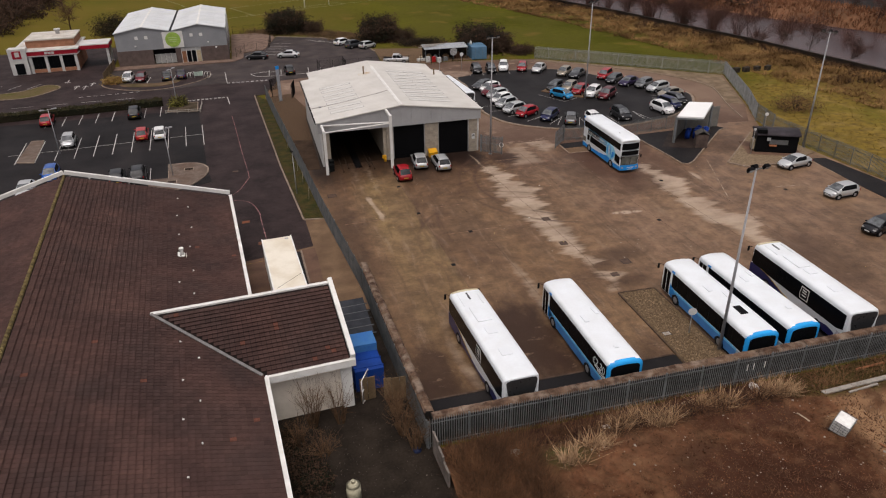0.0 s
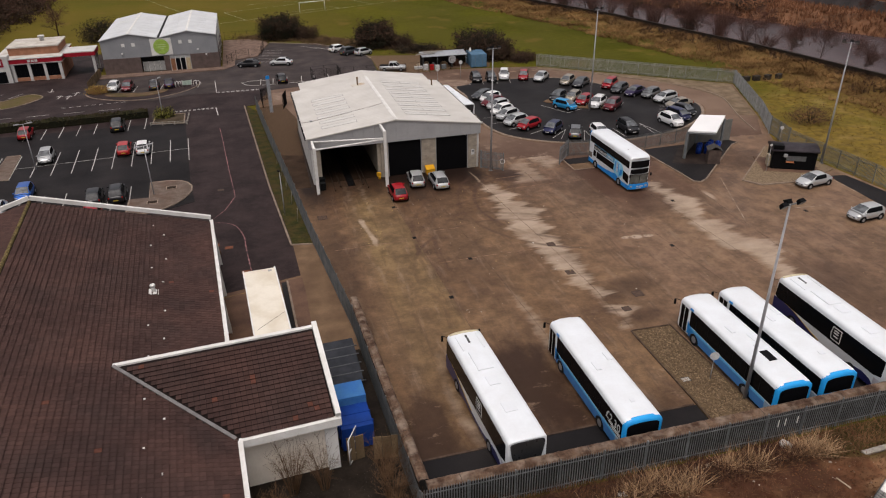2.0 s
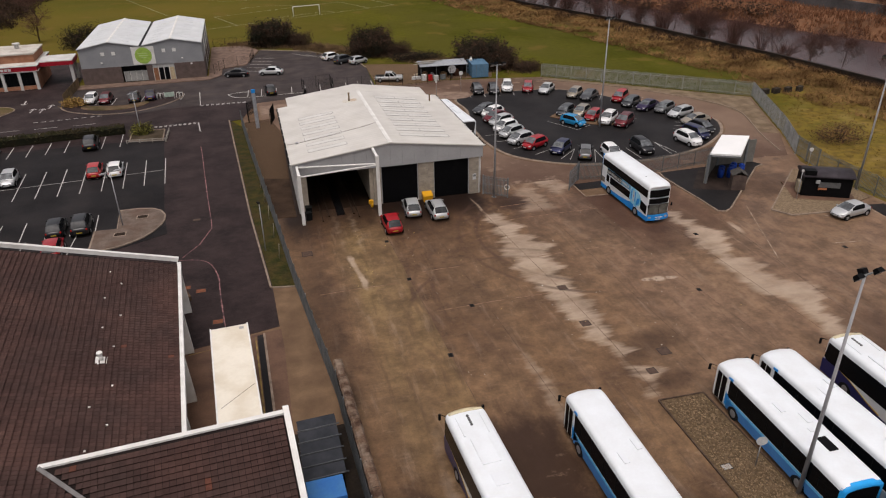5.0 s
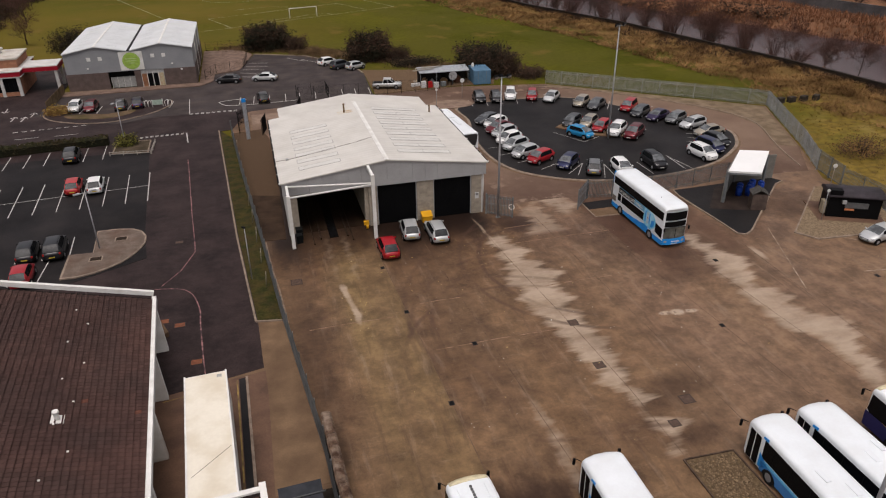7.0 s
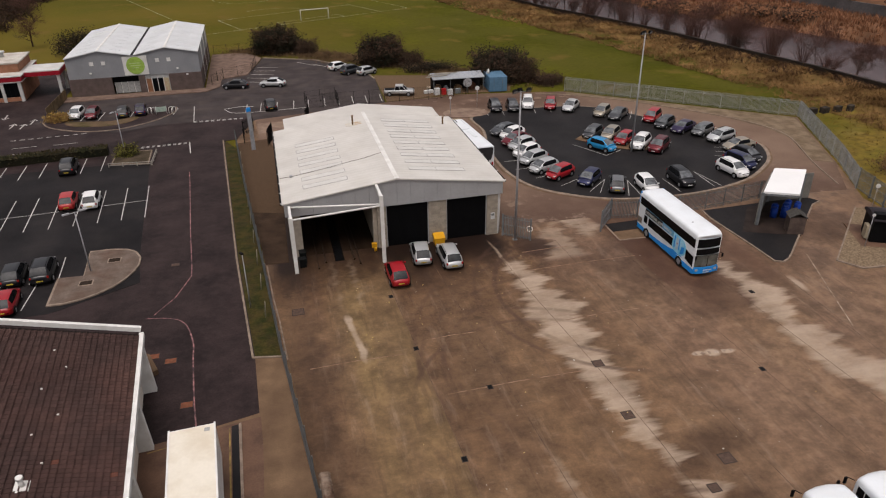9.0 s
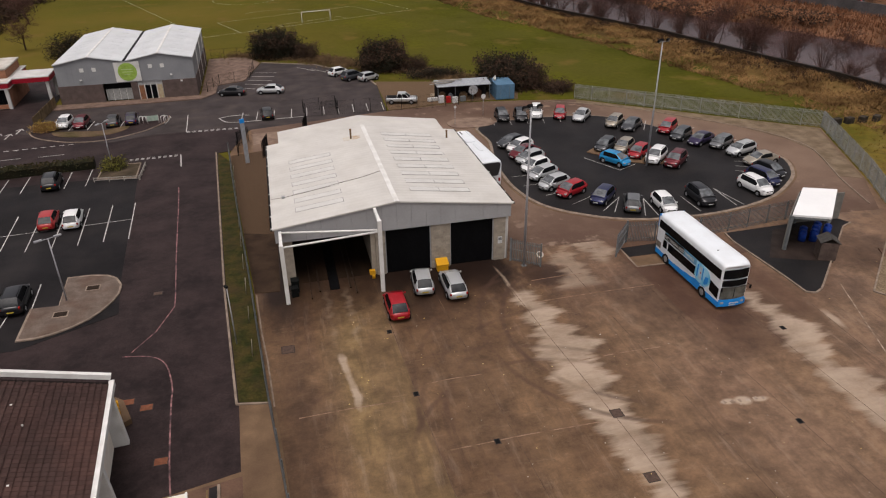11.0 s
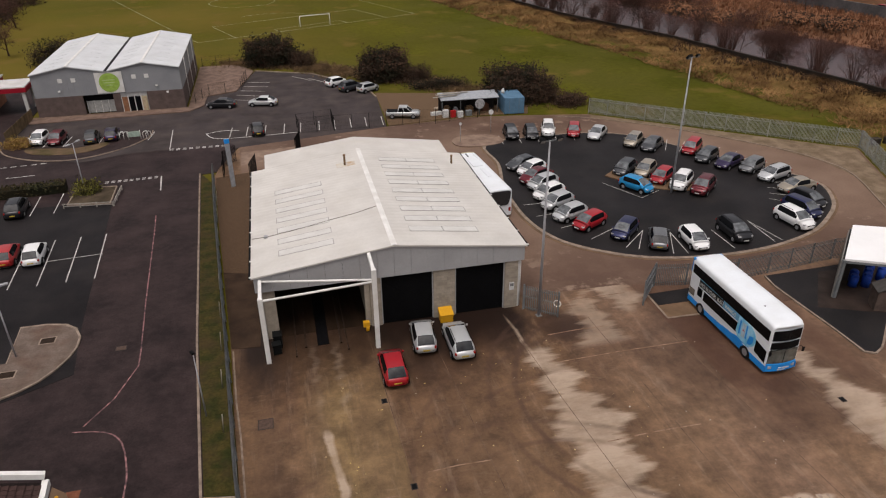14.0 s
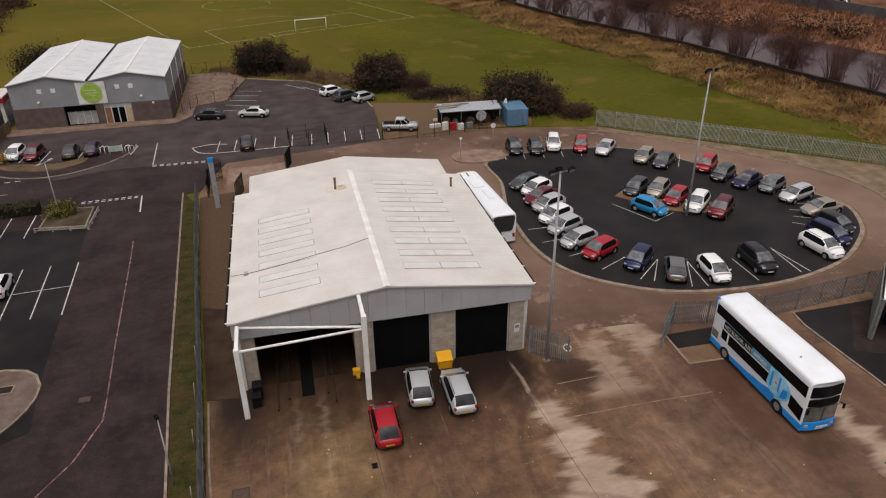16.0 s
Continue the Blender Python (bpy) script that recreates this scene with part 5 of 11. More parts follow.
# ---- fences, walls and gates ----
def palisade(name, pts, h, label, z=0.0, pitch=0.155, post_gap=2.75, material=None, group=""):
    material = material or GALV
    f = thing(name, label, "fence", kind="", group=group)
    pales_v, pales_f = [], []
    for (xa, ya), (xb, yb) in zip(pts, pts[1:]):
        a, b = Vector((xa, ya, z)), Vector((xb, yb, z))
        L = (b - a).length
        d = (b - a) / L
        nn = Vector((-d.y, d.x, 0))
        k = max(1, round(L / post_gap))
        for i in range(k + 1):
            bm = B()
            box(bm, -.035, .035, -.05, .05, 0, h - .12)
            part("post", bm, material, f, at=Matrix.Translation(a + d * (L * i / k) + nn * .09))
        for hz in (0.35, h - .45):
            bm = B()
            p0, p1 = a + nn * .03 + Vector((0, 0, hz)), b + nn * .03 + Vector((0, 0, hz))
            for s_ in (0, .05):
                tube(bm, p0 + Vector((0, 0, s_)), p1 + Vector((0, 0, s_)), 0.02, seg=4)
            part("rail", bm, material, f)
        for i in range(int(L / pitch)):
            c = a + d * (i * pitch + .05)
            w, t = d * .034, nn * .008
            o = len(pales_v)
            for zz, s_ in ((0.05, 1), (h - .1, 1)):
                pales_v += [tuple(c - w * s_ - t + Vector((0, 0, zz))), tuple(c + nn * .022 + Vector((0, 0, zz))), tuple(c + w * s_ - t + Vector((0, 0, zz)))]
            pales_v.append(tuple(c + Vector((0, 0, h))))
            pales_f += [(o, o + 1, o + 4, o + 3), (o + 1, o + 2, o + 5, o + 4), (o + 3, o + 4, o + 6), (o + 4, o + 5, o + 6)]
    me = bpy.data.meshes.new("paling")
    me.from_pydata(pales_v, [], pales_f)
    me.materials.append(material)
    ob = part("paling", me, None, f, "pointed galvanised steel pales")
    ob["kind"] = "stuff"
    return f


palisade("palisade_fence", [(-5.65, 37), (-4.7, 23), (-2.92, 0.8), (-2.4, -6.5), (-1.95, -12.5), (-0.45, -28.5)], 2.4, "grey galvanised palisade fence between car park and bus yard")
palisade("palisade_fence", [(-0.45, -28.5), (0.3, -48.6)], 2.3, "grey palisade fence outside the mossy yard wall")
palisade("palisade_fence", [(0.3, -48.6), (64, -48.6)], 2.4, "weathered grey palisade fence along a mossy yard wall", material=mat("weathered_steel", (0.245, 0.255, 0.26), 0.65, (0.155, 0.162, 0.165), 0.7, 6, 0.3, metal=0.2, rand=0.12))
palisade("palisade_fence", [(62.9, -48.4), (62.4, -21), (61.6, -8.2), (61.4, -2.2)], 2.4, "grey palisade fence beside the yard verge")
palisade("palisade_fence", [(62.6, 2.9), (66.7, 10.4), (74.6, 27.8), (47.3, 50.6)], 2.4, "long grey palisade fence round the staff car park", material=mat("bright_galvanised", (0.36, 0.37, 0.365), 0.6, (0.26, 0.27, 0.265), 1.2, 8, 0.2, metal=0.2, rand=0.12))
palisade("palisade_fence", [(32.4, 3.0), (35.1, 2.5), (39.8, 2.2), (43.2, 2.5), (50.4, 3.4), (56, 3.2)], 2.2, "grey palisade fence between yard and staff car park")


def moss_wall(pts, w, h, label):
    """Concrete wall with a rough, moss-grown coping."""
    t = thing("yard_wall", label, "wall", kind="")
    for (xa, ya), (xb, yb) in zip(pts, pts[1:]):
        a, b = Vector((xa, ya, 0)), Vector((xb, yb, 0))
        L = (b - a).length
        d = (b - a) / L
        nn = Vector((-d.y, d.x, 0))
        bm = B()
        prism(bm, [tuple((a + nn * s * w / 2)[:2]) for s in (-1, 1)] + [tuple((b + nn * s * w / 2)[:2]) for s in (1, -1)], 0, h - .12)
        part("wall_body", bm, WALLC, t)
        k = int(L / 1.9)
        for i in range(k):
            bm = B()
            p0, p1 = a + d * (L * i / k + .01), a + d * (L * (i + 1) / k - .01)
            m, c = 8, 5
            vs = []
            for u in range(m + 1):
                row = []
                for v in range(c + 1):
                    q = p0.lerp(p1, u / m) + nn * ((v / c - .5) * (w + .16))
                    zz = h - .02 + .05 * noise.noise(q * 1.7) + .03 * noise.noise(q * 5)
                    if v in (0, c):
                        zz = h - .17
                    row.append(bm.verts.new((q.x + .05 * noise.noise(q * 2.3), q.y + .05 * noise.noise(q * 2.9), zz)))
                vs.append(row)
            for u in range(m):
                for v in range(c):
                    bm.faces.new((vs[u][v], vs[u + 1][v], vs[u + 1][v + 1], vs[u][v + 1]))
            part("coping", bm, MOSSW, t)
    return t


moss_wall([(0.75, -48.05), (63.4, -48.05)], 0.62, 2.25, "weathered concrete yard wall with mossy coping")
moss_wall([(-0.05, -27.2), (0.7, -47.7)], 0.5, 2.25, "weathered concrete side wall with mossy coping")


def gate_leaf(m, w, h, label):
    g = thing("palisade_gate", label, "gate", m, "yard gates")
    for x in (0, w):
        bm = B()
        box(bm, x - .06, x + .06, -.06, .06, 0, h + .05)
        part("gate_post", bm, GALV, g)
    for z in (.25, h * .55, h - .3):
        bm = B()
        box(bm, .06, w - .06, -.03, .03, z - .03, z + .03)
        part("gate_rail", bm, GALV, g)
    for i in range(int(w / .16)):
        bm = B()
        prism(bm, [(.1 + i * .16, -.05), (.17 + i * .16, -.05), (.17 + i * .16, -.035), (.1 + i * .16, -.035)], .08, h)
        part("pale", bm, GALV, g)
    return g


gate_leaf(pose(20.35, 2.35, 0, 0, 0, -38), 2.9, 2.3, "open palisade gate leaf beside the workshop corner")
gate_leaf(pose(32.3, 2.95, 0, 0, 0, -132), 3.3, 2.3, "open palisade gate leaf at the yard entrance")
gate_leaf(pose(61.4, -2.2, 0, 0, 0, 77), 2.6, 2.5, "closed palisade gate leaf in the boundary fence")
gate_leaf(pose(62.0, 0.4, 0, 0, 0, 77), 2.6, 2.5, "closed palisade gate leaf in the boundary fence")
bm = B()
for k in range(16):
    a0, a1 = 2 * math.pi * k / 16, 2 * math.pi * (k + 1) / 16
    tube(bm, (.28 * math.cos(a0), 0, .28 * math.sin(a0)), (.28 * math.cos(a1), 0, .28 * math.sin(a1)), .05, seg=6)
solid("lifebuoy", bm, WHITEP, "white lifebuoy ring hung on the open gate", "lifebuoy", m=pose(22.55, .62, 1.25, 0, 0, -38))


# ---- lamp masts ----
def mast(x, y, h, turn, label, heads=3):
    p = thing("floodlight_mast", label, "lamp post", pose(x, y, 0, 0, 0, turn), "tall yard masts")
    bm = B()
    tube(bm, (0, 0, 0), (0, 0, h), 0.13, 0.062, seg=12)
    part("pole", bm, POLE, p)
    bm = B()
    box(bm, -.22, .22, -.22, .22, 0, .05)
    part("base_plate", bm, GALV, p)
    bm = B()
    box(bm, -.85, .85, -.035, .035, h - .1, h - .03)
    part("head_bar", bm, GALV, p)
    for k in range(heads):
        x0 = -.7 + 1.4 * k / (heads - 1)
        s = 1 if k % 2 else -1
        bm = B()
        loft(bm, [[(-.17, -.1, -.13), (.17, -.1, -.13), (.17, -.1, .13), (-.17, -.1, .13)], [(-.22, .16, -.18), (.22, .16, -.18), (.22, .16, .18), (-.22, .16, .18)]])
        lamp = part("floodlight", bm, BLACKM, p, "black floodlight head")
        lamp.matrix_basis = pose(x0, .12 * s, h + .1, -38, 0, 0 if s > 0 else 180)
        bm = B()
        box(bm, -.19, .19, .16, .172, -.15, .15)
        part("lens", bm, mat("flood_glass", (0.25, 0.25, 0.25), 0.2, spec=.5), lamp)
        bm = B()
        tube(bm, (0, 0, -.12), (0, -.02, -.3), .03, seg=6)
        part("stirrup", bm, GALV, lamp)
    return p


mast(21.25, 1.15, 14.8, 10, "tall grey floodlight mast beside the yard gate")
mast(43.9, 20.6, 15.0, 20, "tall grey floodlight mast on the car park island")
mast(24.0, -44.6, 14.6, 10, "tall grey floodlight mast between parked buses")
mast(61.2, -8.7, 14.7, -60, "tall grey floodlight mast by the boundary fence")


def street_lamp(x, y, h, turn, label):
    p = thing("street_lamp", label, "lamp post", pose(x, y, 0, 0, 0, turn), "car park lamps")
    bm = B()
    tube(bm, (0, 0, 0), (0, 0, h), 0.07, 0.045, seg=8)
    part("pole", bm, POLE, p)
    bm = B()
    tube(bm, (-.6, 0, h), (.6, 0, h), 0.03, seg=6)
    part("arm", bm, POLE, p)
    for s in (-1, 1):
        bm = B()
        box(bm, s * .75 - .3, s * .75 + .3, -.12, .12, h - .02, h + .1, bevel=.03)
        part("lantern", bm, POLE, p)


street_lamp(-18.3, 5.2, 6.0, 30, "double-headed grey car park lamp on a paved island")
street_lamp(-19.6, 37.0, 6.0, 60, "double-headed grey lamp in a planted bed")
street_lamp(-33.5, 18.4, 6.0, 20, "double-headed grey car park lamp on a paved island")
p = thing("street_lamp", "slim grey single lamp post on the grass strip", "lamp post", pose(-4.15, -4.9, 0, 0, 0, 30), "car park lamps")
bm = B()
tube(bm, (0, 0, 0), (0, 0, 5.1), .055, .035, seg=8)
part("pole", bm, POLE, p)
bm = B()
box(bm, -.1, .1, -.08, .3, 5.05, 5.18, bevel=.02)
part("lantern", bm, BLACKM, p)

# ---- vehicles ----
def wheel_on(parent, x, y, r, w):
    bm = B()
    s = 1 if x > 0 else -1
    tube(bm, (x - s * w, y, r), (x, y, r), r, r, seg=18)
    wh = part("wheel", bm, RUBBER, parent, "black tyre")
    bm = B()
    tube(bm, (x - s * .02, y, r), (x + s * .012, y, r), r * .64, r * .58, seg=14)
    part("rim", bm, ALLOY, wh, "grey wheel rim")


CAR_KINDS = {
    # length, width, height, belt, nose height, windscreen foot, roof front, roof rear, tail foot
    "hatch": (4.0, 1.75, 1.5, 0.96, 0.8, 1.3, 0.36, -1.3, -1.86),
    "saloon": (4.55, 1.8, 1.45, 0.95, 0.78, 1.28, 0.26, -1.0, -1.9),
    "estate": (4.55, 1.8, 1.48, 0.96, 0.8, 1.34, 0.36, -1.62, -2.14),
    "suv": (4.35, 1.85, 1.64, 1.06, 0.94, 1.34, 0.42, -1.5, -2.02),
    "mpv": (4.25, 1.77, 1.6, 1.0, 0.86, 1.46, 0.58, -1.55, -1.96),
}
PAINTS = {"red": (0.3, 0.01, 0.016), "dark red": (0.13, 0.012, 0.018), "white": (0.72, 0.72, 0.71), "silver": (0.52, 0.53, 0.53), "black": (0.012, 0.012, 0.014),
          "dark grey": (0.06, 0.063, 0.068), "grey": (0.16, 0.165, 0.17), "beige": (0.33, 0.29, 0.23), "navy": (0.02, 0.024, 0.075), "blue": (0.015, 0.27, 0.55),
          "royal blue": (0.02, 0.11, 0.42), "purple": (0.03, 0.02, 0.06), "orange red": (0.36, 0.022, 0.022)}
PROTO = {}
# reflected sky on car glass is put into these greyer base colours
REARW = mat("rear_glass", (0.03, 0.032, 0.034), 0.2, (0.014, 0.015, 0.017), 1.4, 6, 0.3, spec=0.14)
SCREEN = mat("windscreen_glass", (0.14, 0.15, 0.155), 0.12, (0.05, 0.053, 0.056), 1.4, 6, 0.3, spec=0.8)


def car(kind, paint, m, where, group=""):
    label = f"{paint} {'hatchback' if kind == 'hatch' else kind} car {where}"
    if (kind, paint) in PROTO:
        c = copy_thing(PROTO[kind, paint], m)
        return tagged(c, label, "car", group)
    c = thing("car", label, "car", m, group)
    PROTO[kind, paint] = c
    L, W, H, belt, nose, wf, rf, rr, tf = CAR_KINDS[kind]
    metallic = 0.0 if paint in ("white", "red", "black", "orange red") else 0.45
    pm = mat("car_paint_" + paint.replace(" ", "_"), PAINTS[paint], 0.32, None, 0.8, 6, 0.05, metal=metallic, coat=0.6)
    h = W / 2
    tail = belt if kind != "saloon" else belt - .04
    st = [(-L / 2, .5, .44, tail - .34), (-L / 2 + .04, .7, .36, tail - .2), (-L / 2 + .14, .84, .3, tail - .08), (-L / 2 + .34, .93, .25, tail - .02), (-L / 2 + .8, .985, .22, tail), (-.4, 1.0, .2, belt), (wf - .15, .995, .2, belt - .01),
          (wf + .2, .98, .2, nose + .14), (L / 2 - .7, .955, .21, nose + .06), (L / 2 - .42, .9, .24, nose - .01), (L / 2 - .22, .8, .27, nose - .1), (L / 2 - .08, .64, .31, nose - .2), (L / 2, .4, .37, nose - .32)]
    rings = []
    for y, s, zb, zt in st:
        w = h * s
        zm = zb + (zt - zb) * .55
        half = [(w * .86, zb), (w * .96, zb + .1), (w, zm), (w * .985, zt - .16), (w * .95, zt - .06), (w * .86, zt), (w * .4, zt + .045)]
        rings.append([(x, y, z) for x, z in half] + [(-x, y, z) for x, z in reversed(half)])
    bm = B()
    loft(bm, rings, 0, True, True)
    body = part("body", bm, pm, c)

    # cabin: one smooth shell over stations from tail to bonnet, cut into roof, side windows, windscreen and rear window
    tall = H - belt
    run = [(tf, .78, 0.0), (tf + (rr - tf) * .5, .85, .56), (rr, .9, .93), (rr + .22, .93, .985), (rr + (rf - rr) * .55, .945, 1.0), (rf - .12, .94, .985), (rf + .1, .93, .93),
           (rf + (wf - rf) * .55, .905, .5), (wf, .86, 0.0)]
    rows = []
    for y, w, t in run:
        w0, z1 = h * w, belt + .01
        wr = w0 * (1 - .235 * t)
        half = [(w0 * 1.01, belt - .06), (w0, z1), (w0 + (wr - w0) * .5 + .012, z1 + tall * t * .46), (wr, z1 + tall * t * .86), (wr * .93, z1 + tall * t * .955), (wr * .6, z1 + tall * t * .995), (0, z1 + tall * t + .012)]
        rows.append([(x, y, z) for x, z in half] + [(-x, y, z) for x, z in reversed(half[:-1])])
    shells = {"roof": B(), "side_window": B(), "far_side": B(), "windscreen": B(), "rear_window": B()}
    for a, (p, q) in enumerate(zip(rows, rows[1:])):
        for k in range(12):
            col = min(k, 11 - k)
            if col in (1, 2) and 2 <= a <= 6:
                key = "side_window" if k < 6 else "far_side"
            elif col >= 4 and a >= 6:
                key = "windscreen"
            elif col >= 4 and a <= 1:
                key = "rear_window"
            else:
                key = "roof"
            bm = shells[key]
            f = bm.faces.new([bm.verts.new(v) for v in (p[k], p[k + 1], q[k + 1], q[k])])
            f.smooth = True
    for key, mt, lab in (("roof", pm, ""), ("side_window", GLASSD, "dark tinted side windows"), ("far_side", GLASSD, "dark tinted side windows"), ("windscreen", SCREEN, "windscreen painted pale like reflected sky"), ("rear_window", REARW, "grey rear window")):
        bmesh.ops.remove_doubles(shells[key], verts=shells[key].verts, dist=.004)
        part("side_window" if key == "far_side" else key, shells[key], mt, c, lab)
    for s in (-1, 1):
        for y in (-(L / 2 - .77), L / 2 - .82):
            bm = B()
            tube(bm, (s * (h - .12), y, .33), (s * (h + .004), y, .33), .385, seg=16)
            part("wheel_arch", bm, BLACKM, c)
        bm = B()
        box(bm, s * h * .97 - .03, s * h * .97 + .03, -L / 2 + 1.15, L / 2 - 1.2, .2, .34)
        part("sill_trim", bm, BLACKM, c)
    ax = L / 2 - .82
    for x in (-h + .0, h - .0):
        for y in (-ax + .05, ax):
            wheel_on(c, x + (.02 if x > 0 else -.02), y, .33 if kind in ("suv",) else .31, .22)
    for s in (-1, 1):
        bm = B()
        box(bm, s * h * .68 - .13, s * h * .68 + .13, L / 2 - .42, L / 2 - .15, nose - .21, nose - .09, bevel=.04)
        part("headlight", bm, LAMPW, c, "clear headlight")
        bm = B()
        box(bm, s * h * .76 - .08, s * h * .76 + .08, -L / 2 + .06, -L / 2 + .24, tail - .3, tail - .1, bevel=.04)
        part("tail_light", bm, LAMPRED, c, "red tail light")
        bm = B()
        box(bm, s * (h + .03) - .08, s * (h + .03) + .08, wf - .32, wf - .2, belt - .02, belt + .1, bevel=.03)
        part("mirror", bm, pm, c)
    bm = B()
    box(bm, -.26, .26, -L / 2 - .012, -L / 2 + .1, .52, .63)
    part("rear_plate", bm, PLATEY, c)
    bm = B()
    box(bm, -.26, .26, L / 2 - .1, L / 2 + .012, .42, .52)
    part("front_plate", bm, PLATEW, c)
    bm = B()
    box(bm, -.42, .42, L / 2 - .12, L / 2 - .005, nose - .32, nose - .22)
    part("grille", bm, BLACKM, c)
    if kind in ("suv", "estate"):
        for s in (-1, 1):
            bm = B()
            tube(bm, (s * h * .66, rr + .1, H + .03), (s * h * .66, rf - .15, H + .03), .022, seg=5)
            part("roof_rail", bm, BLACKM, c)
    return c


def parked(kind, paint, front, rear, where, group="", z=0.0):
    f, r = Vector(front), Vector(rear)
    c, d = (f + r) / 2, f - r
    return car(kind, paint, pose(c.x, c.y, z, 0, 0, math.degrees(math.atan2(-d.x, d.y))), where, group)




BOW = .2


def bowed(bm, half, h, y, z0, z1, depth=.08, lean=0.0):
    """A panel that follows the bowed front of a bus."""
    n = 8
    xs = [-half + 2 * half * i / n for i in range(n + 1)]
    front = [[bm.verts.new((x, y - BOW * (x / h) ** 2 - (lean if z == z1 else 0), z)) for x in xs] for z in (z0, z1)]
    back = [[bm.verts.new((v.co.x, v.co.y - depth, v.co.z)) for v in row] for row in front]
    for i in range(n):
        bm.faces.new((front[0][i], front[0][i + 1], front[1][i + 1], front[1][i]))
        bm.faces.new((back[0][i + 1], back[0][i], back[1][i], back[1][i + 1]))
        bm.faces.new((front[1][i], front[1][i + 1], back[1][i + 1], back[1][i]))
        bm.faces.new((front[0][i + 1], front[0][i], back[0][i], back[0][i + 1]))
    for i in (0, n):
        bm.faces.new((front[0][i], front[1][i], back[1][i], back[0][i]))


def bus_shell(parent, L, W, H, paint, nose=0.25, tail=0.12, roof_r=0.18):
    """Rounded bus body; front to +y."""
    h = W / 2
    rings = []
    for y, s, dz, bow in ((-L / 2, .97, .1, -.06), (-L / 2 + tail, 1, .02, -.03), (-L / 2 + .6, 1, 0, 0), (L / 2 - 1.1, 1, 0, 0), (L / 2 - .6, .995, .02, .04), (L / 2 - nose, .985, .07, .12), (L / 2 - .06, .96, .18, BOW), (L / 2, .94, .26, BOW)):
        w = h * s
        half = [(w * .97, .32), (w, .5), (w, H - .42 - dz * .5), (w * .985, H - .22 - dz * .8), (w * .93, H - .08 - dz), (w * .8, H - .01 - dz), (w * .3, H + .02 - dz * .9)]
        ring = [(x, y - bow * (x / h) ** 2, z) for x, z in half]
        rings.append(ring + [(-x, y_, z) for x, y_, z in reversed(ring)])
    bm = B()
    loft(bm, rings, 0, True, True)
    return part("body", bm, paint, parent)


def side_panel(parent, name, x, pts, material, label="", proud=.012):
    """A flat panel on a bus side; pts are (y, z)."""
    bm = B()
    s = 1 if x > 0 else -1
    a = [bm.verts.new((x + s * proud, y, z)) for y, z in pts]
    b = [bm.verts.new((x - s * .02, y, z)) for y, z in pts]
    bm.faces.new(a)
    bm.faces.new(b[::-1])
    n = len(pts)
    for i in range(n):
        bm.faces.new((a[i], a[(i + 1) % n], b[(i + 1) % n], b[i]))
    return part(name, bm, material, parent, label)


def rect(y0, y1, z0, z1):
    return [(y0, z0), (y1, z0), (y1, z1), (y0, z1)]


def words(text, size, m, material, parent, label):
    cu = bpy.data.curves.new("lettering", 'FONT')
    cu.body, cu.size, cu.extrude = text, size, 0.004
    ob = bpy.data.objects.new("lettering", cu)
    scene.collection.objects.link(ob)
    bpy.context.view_layer.update()
    me = bpy.data.meshes.new_from_object(ob.evaluated_get(bpy.context.evaluated_depsgraph_get()))
    bpy.data.objects.remove(ob)
    me.materials.clear()
    me.materials.append(material)
    return part("lettering", me, None, parent, label, m)


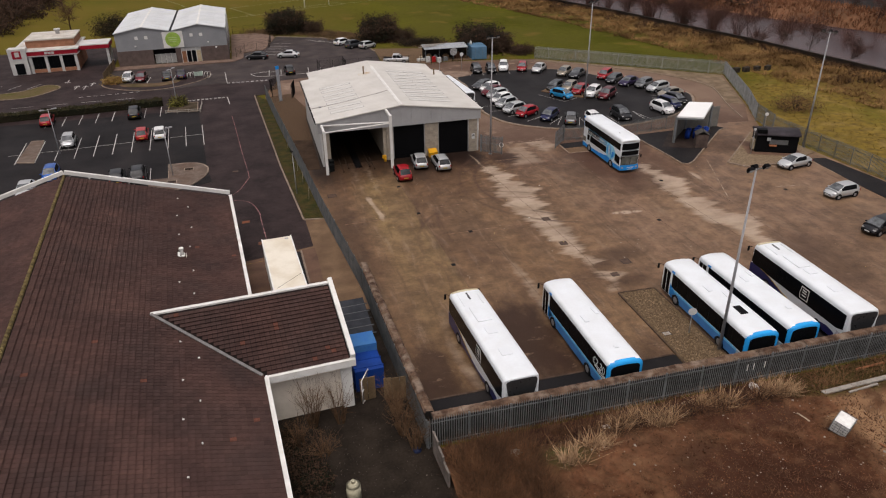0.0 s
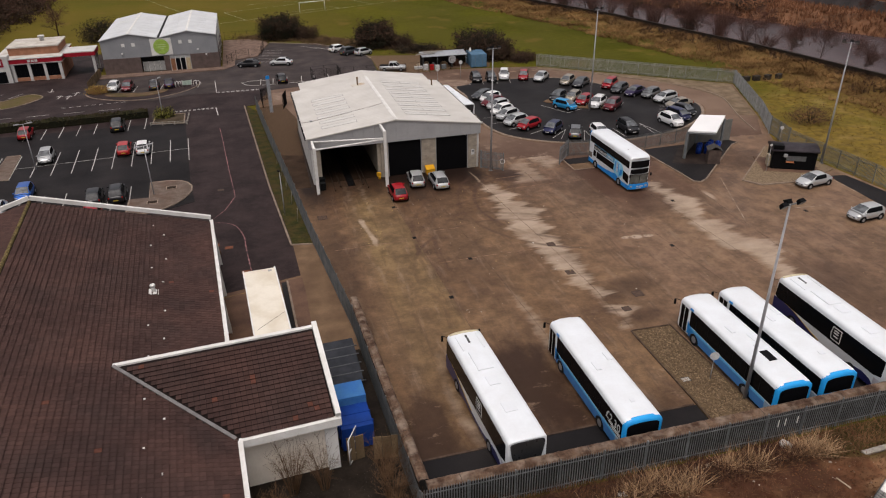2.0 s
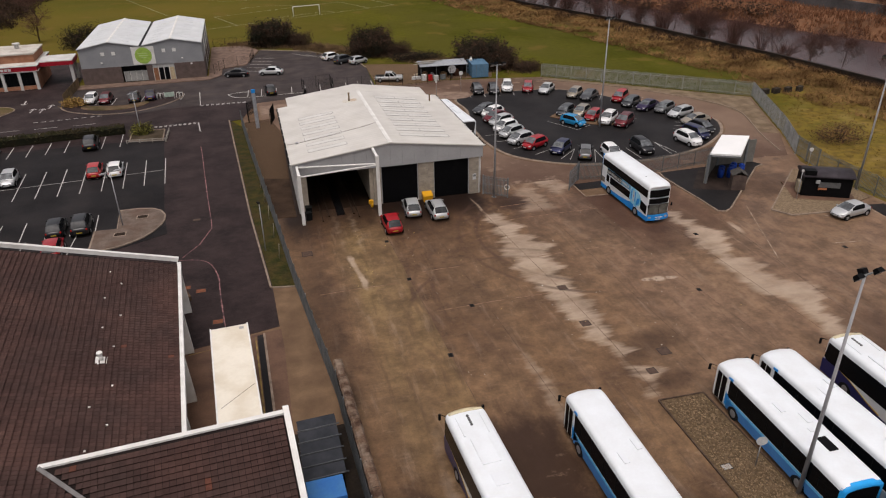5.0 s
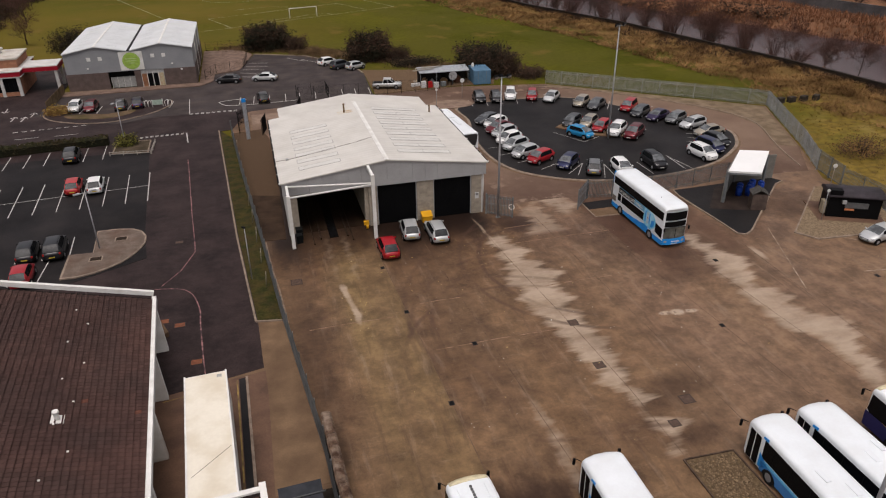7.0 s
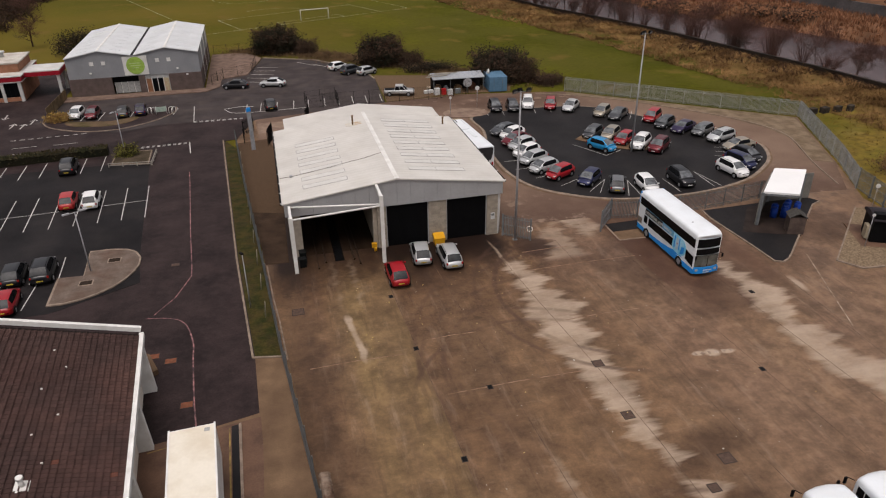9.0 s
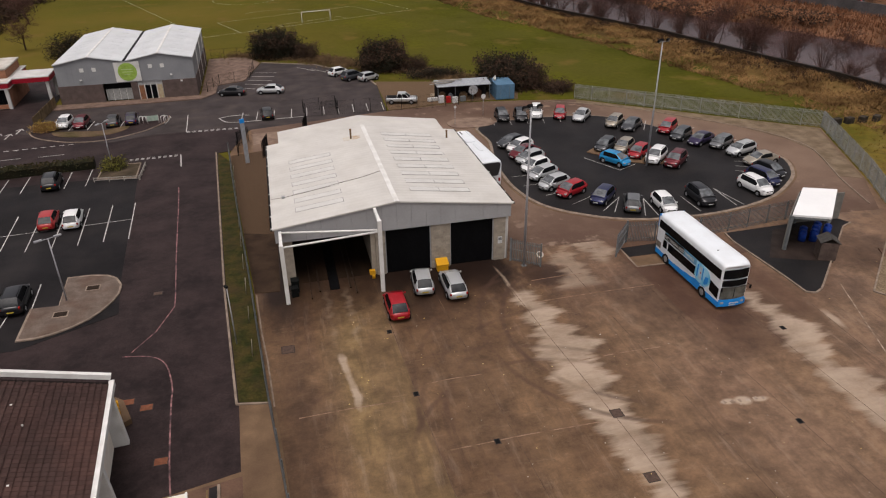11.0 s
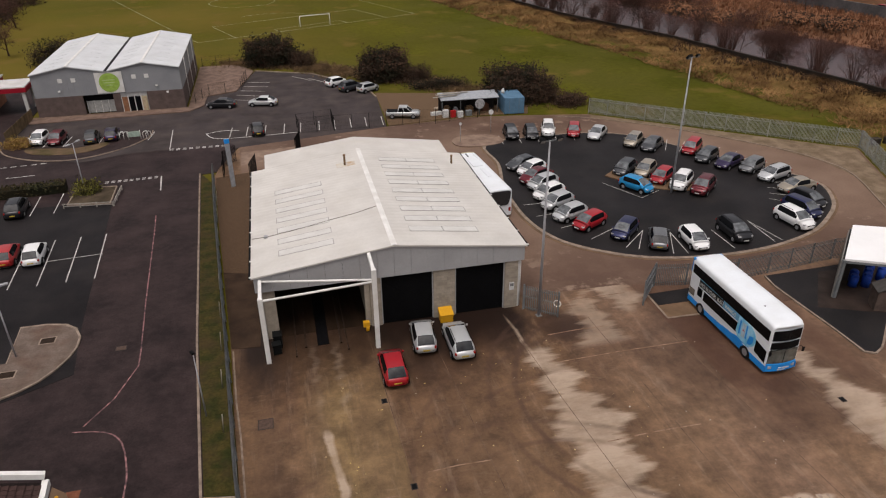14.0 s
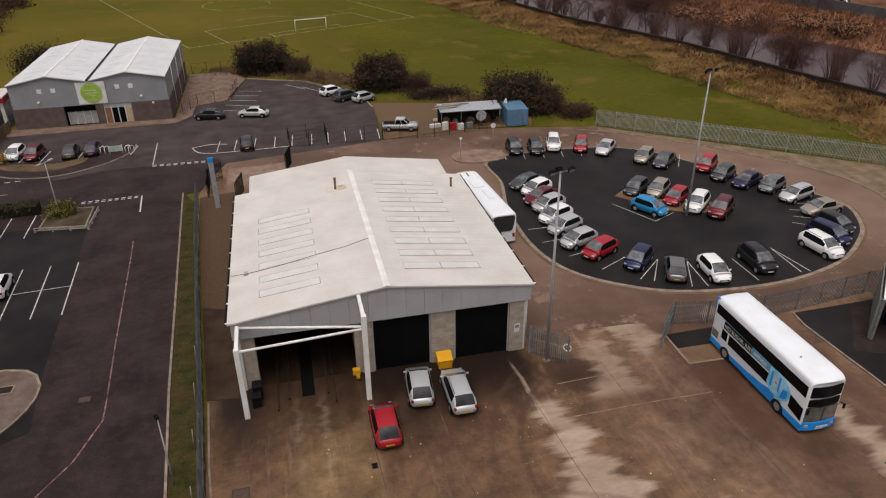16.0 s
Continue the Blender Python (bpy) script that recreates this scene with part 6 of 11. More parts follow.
def single_decker(m, label, style, hatches, fare=""):
    L, W, H = (11.7, 2.5, 2.95) if style == "city" else (11.8, 2.5, 3.25)
    b = thing("bus", label, "bus", m, "parked buses")
    bus_shell(b, L, W, H, BUSW)
    h = W / 2
    ym = L / 2
    for x in (-h, h):
        if style == "city":
            side_panel(b, "window_band", x, rect(-ym + .25, ym - 1.75, 1.25, H - .42), GLASSD, "long tinted window band")
            for k in range(6):
                y = -ym + 1.6 + k * 1.5
                side_panel(b, "window_pillar", x, rect(y, y + .06, 1.25, H - .42), BLACKM, proud=.02)
            side_panel(b, "skirt", x, rect(-ym + .9, ym - 1.75, .34, 1.02), SKIRT, "sky-blue lower panels")
            side_panel(b, "waist", x, rect(-ym + .9, ym - 1.75, 1.02, 1.2), LBLUE)
            side_panel(b, "door", x, rect(ym - 1.5, ym - .42, .4, H - .5), GLASSD, "glazed front entrance door")
            for y in (ym - 1.5, ym - .97, ym - .46):
                side_panel(b, "door_frame", x, rect(y, y + .05, .4, H - .5), WHITEP, proud=.02)
            side_panel(b, "blue_flash", x, [(ym - 1.75, .5), (ym - 1.55, .5), (ym - 1.55, 1.5), (ym - 2.4, .95)], BLUE)
            side_panel(b, "blue_flash", x, [(ym - 2.0, H - .4), (ym - 1.55, H - .4), (ym - 1.6, H - .24), (ym - 2.0, H - .2)], BLUE)
            side_panel(b, "rear_quarter", x, rect(-ym + .12, -ym + .9, .34, 1.15), mat("grey_blue_panel", (0.32, 0.42, 0.52), 0.4), "grey-blue rear corner panel")
        else:
            side_panel(b, "window_band", x, [(-ym + .35, 1.55), (-ym + 1.0, 1.35), (ym - .5, 1.35), (ym - .25, 1.6), (ym - .35, H - .5), (-ym + .35, H - .42)], GLASSD, "long tinted coach window band")
            top = [(ym - .15, 1.4), (ym - 1.5, 1.42), (ym - 2.6, 1.3), (ym - 3.6, 1.02), (ym - 4.6, .74), (ym - 5.6, .56), (ym - 6.8, .5), (ym - 8.0, .62), (ym - 9.0, .85), (ym - 9.9, .98), (ym - 10.6, .85), (ym - 11.2, .37)]
            side_panel(b, "navy_sweep", x, [(ym - .2, .36)] + top, NAVY, "navy wave livery", .014)
            side_panel(b, "gold_sweep", x, [(y, z + .02) for y, z in top[1:6]] + [(y, z + .11 - .02 * k) for k, (y, z) in enumerate(reversed(top[1:6]))], GOLD, "gold livery stripe", .018)
            side_panel(b, "pale_sweep", x, rect(-ym + .2, -ym + .9, .36, 1.2), mat("lilac_white", (0.6, 0.58, 0.64), 0.4), proud=.01)
        for y in (-ym + 2.9, ym - 2.6):
            side_panel(b, "wheel_arch", x, [(y + .58 * math.cos(a), .34 + .56 * math.sin(a)) for a in [math.pi * k / 8 for k in range(9)]], BLACKM, proud=.02)
    for x in (-h - .03, h + .03):
        for y in (-ym + 2.9, ym - 2.6):
            wheel_on(b, x, y, .46, .28)
    # front and back
    bm = B()
    bowed(bm, h * .88, h, ym + .02, 1.05, H - .5)
    part("windscreen", bm, GLASSD, b, "large dark windscreen")
    bm = B()
    bowed(bm, h * .9, h, ym + .015, .38, .95)
    part("front_panel", bm, BLUE if style == "city" else NAVY, b)
    if style == "coach":
        bm = B()
        xs = [-h * .86 + h * 1.72 * i / 8 for i in range(9)]
        rows = [[(x, y - bw * (x / h) ** 2, z - .1 * (x / h) ** 4) for x in xs] for y, z, bw in ((ym + .01, H - .36, .2), (ym - .06, H - .14, .18), (ym - .26, H - .02, .12), (ym - .5, H + .035, .05))]
        vs = [[bm.verts.new(p) for p in row] for row in rows]
        for p, q in zip(vs, vs[1:]):
            for i in range(8):
                bm.faces.new((p[i], p[i + 1], q[i + 1], q[i])).smooth = True
        ex = bmesh.ops.extrude_face_region(bm, geom=list(bm.faces))
        bmesh.ops.translate(bm, vec=(0, -.03, -.05), verts=[v for v in ex["geom"] if isinstance(v, bmesh.types.BMVert)])
        part("front_dome", bm, mat("pale_gold", (0.68, 0.6, 0.4), 0.45), b, "pale gold front dome")
        for k in range(5):
            bm = B()
            tube(bm, (-.05, ym - .95 - k * .2, H + .02), (-.05, ym - .95 - k * .2, H + .07), .085, seg=8)
            part("roof_vent", bm, mat("vent_grey", (0.12, 0.12, 0.12), 0.6), b)
        for x in (-.75, .75):
            bm = B()
            box(bm, x - .05, x + .05, ym - 2.6, ym - .9, H - .02, H + .06, bevel=.02)
            part("roof_fairing", bm, BUSW, b)
        bm = B()
        box(bm, -.55, .55, ym - 5.0, ym - 2.9, H - .04, H + .1, bevel=.05)
        part("air_unit", bm, BUSW, b)
        bm = B()
        half_ = [(h * .55, 1.5), (h * .68, 1.62), (h * .8, 2.2), (h * .87, H - .42), (h * .82, H - .24), (h * .6, H - .17)]
        pts = half_ + [(-x, z) for x, z in reversed(half_)]
        a = [bm.verts.new((x, -ym - .02, z)) for x, z in pts]
        c_ = [bm.verts.new((x * .99, -ym + .16, z)) for x, z in pts]
        bm.faces.new(a)
        bm.faces.new(c_[::-1])
        for i in range(12):
            bm.faces.new((a[i], a[(i + 1) % 12], c_[(i + 1) % 12], c_[i]))
        part("rear_window", bm, mat("smoked_panel", (0.03, 0.031, 0.033), 0.3, spec=.4), b, "wide dark rear window")
    else:
        bm = B()
        out = [(h + .012, .6), (h + .012, H - .42), (h * .975, H - .2), (h * .86, H - .06), (h * .45, H + .015), (0, H + .035)]
        inn = [(h * .87, .6), (h * .87, H - .58), (h * .83, H - .42), (h * .7, H - .33), (h * .4, H - .27), (0, H - .25)]
        out, inn = ([p for p in q] + [(-x, z) for x, z in reversed(q[:-1])] for q in (out, inn))
        a, c_, e = ([bm.verts.new((x, y, z)) for x, z in q] for q, y in ((inn, -ym - .035), (out, -ym - .03), (out, -ym + .26)))
        for p, q in ((a, c_), (c_, e)):
            for k in range(len(a) - 1):
                bm.faces.new((p[k], p[k + 1], q[k + 1], q[k])).smooth = True
        part("rear_band", bm, AQUA, b, "bright sky-blue arched rear surround")
        bm = B()
        box(bm, -h * .86, h * .86, -ym - .03, -ym + .1, 1.5, H - .32)
        part("rear_window", bm, GLASSD, b, "dark rear window")
        bm = B()
        box(bm, -h * .86, h * .86, -ym - .02, -ym + .1, .5, 1.45)
        part("engine_cover", bm, BLUE, b)
    for s in (-1, 1):
        bm = B()
        box(bm, s * h * .8 - .1, s * h * .8 + .1, -ym - .04, -ym + .05, .8, 1.2)
        part("tail_light", bm, LAMPRED, b)
        bm = B()
        tube(bm, (s * h * .9, ym - .05, H - .5), (s * (h + .16), ym + .26, H - .47), .022, seg=6)
        arm = part("mirror_arm", bm, BLACKM, b)
        bm = B()
        box(bm, s * (h + .16) - .08, s * (h + .16) + .08, ym + .22, ym + .32, H - .95, H - .5, bevel=.03)
        part("mirror", bm, BLACKM, arm, "black wing mirror")
    for x, y, w, l in hatches:
        bm = B()
        box(bm, x - w / 2, x + w / 2, y - l / 2, y + l / 2, H - .02, H + .07, bevel=.025)
        part("roof_hatch", bm, BLACKM if (w, l) == (.6, 1.1) else mat("hatch_white", (0.68, 0.71, 0.735), 0.45, None, 1, 6, 0.02), b, "dark glazed roof hatch" if (w, l) == (.6, 1.1) else "white roof hatch")
    # bars that stand for unreadable adverts
    if style == "city":
        if fare:
            words(fare, .82, Matrix.Translation((-h - .03, -ym + 2.25, 1.66)) @ Matrix(((0, 0, -1, 0), (-1, 0, 0, 0), (0, 1, 0, 0), (0, 0, 0, 1))), PLATEW, b, "white fare lettering")
            for k, (y0, y1) in enumerate(((.35, 1.9), (.35, 1.5))):
                side_panel(b, "advert_bar", -h, rect(-ym + y0, -ym + y1, 1.5 - .14 * k, 1.58 - .14 * k), PLATEW, proud=.025)
    else:
        side_panel(b, "advert_panel", -h, [(-ym + 4.3, 1.55), (-ym + 5.2, 1.55), (-ym + 5.3, 2.0), (-ym + 5.2, 2.6), (-ym + 4.3, 2.6)], WHITEP, "white round-cornered window sticker", .025)
        side_panel(b, "advert_panel", -h, [(-ym + 4.37, 1.62), (-ym + 5.15, 1.62), (-ym + 5.23, 2.0), (-ym + 5.15, 2.53), (-ym + 4.37, 2.53)], BLACKM, proud=.03)
        for z in (1.85, 2.1, 2.3):
            side_panel(b, "advert_bar", -h, rect(-ym + 4.55, -ym + 5.0, z, z + .1), WHITEP, proud=.035)
    return b


AQUA = mat("sky_blue_paint", (0.012, 0.33, 0.75), 0.4, (0.012, 0.29, 0.68), 1, 8, 0.05, coat=0.3)
SKIRT = mat("skirt_blue", (0.06, 0.205, 0.48), 0.4, (0.05, 0.18, 0.42), 1, 8, 0.05)
single_decker(pose(6.78, -41.45, 0, 0, 0, 2.2), "white coach with navy and gold livery and grey rear window", "coach", [(0, -.3, .8, .9), (0, -3.0, .8, .9)])
single_decker(pose(14.45, -41.5, 0, 0, 0, 0), "white single-deck bus with sky-blue skirt and blue rear surround", "city", [(-.45, -.4, .35, .9), (.75, .4, .35, .9), (.1, -4.2, .3, .3)], "\u00a32.30")
single_decker(pose(25.45, -41.3, 0, 0, 0, -1), "white single-deck bus with sky-blue skirt beside a gravel bed", "city", [(-.4, .6, .35, .9), (.5, -.6, .35, .9), (.1, -1.6, .3, .3), (.2, -2.8, .6, 1.1)])
single_decker(pose(28.95, -41.2, 0, 0, 0, 0), "white single-deck bus with sky-blue skirt parked between two buses", "city", [(-.2, 1.0, .35, .9), (.75, 1.6, .35, .9), (.3, -3.6, .4, .4)])
single_decker(pose(34.2, -41.3, 0, 0, 0, -2.2), "white coach with navy and gold swoosh livery and dark rear window", "coach", [(0, .2, .8, .9), (0, -2.6, .8, .9)])
single_decker(pose(23.25, 25.0, 0, 0, 0, 4), "white and purple coach parked behind the workshop", "coach", [(.2, -1.0, .5, 2.4)])


def double_decker(m):
    L, W, H = 10.3, 2.5, 4.25
    b = thing("double_deck_bus", "white double-deck bus with bright blue skirt and advert side", "bus", m)
    bus_shell(b, L, W, H, BUSW, nose=.3)
    h, ym = W / 2, L / 2
    for x in (-h, h):
        side_panel(b, "upper_window_band", x, [(-ym + .25, 2.95), (ym - .35, 2.8), (ym - .35, 3.62), (-ym + .25, 3.72)], GLASSD, "upper deck window band")
        side_panel(b, "lower_window_band", x, rect(-ym + 2.1, ym - 3.5, 1.35, 2.15), GLASSD, "lower deck window band")
        side_panel(b, "rear_side_window", x, rect(-ym + 1.25, -ym + 1.9, 1.4, 2.15), GLASSD)
        side_panel(b, "cab_window", x, [(ym - 1.5, 1.2), (ym - .3, 1.0), (ym - .3, 1.95), (ym - 1.5, 2.15)], GLASSD, "driver's side window")
        side_panel(b, "skirt", x, [(-ym + .1, .34), (ym - .1, .34), (ym - .1, .82), (ym - 2.4, .8), (ym - 3.0, 1.0), (ym - 3.8, .9), (-ym + 3, .72), (-ym + .1, .8)], BLUE, "bright blue skirt panel")
        side_panel(b, "blue_arc", x, [(ym - 5.4, .86), (ym - 4.2, .95), (ym - 3.0, 1.25), (ym - 1.95, 1.05), (ym - 2.9, .98), (ym - 3.6, .84)], BLUE, proud=.016)
        for y in (-ym + 2.0, ym - 2.35):
            side_panel(b, "wheel_arch", x, [(y + .6 * math.cos(a), .34 + .6 * math.sin(a)) for a in [math.pi * k / 8 for k in range(9)]], BLACKM, proud=.02)
    s = h
    side_panel(b, "advert_strip", s, [(-ym + 1.4, 2.25), (ym - 2.9, 2.25), (ym - 2.9, 2.85), (-ym + 1.4, 2.92)], mat("advert_sky", (0.13, 0.34, 0.52), 0.45), "advert strip above the lower windows", .008)
    side_panel(b, "advert_dark", s, rect(-ym + 1.35, -ym + 4.6, 2.27, 2.86), BLACKM, proud=.018)
    disc = [(ym - 2.55 + 1.05 * math.cos(a), 1.92 + .88 * math.sin(a)) for a in [-math.pi / 2 + math.pi * k / 12 for k in range(13)]]
    side_panel(b, "advert_panel", s, [(ym - 3.65, 2.8), (ym - 3.75, 1.5), (ym - 3.4, 1.1)] + disc, mat("advert_aqua", (0.13, 0.47, 0.7), 0.4, (0.36, 0.66, 0.82), 1.6, 6, .15), "pale blue drink advert panel with a round edge", .024)
    inner = [(ym - 2.45 + .72 * math.cos(a), 1.85 + .62 * math.sin(a)) for a in [-math.pi * .45 + math.pi * .6 * k / 8 for k in range(9)]]
    side_panel(b, "advert_swirl", s, inner + [(ym - 2.2, 2.0), (ym - 2.3, 1.6)], BLUE, proud=.03)
    for y0, y1, z0, c in ((ym - 3.45, ym - 3.28, 1.45, BLUE), (ym - 3.12, ym - 2.72, 1.4, mat("can_silver", (0.5, 0.64, 0.74), 0.4)), (ym - 2.66, ym - 2.52, 1.5, BLUE)):
        side_panel(b, "advert_can", s, rect(y0, y1, z0, 2.6), c, proud=.033)
    side_panel(b, "advert_bar", s, rect(ym - 3.02, ym - 2.8, 1.95, 2.04), REDP, proud=.038)
    words("NO SUGAR, JUST WINGS", .43, Matrix.Translation((s + .022, -ym + 1.45, 2.39)) @ Matrix(((0, 0, 1, 0), (1, 0, 0, 0), (0, 1, 0, 0), (0, 0, 0, 1))), WHITEP, b, "white advert lettering")
    for x in (-h - .03, h + .03):
        for y in (-ym + 2.0, ym - 2.35):
            wheel_on(b, x, y, .48, .28)
    bm = B()
    bowed(bm, h * .88, h, ym + .015, 2.9, 3.68)
    part("upper_screen", bm, GLASSD, b, "upper deck front window")
    bm = B()
    bowed(bm, h * .88, h, ym + .015, 2.2, 2.72)
    part("destination_box", bm, BLACKM, b)
    bm = B()
    bowed(bm, h * .91, h, ym + .02, 1.0, 2.1)
    ws = part("windscreen", bm, mat("clear_screen", (0.13, 0.135, 0.12), 0.12, (0.045, 0.047, 0.042), 1.2, 5, .2, spec=.7), b, "split windscreen")
    bm = B()
    box(bm, -.03, .03, ym + .012, ym + .03, 1.05, 2.05)
    part("screen_bar", bm, BLACKM, ws)
    bm = B()
    bowed(bm, h * .94, h, ym + .06, .36, .98, .16)
    part("front_panel", bm, BLUE, b, "bright blue front panel")
    bm = B()
    box(bm, -h * .98, h * .98, -ym - .02, -ym + .3, 2.9, 4.15, bevel=.05)
    part("rear_dome", bm, BLUE, b, "blue rear dome")
    for k in (-1, 1):
        bm = B()
        box(bm, k * .9 - .14, k * .9 + .14, ym - .12, ym - .02, .6, .8, bevel=.02)
        part("headlight", bm, LAMPW, b)
        bm = B()
        tube(bm, (k * 1.12, ym, 2.3), (k * 1.3, ym + .16, 2.22), .025, seg=6)
        box(bm, k * 1.3 - .08, k * 1.3 + .08, ym + .12, ym + .2, 1.9, 2.24, bevel=.02)
        part("mirror", bm, BLACKM, b)
    bm = B()
    box(bm, -.3, .3, ym + .06, ym + .07, .42, .52)
    part("front_plate", bm, PLATEW, b)
    bm = B()
    for k, (x0, x1) in enumerate(((-.42, -.1), (-.05, .1), (.15, .42))):
        box(bm, x0, x1, ym + .2, ym + .225, .7 + .02 * k, .82)
    part("front_logo", bm, PLATEW, b, "white fleet mark bars")
    bm = B()
    tube(bm, (.4, ym - 2.4, H - .02), (.4, ym - 2.4, H + .05), .06, seg=8)
    part("roof_marker", bm, BLACKM, b)
    side_panel(b, "engine_grille", s, rect(-ym + .15, -ym + .9, 1.0, 1.6), mat("grille_brown", (0.2, 0.17, 0.14), 0.8), "dusty engine grille")
    return b


double_decker(pose(35.1, -4.95, 0, 0, 0, 180))

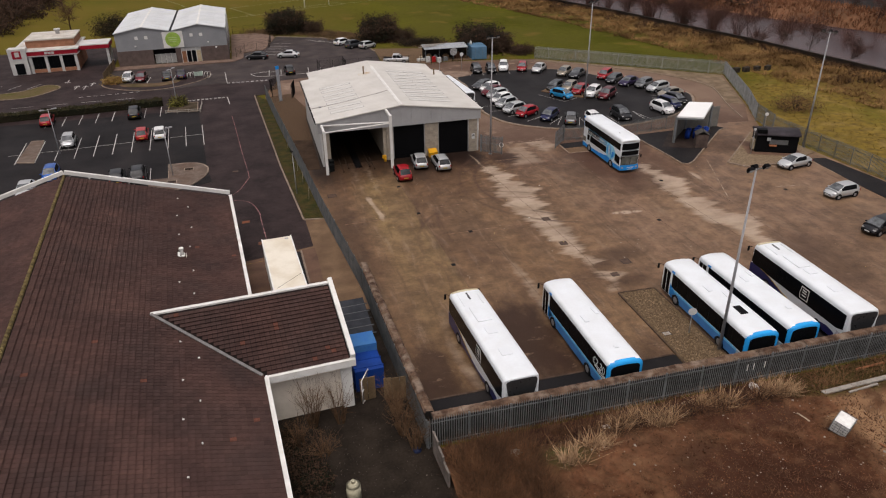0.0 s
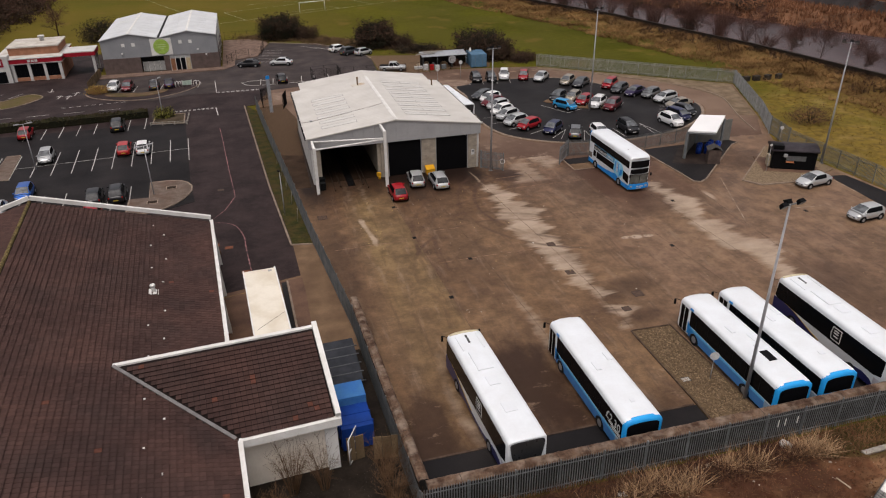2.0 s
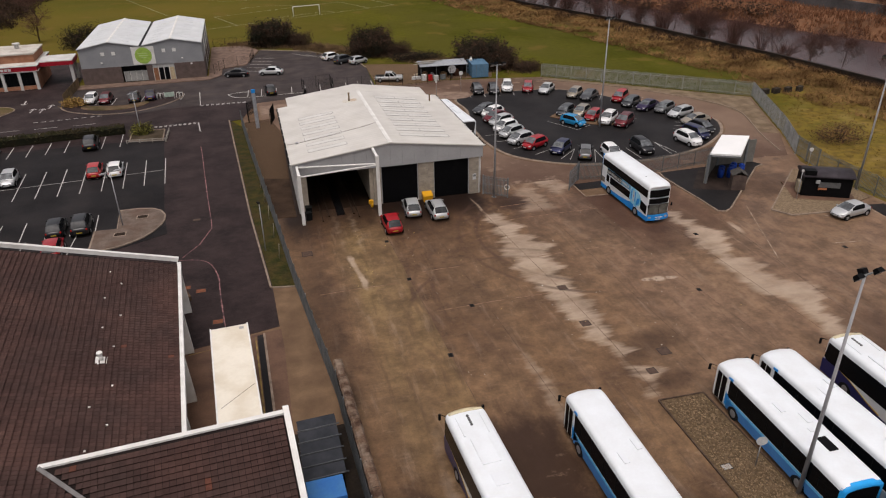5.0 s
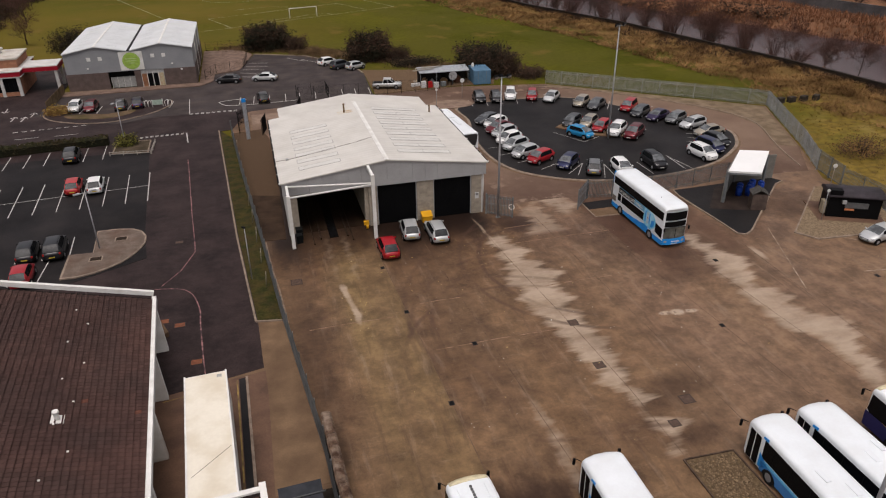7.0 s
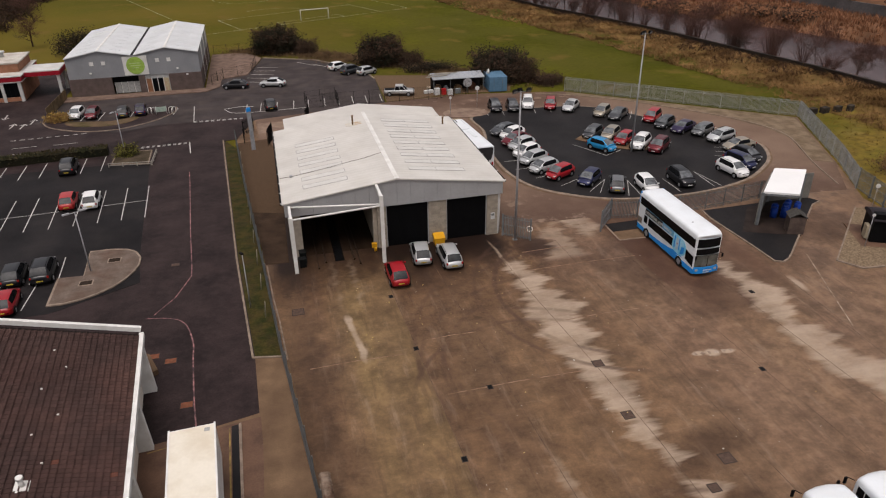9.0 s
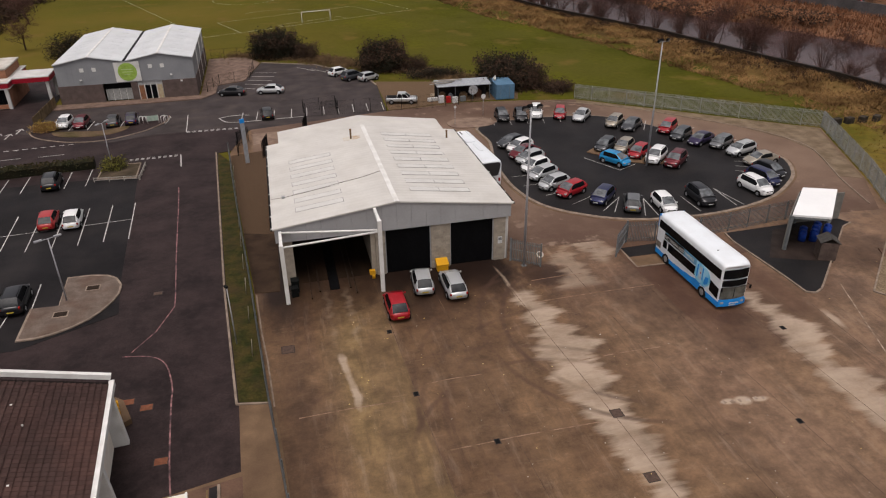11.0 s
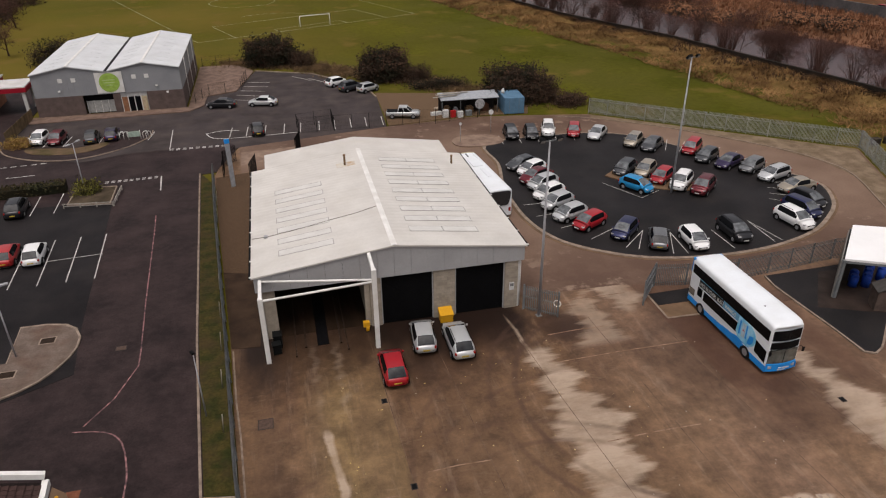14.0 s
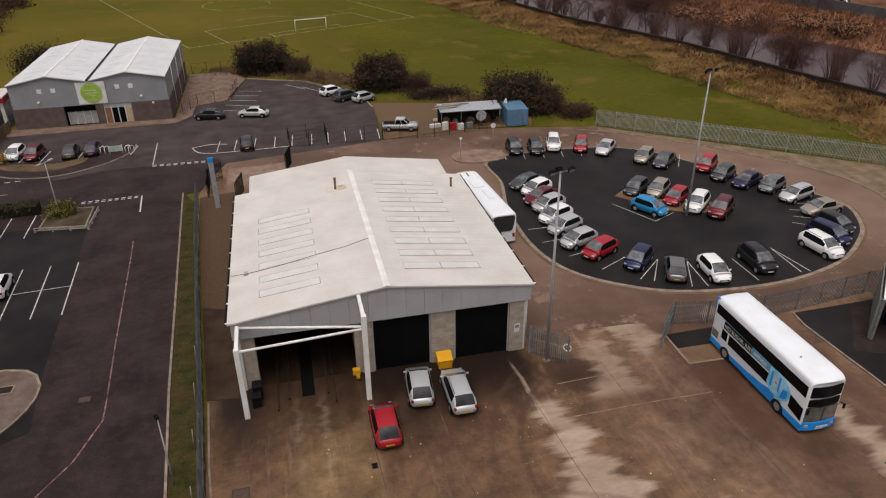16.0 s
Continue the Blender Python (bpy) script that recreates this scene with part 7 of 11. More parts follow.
# ---- parked cars ----
for spec in (
    ("hatch", "black", (32.48, 41.12), (33.04, 45.53), "in the staff car park", "cars in the staff car park"),
    ("hatch", "black", (35.07, 41.13), (35.64, 44.09), "in the staff car park", "cars in the staff car park"),
    ("suv", "white", (37.24, 41.0), (38.9, 45.67), "in the staff car park", "cars in the staff car park"),
    ("hatch", "red", (40.3, 39.79), (42.29, 44.22), "in the staff car park", "cars in the staff car park"),
    ("saloon", "silver", (42.42, 38.44), (45.42, 41.97), "in the staff car park", "cars in the staff car park"),
    ("hatch", "beige", (45.82, 34.85), (48.59, 37.61), "in the staff car park", "cars in the staff car park"),
    ("saloon", "dark grey", (47.53, 33.11), (50.26, 35.6), "in the staff car park", "cars in the staff car park"),
    ("mpv", "red", (51.57, 30.45), (54.59, 33.31), "in the staff car park", "cars in the staff car park"),
    ("hatch", "dark grey", (51.85, 27.8), (54.76, 29.79), "in the staff car park", "cars in the staff car park"),
    ("saloon", "purple", (53.05, 25.45), (56.52, 27.26), "in the staff car park", "cars in the staff car park"),
    ("hatch", "grey", (54.5, 23.28), (58.67, 25.62), "in the staff car park", "cars in the staff car park"),
    ("estate", "silver", (54.92, 20.64), (60.07, 22.45), "in the staff car park", "cars in the staff car park"),
    ("saloon", "beige", (55.62, 17.59), (59.75, 18.11), "in the staff car park", "cars in the staff car park"),
    ("hatch", "black", (56.8, 12.88), (55.99, 16.04), "in the staff car park", "cars in the staff car park"),
    ("mpv", "navy", (54.63, 10.91), (53.8, 14.25), "in the staff car park", "cars in the staff car park"),
    ("suv", "white", (52.08, 8.65), (51.57, 12.55), "in the staff car park", "cars in the staff car park"),
    ("suv", "black", (44.41, 7.46), (44.58, 12.07), "in the staff car park", "cars in the staff car park"),
    ("hatch", "white", (39.6, 7.16), (39.96, 11.1), "in the staff car park", "cars in the staff car park"),
    ("hatch", "grey", (37.28, 11.37), (35.97, 8.73), "in the staff car park", "cars in the staff car park"),
    ("hatch", "navy", (32.82, 11.14), (35.88, 14.01), "in the staff car park", "cars in the staff car park"),
    ("hatch", "red", (29.96, 14.17), (33.5, 16.01), "in the staff car park", "cars in the staff car park"),
    ("hatch", "silver", (28.9, 16.73), (32.3, 18.06), "in the staff car park", "cars in the staff car park"),
    ("saloon", "dark grey", (28.22, 31.05), (32.91, 33.08), "in the staff car park", "cars in the staff car park"),
    ("hatch", "white", (28.95, 28.92), (32.94, 31.17), "in the staff car park", "cars in the staff car park"),
    ("saloon", "dark red", (28.51, 26.73), (32.91, 29.02), "in the staff car park", "cars in the staff car park"),
    ("hatch", "silver", (28.42, 24.7), (33.07, 26.77), "in the staff car park", "cars in the staff car park"),
    ("hatch", "white", (28.23, 21.98), (32.65, 24.04), "in the staff car park", "cars in the staff car park"),
    ("hatch", "silver", (28.31, 19.5), (32.54, 21.42), "in the staff car park", "cars in the staff car park"),
    ("hatch", "dark grey", (40.06, 26.1), (43.39, 29.01), "beside the lamp island", "cars in the staff car park"),
    ("hatch", "beige", (42.08, 24.83), (45.62, 28.18), "beside the lamp island", "cars in the staff car park"),
    ("hatch", "red", (43.05, 22.77), (46.27, 25.41), "beside the lamp island", "cars in the staff car park"),
    ("suv", "white", (43.92, 20.13), (48.01, 24.05), "beside the lamp island", "cars in the staff car park"),
    ("suv", "dark red", (45.78, 18.66), (49.38, 21.86), "beside the lamp island", "cars in the staff car park"),
    ("hatch", "blue", (41.6, 20.73), (39.62, 24.16), "beside the lamp island", "cars in the staff car park"),
    ("hatch", "red", (8.63, -1.67), (8.63, -4.98), "outside the workshop doors", "cars outside the workshop"),
    ("hatch", "silver", (11.65, 1.62), (11.36, -1.81), "outside the workshop doors", "cars outside the workshop"),
    ("estate", "silver", (13.99, 1.03), (13.93, -3.4), "outside the workshop doors", "cars outside the workshop"),
    ("saloon", "silver", (52.7, -14.56), (57.91, -13.74), "beside the yard fence", "cars along the verge"),
    ("hatch", "silver", (51.68, -23.44), (56.31, -23.03), "beside the yard fence", "cars along the verge"),
    ("hatch", "black", (49.01, -32.02), (53.33, -31.17), "beside the yard fence", "cars along the verge"),
    ("suv", "black", (-25.78, 35.31), (-25.5, 31.31), "in a white-lined bay", "cars in the customer car park"),
    ("hatch", "orange red", (-23.55, 23.97), (-23.27, 19.97), "in a white-lined bay", "cars in the customer car park"),
    ("hatch", "white", (-21.13, 23.6), (-20.85, 19.6), "in a white-lined bay", "cars in the customer car park"),
    ("hatch", "black", (-24.78, 7.5), (-24.5, 3.5), "in a white-lined bay", "cars in the customer car park"),
    ("suv", "black", (-22.39, 7.6), (-22.11, 3.6), "in a white-lined bay", "cars in the customer car park"),
    ("hatch", "red", (-24.13, 2.49), (-23.85, -1.51), "in a white-lined bay", "cars in the customer car park"),
    ("hatch", "red", (-38.07, 35.26), (-37.79, 31.26), "in a white-lined bay", "cars in the customer car park"),
    ("hatch", "silver", (-32.8, 19.94), (-33.08, 23.94), "in a white-lined bay", "cars in the customer car park"),
    ("hatch", "royal blue", (-32.48, 7.04), (-32.76, 11.04), "in a white-lined bay", "cars in the customer car park"),
    ("saloon", "silver", (-34.26, 2.4), (-34.54, 6.4), "in a white-lined bay", "cars in the customer car park"),
    ("hatch", "white", (-29.39, 55.47), (-29.11, 59.47), "parked outside the shop", "cars outside the shop"),
    ("hatch", "dark red", (-27.05, 54.86), (-26.77, 58.86), "parked outside the shop", "cars outside the shop"),
    ("hatch", "dark grey", (-22.61, 58.33), (-22.33, 54.33), "parked outside the shop", "cars outside the shop"),
    ("hatch", "purple", (-20.13, 58.77), (-19.85, 54.77), "parked outside the shop", "cars outside the shop"),
    ("saloon", "black", (-7.95, 68.43), (-4.01, 67.73), "parked outside the shop", "cars outside the shop"),
    ("saloon", "silver", (-1.71, 67.98), (2.21, 67.14), "parked outside the shop", "cars outside the shop"),
    ("hatch", "black", (-0.72, 55.89), (-0.44, 51.89), "parked outside the shop", "cars outside the shop"),
    ("hatch", "white", (14.29, 77.36), (10.83, 75.36), "parked outside the shop", "cars outside the shop"),
    ("suv", "dark grey", (16.27, 73.75), (12.81, 71.75), "parked outside the shop", "cars outside the shop"),
    ("hatch", "silver", (18.96, 72.35), (15.5, 70.35), "parked outside the shop", "cars outside the shop"),
):
    parked(*spec, z=0.094 if spec[5] == 'cars in the staff car park' else 0.0)


def pickup(m):
    c = thing("pickup_truck", "silver pickup truck with black load bay in the compound", "truck", m)
    pm = mat("car_paint_silver", PAINTS["silver"], 0.32)
    bm = B()
    rings = []
    for y, w, zb, zt in ((-2.5, .84, .5, .95), (-2.4, .88, .45, 1.0), (1.0, .88, .4, 1.02), (2.2, .86, .42, .98), (2.45, .74, .5, .8)):
        half = [(w * .94, zb), (w, zb + .2), (w, zt - .1), (w * .93, zt)]
        rings.append([(x, y, z) for x, z in half] + [(-x, y, z) for x, z in reversed(half)])
    loft(bm, rings, 0, True, True)
    part("body", bm, pm, c)
    bm = B()
    loft(bm, [[(-.8, -.75, 1.0), (.8, -.75, 1.0), (.78, 1.25, 1.0), (-.78, 1.25, 1.0)], [(-.66, -.6, 1.6), (.66, -.6, 1.6), (.66, .55, 1.6), (-.66, .55, 1.6)]])
    part("glass", bm, GLASSD, c)
    bm = B()
    box(bm, -.69, .69, -.64, .6, 1.58, 1.7, bevel=.05)
    part("roof", bm, pm, c)
    for s in (-1, 1):
        for p, q, r in (((s * .79, -.75, 1), (s * .67, -.6, 1.6), .06), ((s * .79, .2, 1), (s * .67, .0, 1.6), .05), ((s * .78, 1.22, 1), (s * .67, .55, 1.6), .045)):
            bm = B()
            tube(bm, p, q, r, seg=5)
            part("pillar", bm, pm, c)
    bm = B()
    box(bm, -.78, .78, -2.4, -.8, .98, 1.03)
    part("load_cover", bm, BLACKM, c, "black load bay cover")
    for x in (-.9, .9):
        for y in (-1.6, 1.5):
            wheel_on(c, x, y, .37, .25)
    return c


pickup(pose(20.3, 55.75, 0, 0, 0, -105))

# ---- road paint ----
rowsA = [((-38.2 + 2.3 * k, 36.0 + .25 * k), (-38.0 + 2.3 * k, 31.2 + .15 * k)) for k in range(8)]
bay_lines("bay_line", rowsA, 0.012, WHITE_LINE, "worn white parking bay line")
for k in range(11):
    x = -15.5 - 2.34 * k
    bay_lines("bay_line", [((x, 25.6 - .12 * k), (x + .55, 16.4 - .1 * k))], 0.012, WHITE_LINE, "worn white parking bay line")
bay_lines("bay_line", [((-40, 19.2), (-15.1, 21.2))], 0.0125, WHITE_LINE, "worn white line between parking bays", 0.08)
for k in range(6):
    bay_lines("bay_line", [((-21.2 - 2.35 * k, 8.9), (-20.9 - 2.35 * k, 4.2))], 0.012, WHITE_LINE, "worn white parking bay line")
    bay_lines("bay_line", [((-22.6 - 2.35 * k, 4.0), (-22.8 - 2.35 * k, -.4))], 0.0125, WHITE_LINE, "worn white parking bay line")
bm = B()
for p, q in (((-18.1, 40.2), (-12.0, 40.5)), ((-11.9, 50.1), (-4.5, 50.0)), ((-36.1, 47.9), (-26.0, 48.7))):
    n = 9
    for i in range(n):
        a = (p[0] + (q[0] - p[0]) * i / n, p[1] + (q[1] - p[1]) * i / n)
        b_ = (p[0] + (q[0] - p[0]) * (i + .6) / n, p[1] + (q[1] - p[1]) * (i + .6) / n)
        line_strip(bm, [a, b_], .2, 0.006)
        if p[1] != 47.9:
            line_strip(bm, [(a[0], a[1] - .4), (b_[0], b_[1] - .4)], .2, 0.006)
line_strip(bm, [(-11.9, 40.5), (-11.5, 36)], .15, .006)
line_strip(bm, [(-11.9, 50.1), (-12.3, 58.5)], .12, .006)
for k in range(5):
    line_strip(bm, [(-26.8 - 5.2 * k, 44.6 - .1 * k), (-29.9 - 5.2 * k, 44.4 - .1 * k)], .12, .008)
    line_strip(bm, [(-31.5 - 5.6 * k, 41.7), (-34.8 - 5.6 * k, 41.8)], .12, .008)
solid("give_way_marking", bm, WHITE_LINE, "broken white give-way and lane markings on asphalt", "road marking", "structure")
bm = B()
line_strip(bm, [(-11.2, 29), (-10.9, 25.3), (-9.95, 11), (-9.4, 4), (-9.3, 2), (-10.4, -1.5), (-11.9, -4)], .1, .004)
line_strip(bm, ring_of([(-12.5, -4.4), (-10.4, -4.9), (-9.2, -6.2), (-8.5, -9), (-8.4, -11), (-8.0, -16.5), (-7.6, -20)], 3, False), .1, .004)
solid("red_line_marking", bm, RED_LINE, "worn red line curving along the access road", "road marking", "structure")
bm = B()
for x in (-4.4, -2.2, .3, 2.9, 5.2, 7.8, 10, 12.3, 14.5, 16.9):
    line_strip(bm, [(x, 53.0), (x + .25, 57.2)], .12, .006)
for k in range(5):
    line_strip(bm, [(-4.6 + .6 * k, 72 + 2.6 * k), (-.4 + .5 * k, 70.2 + 2.8 * k)], .12, .006)
for k in range(3):
    line_strip(bm, [(5.5 + 2.6 * k, 84.5 - 2 * k), (8.6 + 2.4 * k, 80.8 - 2.2 * k)], .12, .006)
for x in (-28.2, -25.6, -21.2, -18.6, -17.6, -16.6):
    line_strip(bm, [(x, 59.0), (x - .3, 54.8)], .12, .006)
for k in range(6):
    line_strip(bm, [(-17.4 + .42 * k, 55.2), (-16.9 + .42 * k, 58.4)], .08, .006)
line_strip(bm, [(-17.5, 58.6), (-14.7, 58.0), (-15.2, 54.6)], .1, .006)
for x, y, d in ((-37.8, 55.1, 1), (-36.3, 54.6, 1), (-35.4, 56.7, 1), (-40.0, 60.3, -1)):
    line_strip(bm, [(x, y - 1.2 * d), (x + .1, y + .8 * d)], .18, .006)
    line_strip(bm, [(x - .45, y + .4 * d), (x + .1, y + 1.2 * d), (x + .6, y + .4 * d)], .16, .006)
for k in range(6):
    line_strip(bm, [(-62 + 3.2 * k, 58.6 - .35 * k), (-60.4 + 3.2 * k, 61.6 - .35 * k)], .12, .006)
line_strip(bm, ring_of([(-7.6, 55.4), (-6.5, 53.2), (-3.5, 52.6), (5, 52.9)], 3, False), .16, .006)
line_strip(bm, ring_of([(-7.6, 55.4), (-5.4, 56.2), (-3.2, 55.8)], 3, False), .16, .006)
solid("shop_bay_marking", bm, WHITE_LINE, "white parking bay lines outside the shop", "road marking", "structure")
# radial bays of the staff car park
for ang in range(-38, 60, 8):
    a = radians(ang)
    cx_, cy_, rx, ry = 43.6, 23.5, 17.2, 16.2
    ca, sa = math.cos(a), math.sin(a)
    bay_lines("staff_bay_line", [((cx_ + rx * .97 * ca, cy_ + ry * .97 * sa), (cx_ + rx * .72 * ca, cy_ + ry * .7 * sa))], 0.097, WHITE_LINE, "thin white staff parking bay line", .08)
# wedges between the southern bays
for tip, ends in (((33.8, 14.0), ((30.8, 12.4),)), ((36.5, 12.9), ((33.3, 10.0), (34.3, 9.4))), ((38.9, 11.9), ((37.0, 7.8), (38.35, 7.5))), ((43.1, 11.3), ((43.1, 7.3),)), ((47.8, 12.3), ((47.6, 7.6), (48.5, 7.6))),
                  ((51.4, 12.8), ((52.2, 8.9), (53.2, 9.4))), ((32.6, 16.4), ((28.9, 15.4),)), ((31.2, 19.0), ((27.4, 18.6),)), ((31.0, 21.6), ((27.0, 21.6),))):
    bay_lines("staff_bay_line", [(tip, e) for e in ends], 0.097, WHITE_LINE, "thin white staff parking bay line", .08)
bay_lines("staff_bay_line", [((31.2 + 2.6 * k, 44.0 - .1 * k), (30.9 + 2.4 * k, 40.6 - .25 * k)) for k in range(6)], 0.097, WHITE_LINE, "thin white staff parking bay line", .08)
bay_lines("staff_bay_line", [((37.8, 25.2), (40.2, 20.2)), ((40.2, 20.2), (43.0, 21.6)), ((47.6, 19.9), (50.8, 22.6))], 0.097, WHITE_LINE, "thin white island bay line", .08)
bay_lines("yard_line", [((58.6, -13.4), (57.7, -46)), ((51.5, -12.2), (53.2, -13.8)), ((49, -19), (52, -19.4)), ((46.6, -9), (42, -20))], 0.005, mat("faint_line", (0.42, 0.34, 0.27), 0.8, (0.2, 0.14, 0.1), 1.5, 10, 0.3), "faint worn white yard line", .1)
bay_lines("yard_letter_bar", [((27.8, -20.2), (28.1, -20.1)), ((28.4, -20.3), (28.7, -20.2)), ((29.0, -20.25), (29.2, -20.25)), ((29.5, -20.3), (29.8, -20.4)), ((30.1, -20.3), (30.4, -20.3)), ((30.7, -20.4), (30.9, -20.4))], 0.003, mat("faint_line", (0.42, 0.34, 0.27)), "worn white painted bar in the yard", .3)


def cover(x, y, w, l, label, material=None, z=0.0):
    bm = B()
    box(bm, -w / 2, w / 2, -l / 2, l / 2, 0, .008)
    box(bm, -w / 2 + .06, w / 2 - .06, -l / 2 + .06, l / 2 - .06, .008, .012, 1)
    solid("manhole_cover", bm, [mat("cover_frame", (0.05, 0.04, 0.035), 0.7), material or mat("cover_iron", (0.1, 0.064, 0.048), 0.6, None, 4, 14, 0.3)], label, "manhole cover", group="yard covers", m=pose(x, y, z))


for x, y, w in ((20.5, -19.35, .8), (20.0, -25.0, .8), (24.0, -30.1, .9), (21.9, -32.0, .7), (-.35, -6.6, 1.0)):
    cover(x, y, w, w, "rusty square manhole cover in wet concrete")
for x, y in ((8.0, -14.1), (8.45, -26.1), (12.05, -19.9), (31.65, -23), (7.5, -6.2), (49.5, -20), (37.5, -13.5)):
    cover(x, y, .4, .5, "small black drain grate in the yard", BLACKM)
for x, y in ((-11.3, -10.0), (-10.0, -10.9), (-8.5, -16.4)):
    cover(x, y, .9, .7, "rust-red access cover in the asphalt", mat("rust_cover", (0.2, 0.075, 0.04), 0.8))
cover(-10.9, 4.6, .8, .6, "worn iron access cover in the asphalt")
cover(21.3, -41.7, .7, .5, "pale concrete access cover on the gravel", mat("pale_cover", (0.42, 0.4, 0.37), 0.8), .1)


# ---- kerbed lamp islands in the customer car park ----
def island(pts, label):
    bm = B()
    prism(bm, pts, 0, .12)
    t = solid("pavement_lamp_island", bm, KERB, label, "traffic island", "structure")
    c = sum((Vector(p) for p in pts), Vector((0, 0))) / len(pts)
    bm = B()
    prism(bm, [tuple(c + (Vector(p) - c) * .95) for p in pts], .1, .135)
    part("cobble_top", bm, COBBLE, t)


COBBLE = mat("set_cobbles", (0.165, 0.125, 0.1), 0.9, (0.12, 0.09, 0.072), 1.2, 11, 0.35, 0.9, 9, dirt=(0.085, 0.045, 0.03), dirt_scale=0.5, dirt_amt=0.6)
island([(-20.9, -.3), (-19.6, -.35), (-18.2, .05), (-17.0, .7), (-15.9, 1.6), (-15.0, 2.9), (-14.4, 4.2), (-14.1, 5.5), (-14.15, 6.9), (-14.7, 8.2), (-15.6, 9.0), (-17.1, 9.4), (-19.1, 9.4), (-18.8, 4.4), (-21.0, 4.5)], "cobbled lamp island with a notched corner and rounded kerb")
island([(-38.2, 15.9), (-38.4, 24.8), (-36.7, 24.8), (-36, 15.3)], "long cobbled lamp island in the car park")
for x, y in ((-16.5, 6.8), (-18.3, 2.9)):
    bm = B()
    box(bm, -.6, .6, -.45, .45, .1, .16)
    box(bm, -.5, .5, -.35, .35, .16, .17, 1)
    solid("tree_pit", bm, [KERB, mat("pit_soil", (0.035, 0.022, 0.015), 0.95, None, 3, 14, .4)], "square bare soil tree pit in cobbles", "tree pit", m=pose(x, y, 0))


# ---- vegetation ----
def leaf_cloud(name, parent, centre, radii, n, size, material, seed, low=0.0, hollow=0.35, square=0.0):
    rng = random.Random(seed)
    V, F = [], []
    off = Vector((rng.uniform(0, 50), rng.uniform(0, 50), rng.uniform(0, 50)))
    while len(F) < n:
        d = Vector((rng.gauss(0, 1), rng.gauss(0, 1), rng.gauss(0, 1))).normalized()
        if square:
            d = d * (1 + square * (1 / max(abs(d.x), abs(d.y), abs(d.z)) - 1))
        lump = 0.72 + 0.55 * noise.noise(d * 1.9 + off) + 0.25 * noise.noise(d * 5 + off)
        r = lump * (hollow + (1 - hollow) * rng.random() ** .6)
        p = Vector((centre[0] + d.x * r * radii[0], centre[1] + d.y * r * radii[1], centre[2] + d.z * r * radii[2]))
        if p.z < low:
            continue
        a = Vector((rng.gauss(0, 1), rng.gauss(0, 1), rng.gauss(0, 1))).normalized()
        b_ = a.orthogonal().normalized()
        s = size * rng.uniform(.5, 1.3)
        k = len(V)
        V += [tuple(p - a * s), tuple(p + b_ * s * .5), tuple(p + a * s), tuple(p - b_ * s * .5)]
        F.append((k, k + 1, k + 2, k + 3))
    me = bpy.data.meshes.new(name)
    me.from_pydata(V, [], F)
    me.materials.append(material)
    return part(name, me, None, parent)


def limb_mesh(height, spread, seed, levels=4, base=0.18, lean=(0, 0), kids=(2, 4), droop=0.0, least=0.008):
    """Bare winter tree: a forking skeleton of tapered limbs ending in fine twigs."""
    rng = random.Random(seed)
    V, F = [], []

    def seg(p, q, r0, r1, n):
        d = (q - p).to_track_quat('Z', 'Y')
        k = len(V)
        for c, r in ((p, max(least, r0)), (q, max(least, r1))):
            for i in range(n):
                a = 2 * math.pi * i / n
                V.append(tuple(c + d @ Vector((r * math.cos(a), r * math.sin(a), 0))))
        for i in range(n):
            F.append((k + i, k + (i + 1) % n, k + n + (i + 1) % n, k + n + i))

    def grow(p, d, length, r, level):
        bends = 3 if level < levels else 2
        q = p
        for i in range(bends):
            d2 = (d + Vector((rng.gauss(0, .16), rng.gauss(0, .16), rng.gauss(0, .1)))).normalized()
            n_ = q + d2 * (length / bends)
            seg(q, n_, r * (1 - i / bends * .5), r * (1 - (i + 1) / bends * .5), 6 if level < 2 else (4 if level < levels - 1 else 3))
            q, d = n_, d2
            if level < levels:
                for _ in range(rng.randint(*kids) if i == bends - 1 else rng.randint(1, 2)):
                    a = Vector((rng.gauss(0, 1), rng.gauss(0, 1), rng.gauss(.25 - droop, .5))).normalized()
                    grow(q, (d * (1.0 - spread * .4) + a * spread).normalized(), length * rng.uniform(.5, .72), r * .42, level + 1)
    grow(Vector((0, 0, 0)), Vector((lean[0], lean[1], 1)).normalized(), height * .42, base, 0)
    return V, F




def bare_tree(m, height, seed, label, levels=4, spread=.85, girth=.02, kids=(2, 4)):
    t = thing("bare_tree", label, "tree", m, "bare winter trees")
    V, F = limb_mesh(height, spread, seed, levels, base=height * girth, kids=kids)
    cut = len(F) // 6
    for nm, fs, mt in (("trunk", F[:cut], BARK), ("crown", F[cut:], TWIG)):
        me = bpy.data.meshes.new(nm)
        me.from_pydata(V, [], fs)
        me.materials.append(mt)
        part(nm, me, None, t)
    return t


TWIGM = mat("bramble_brown", (0.085, 0.05, 0.034), 0.95, (0.05, 0.03, 0.02), 0.6, 6, 0.3, spec=.02)


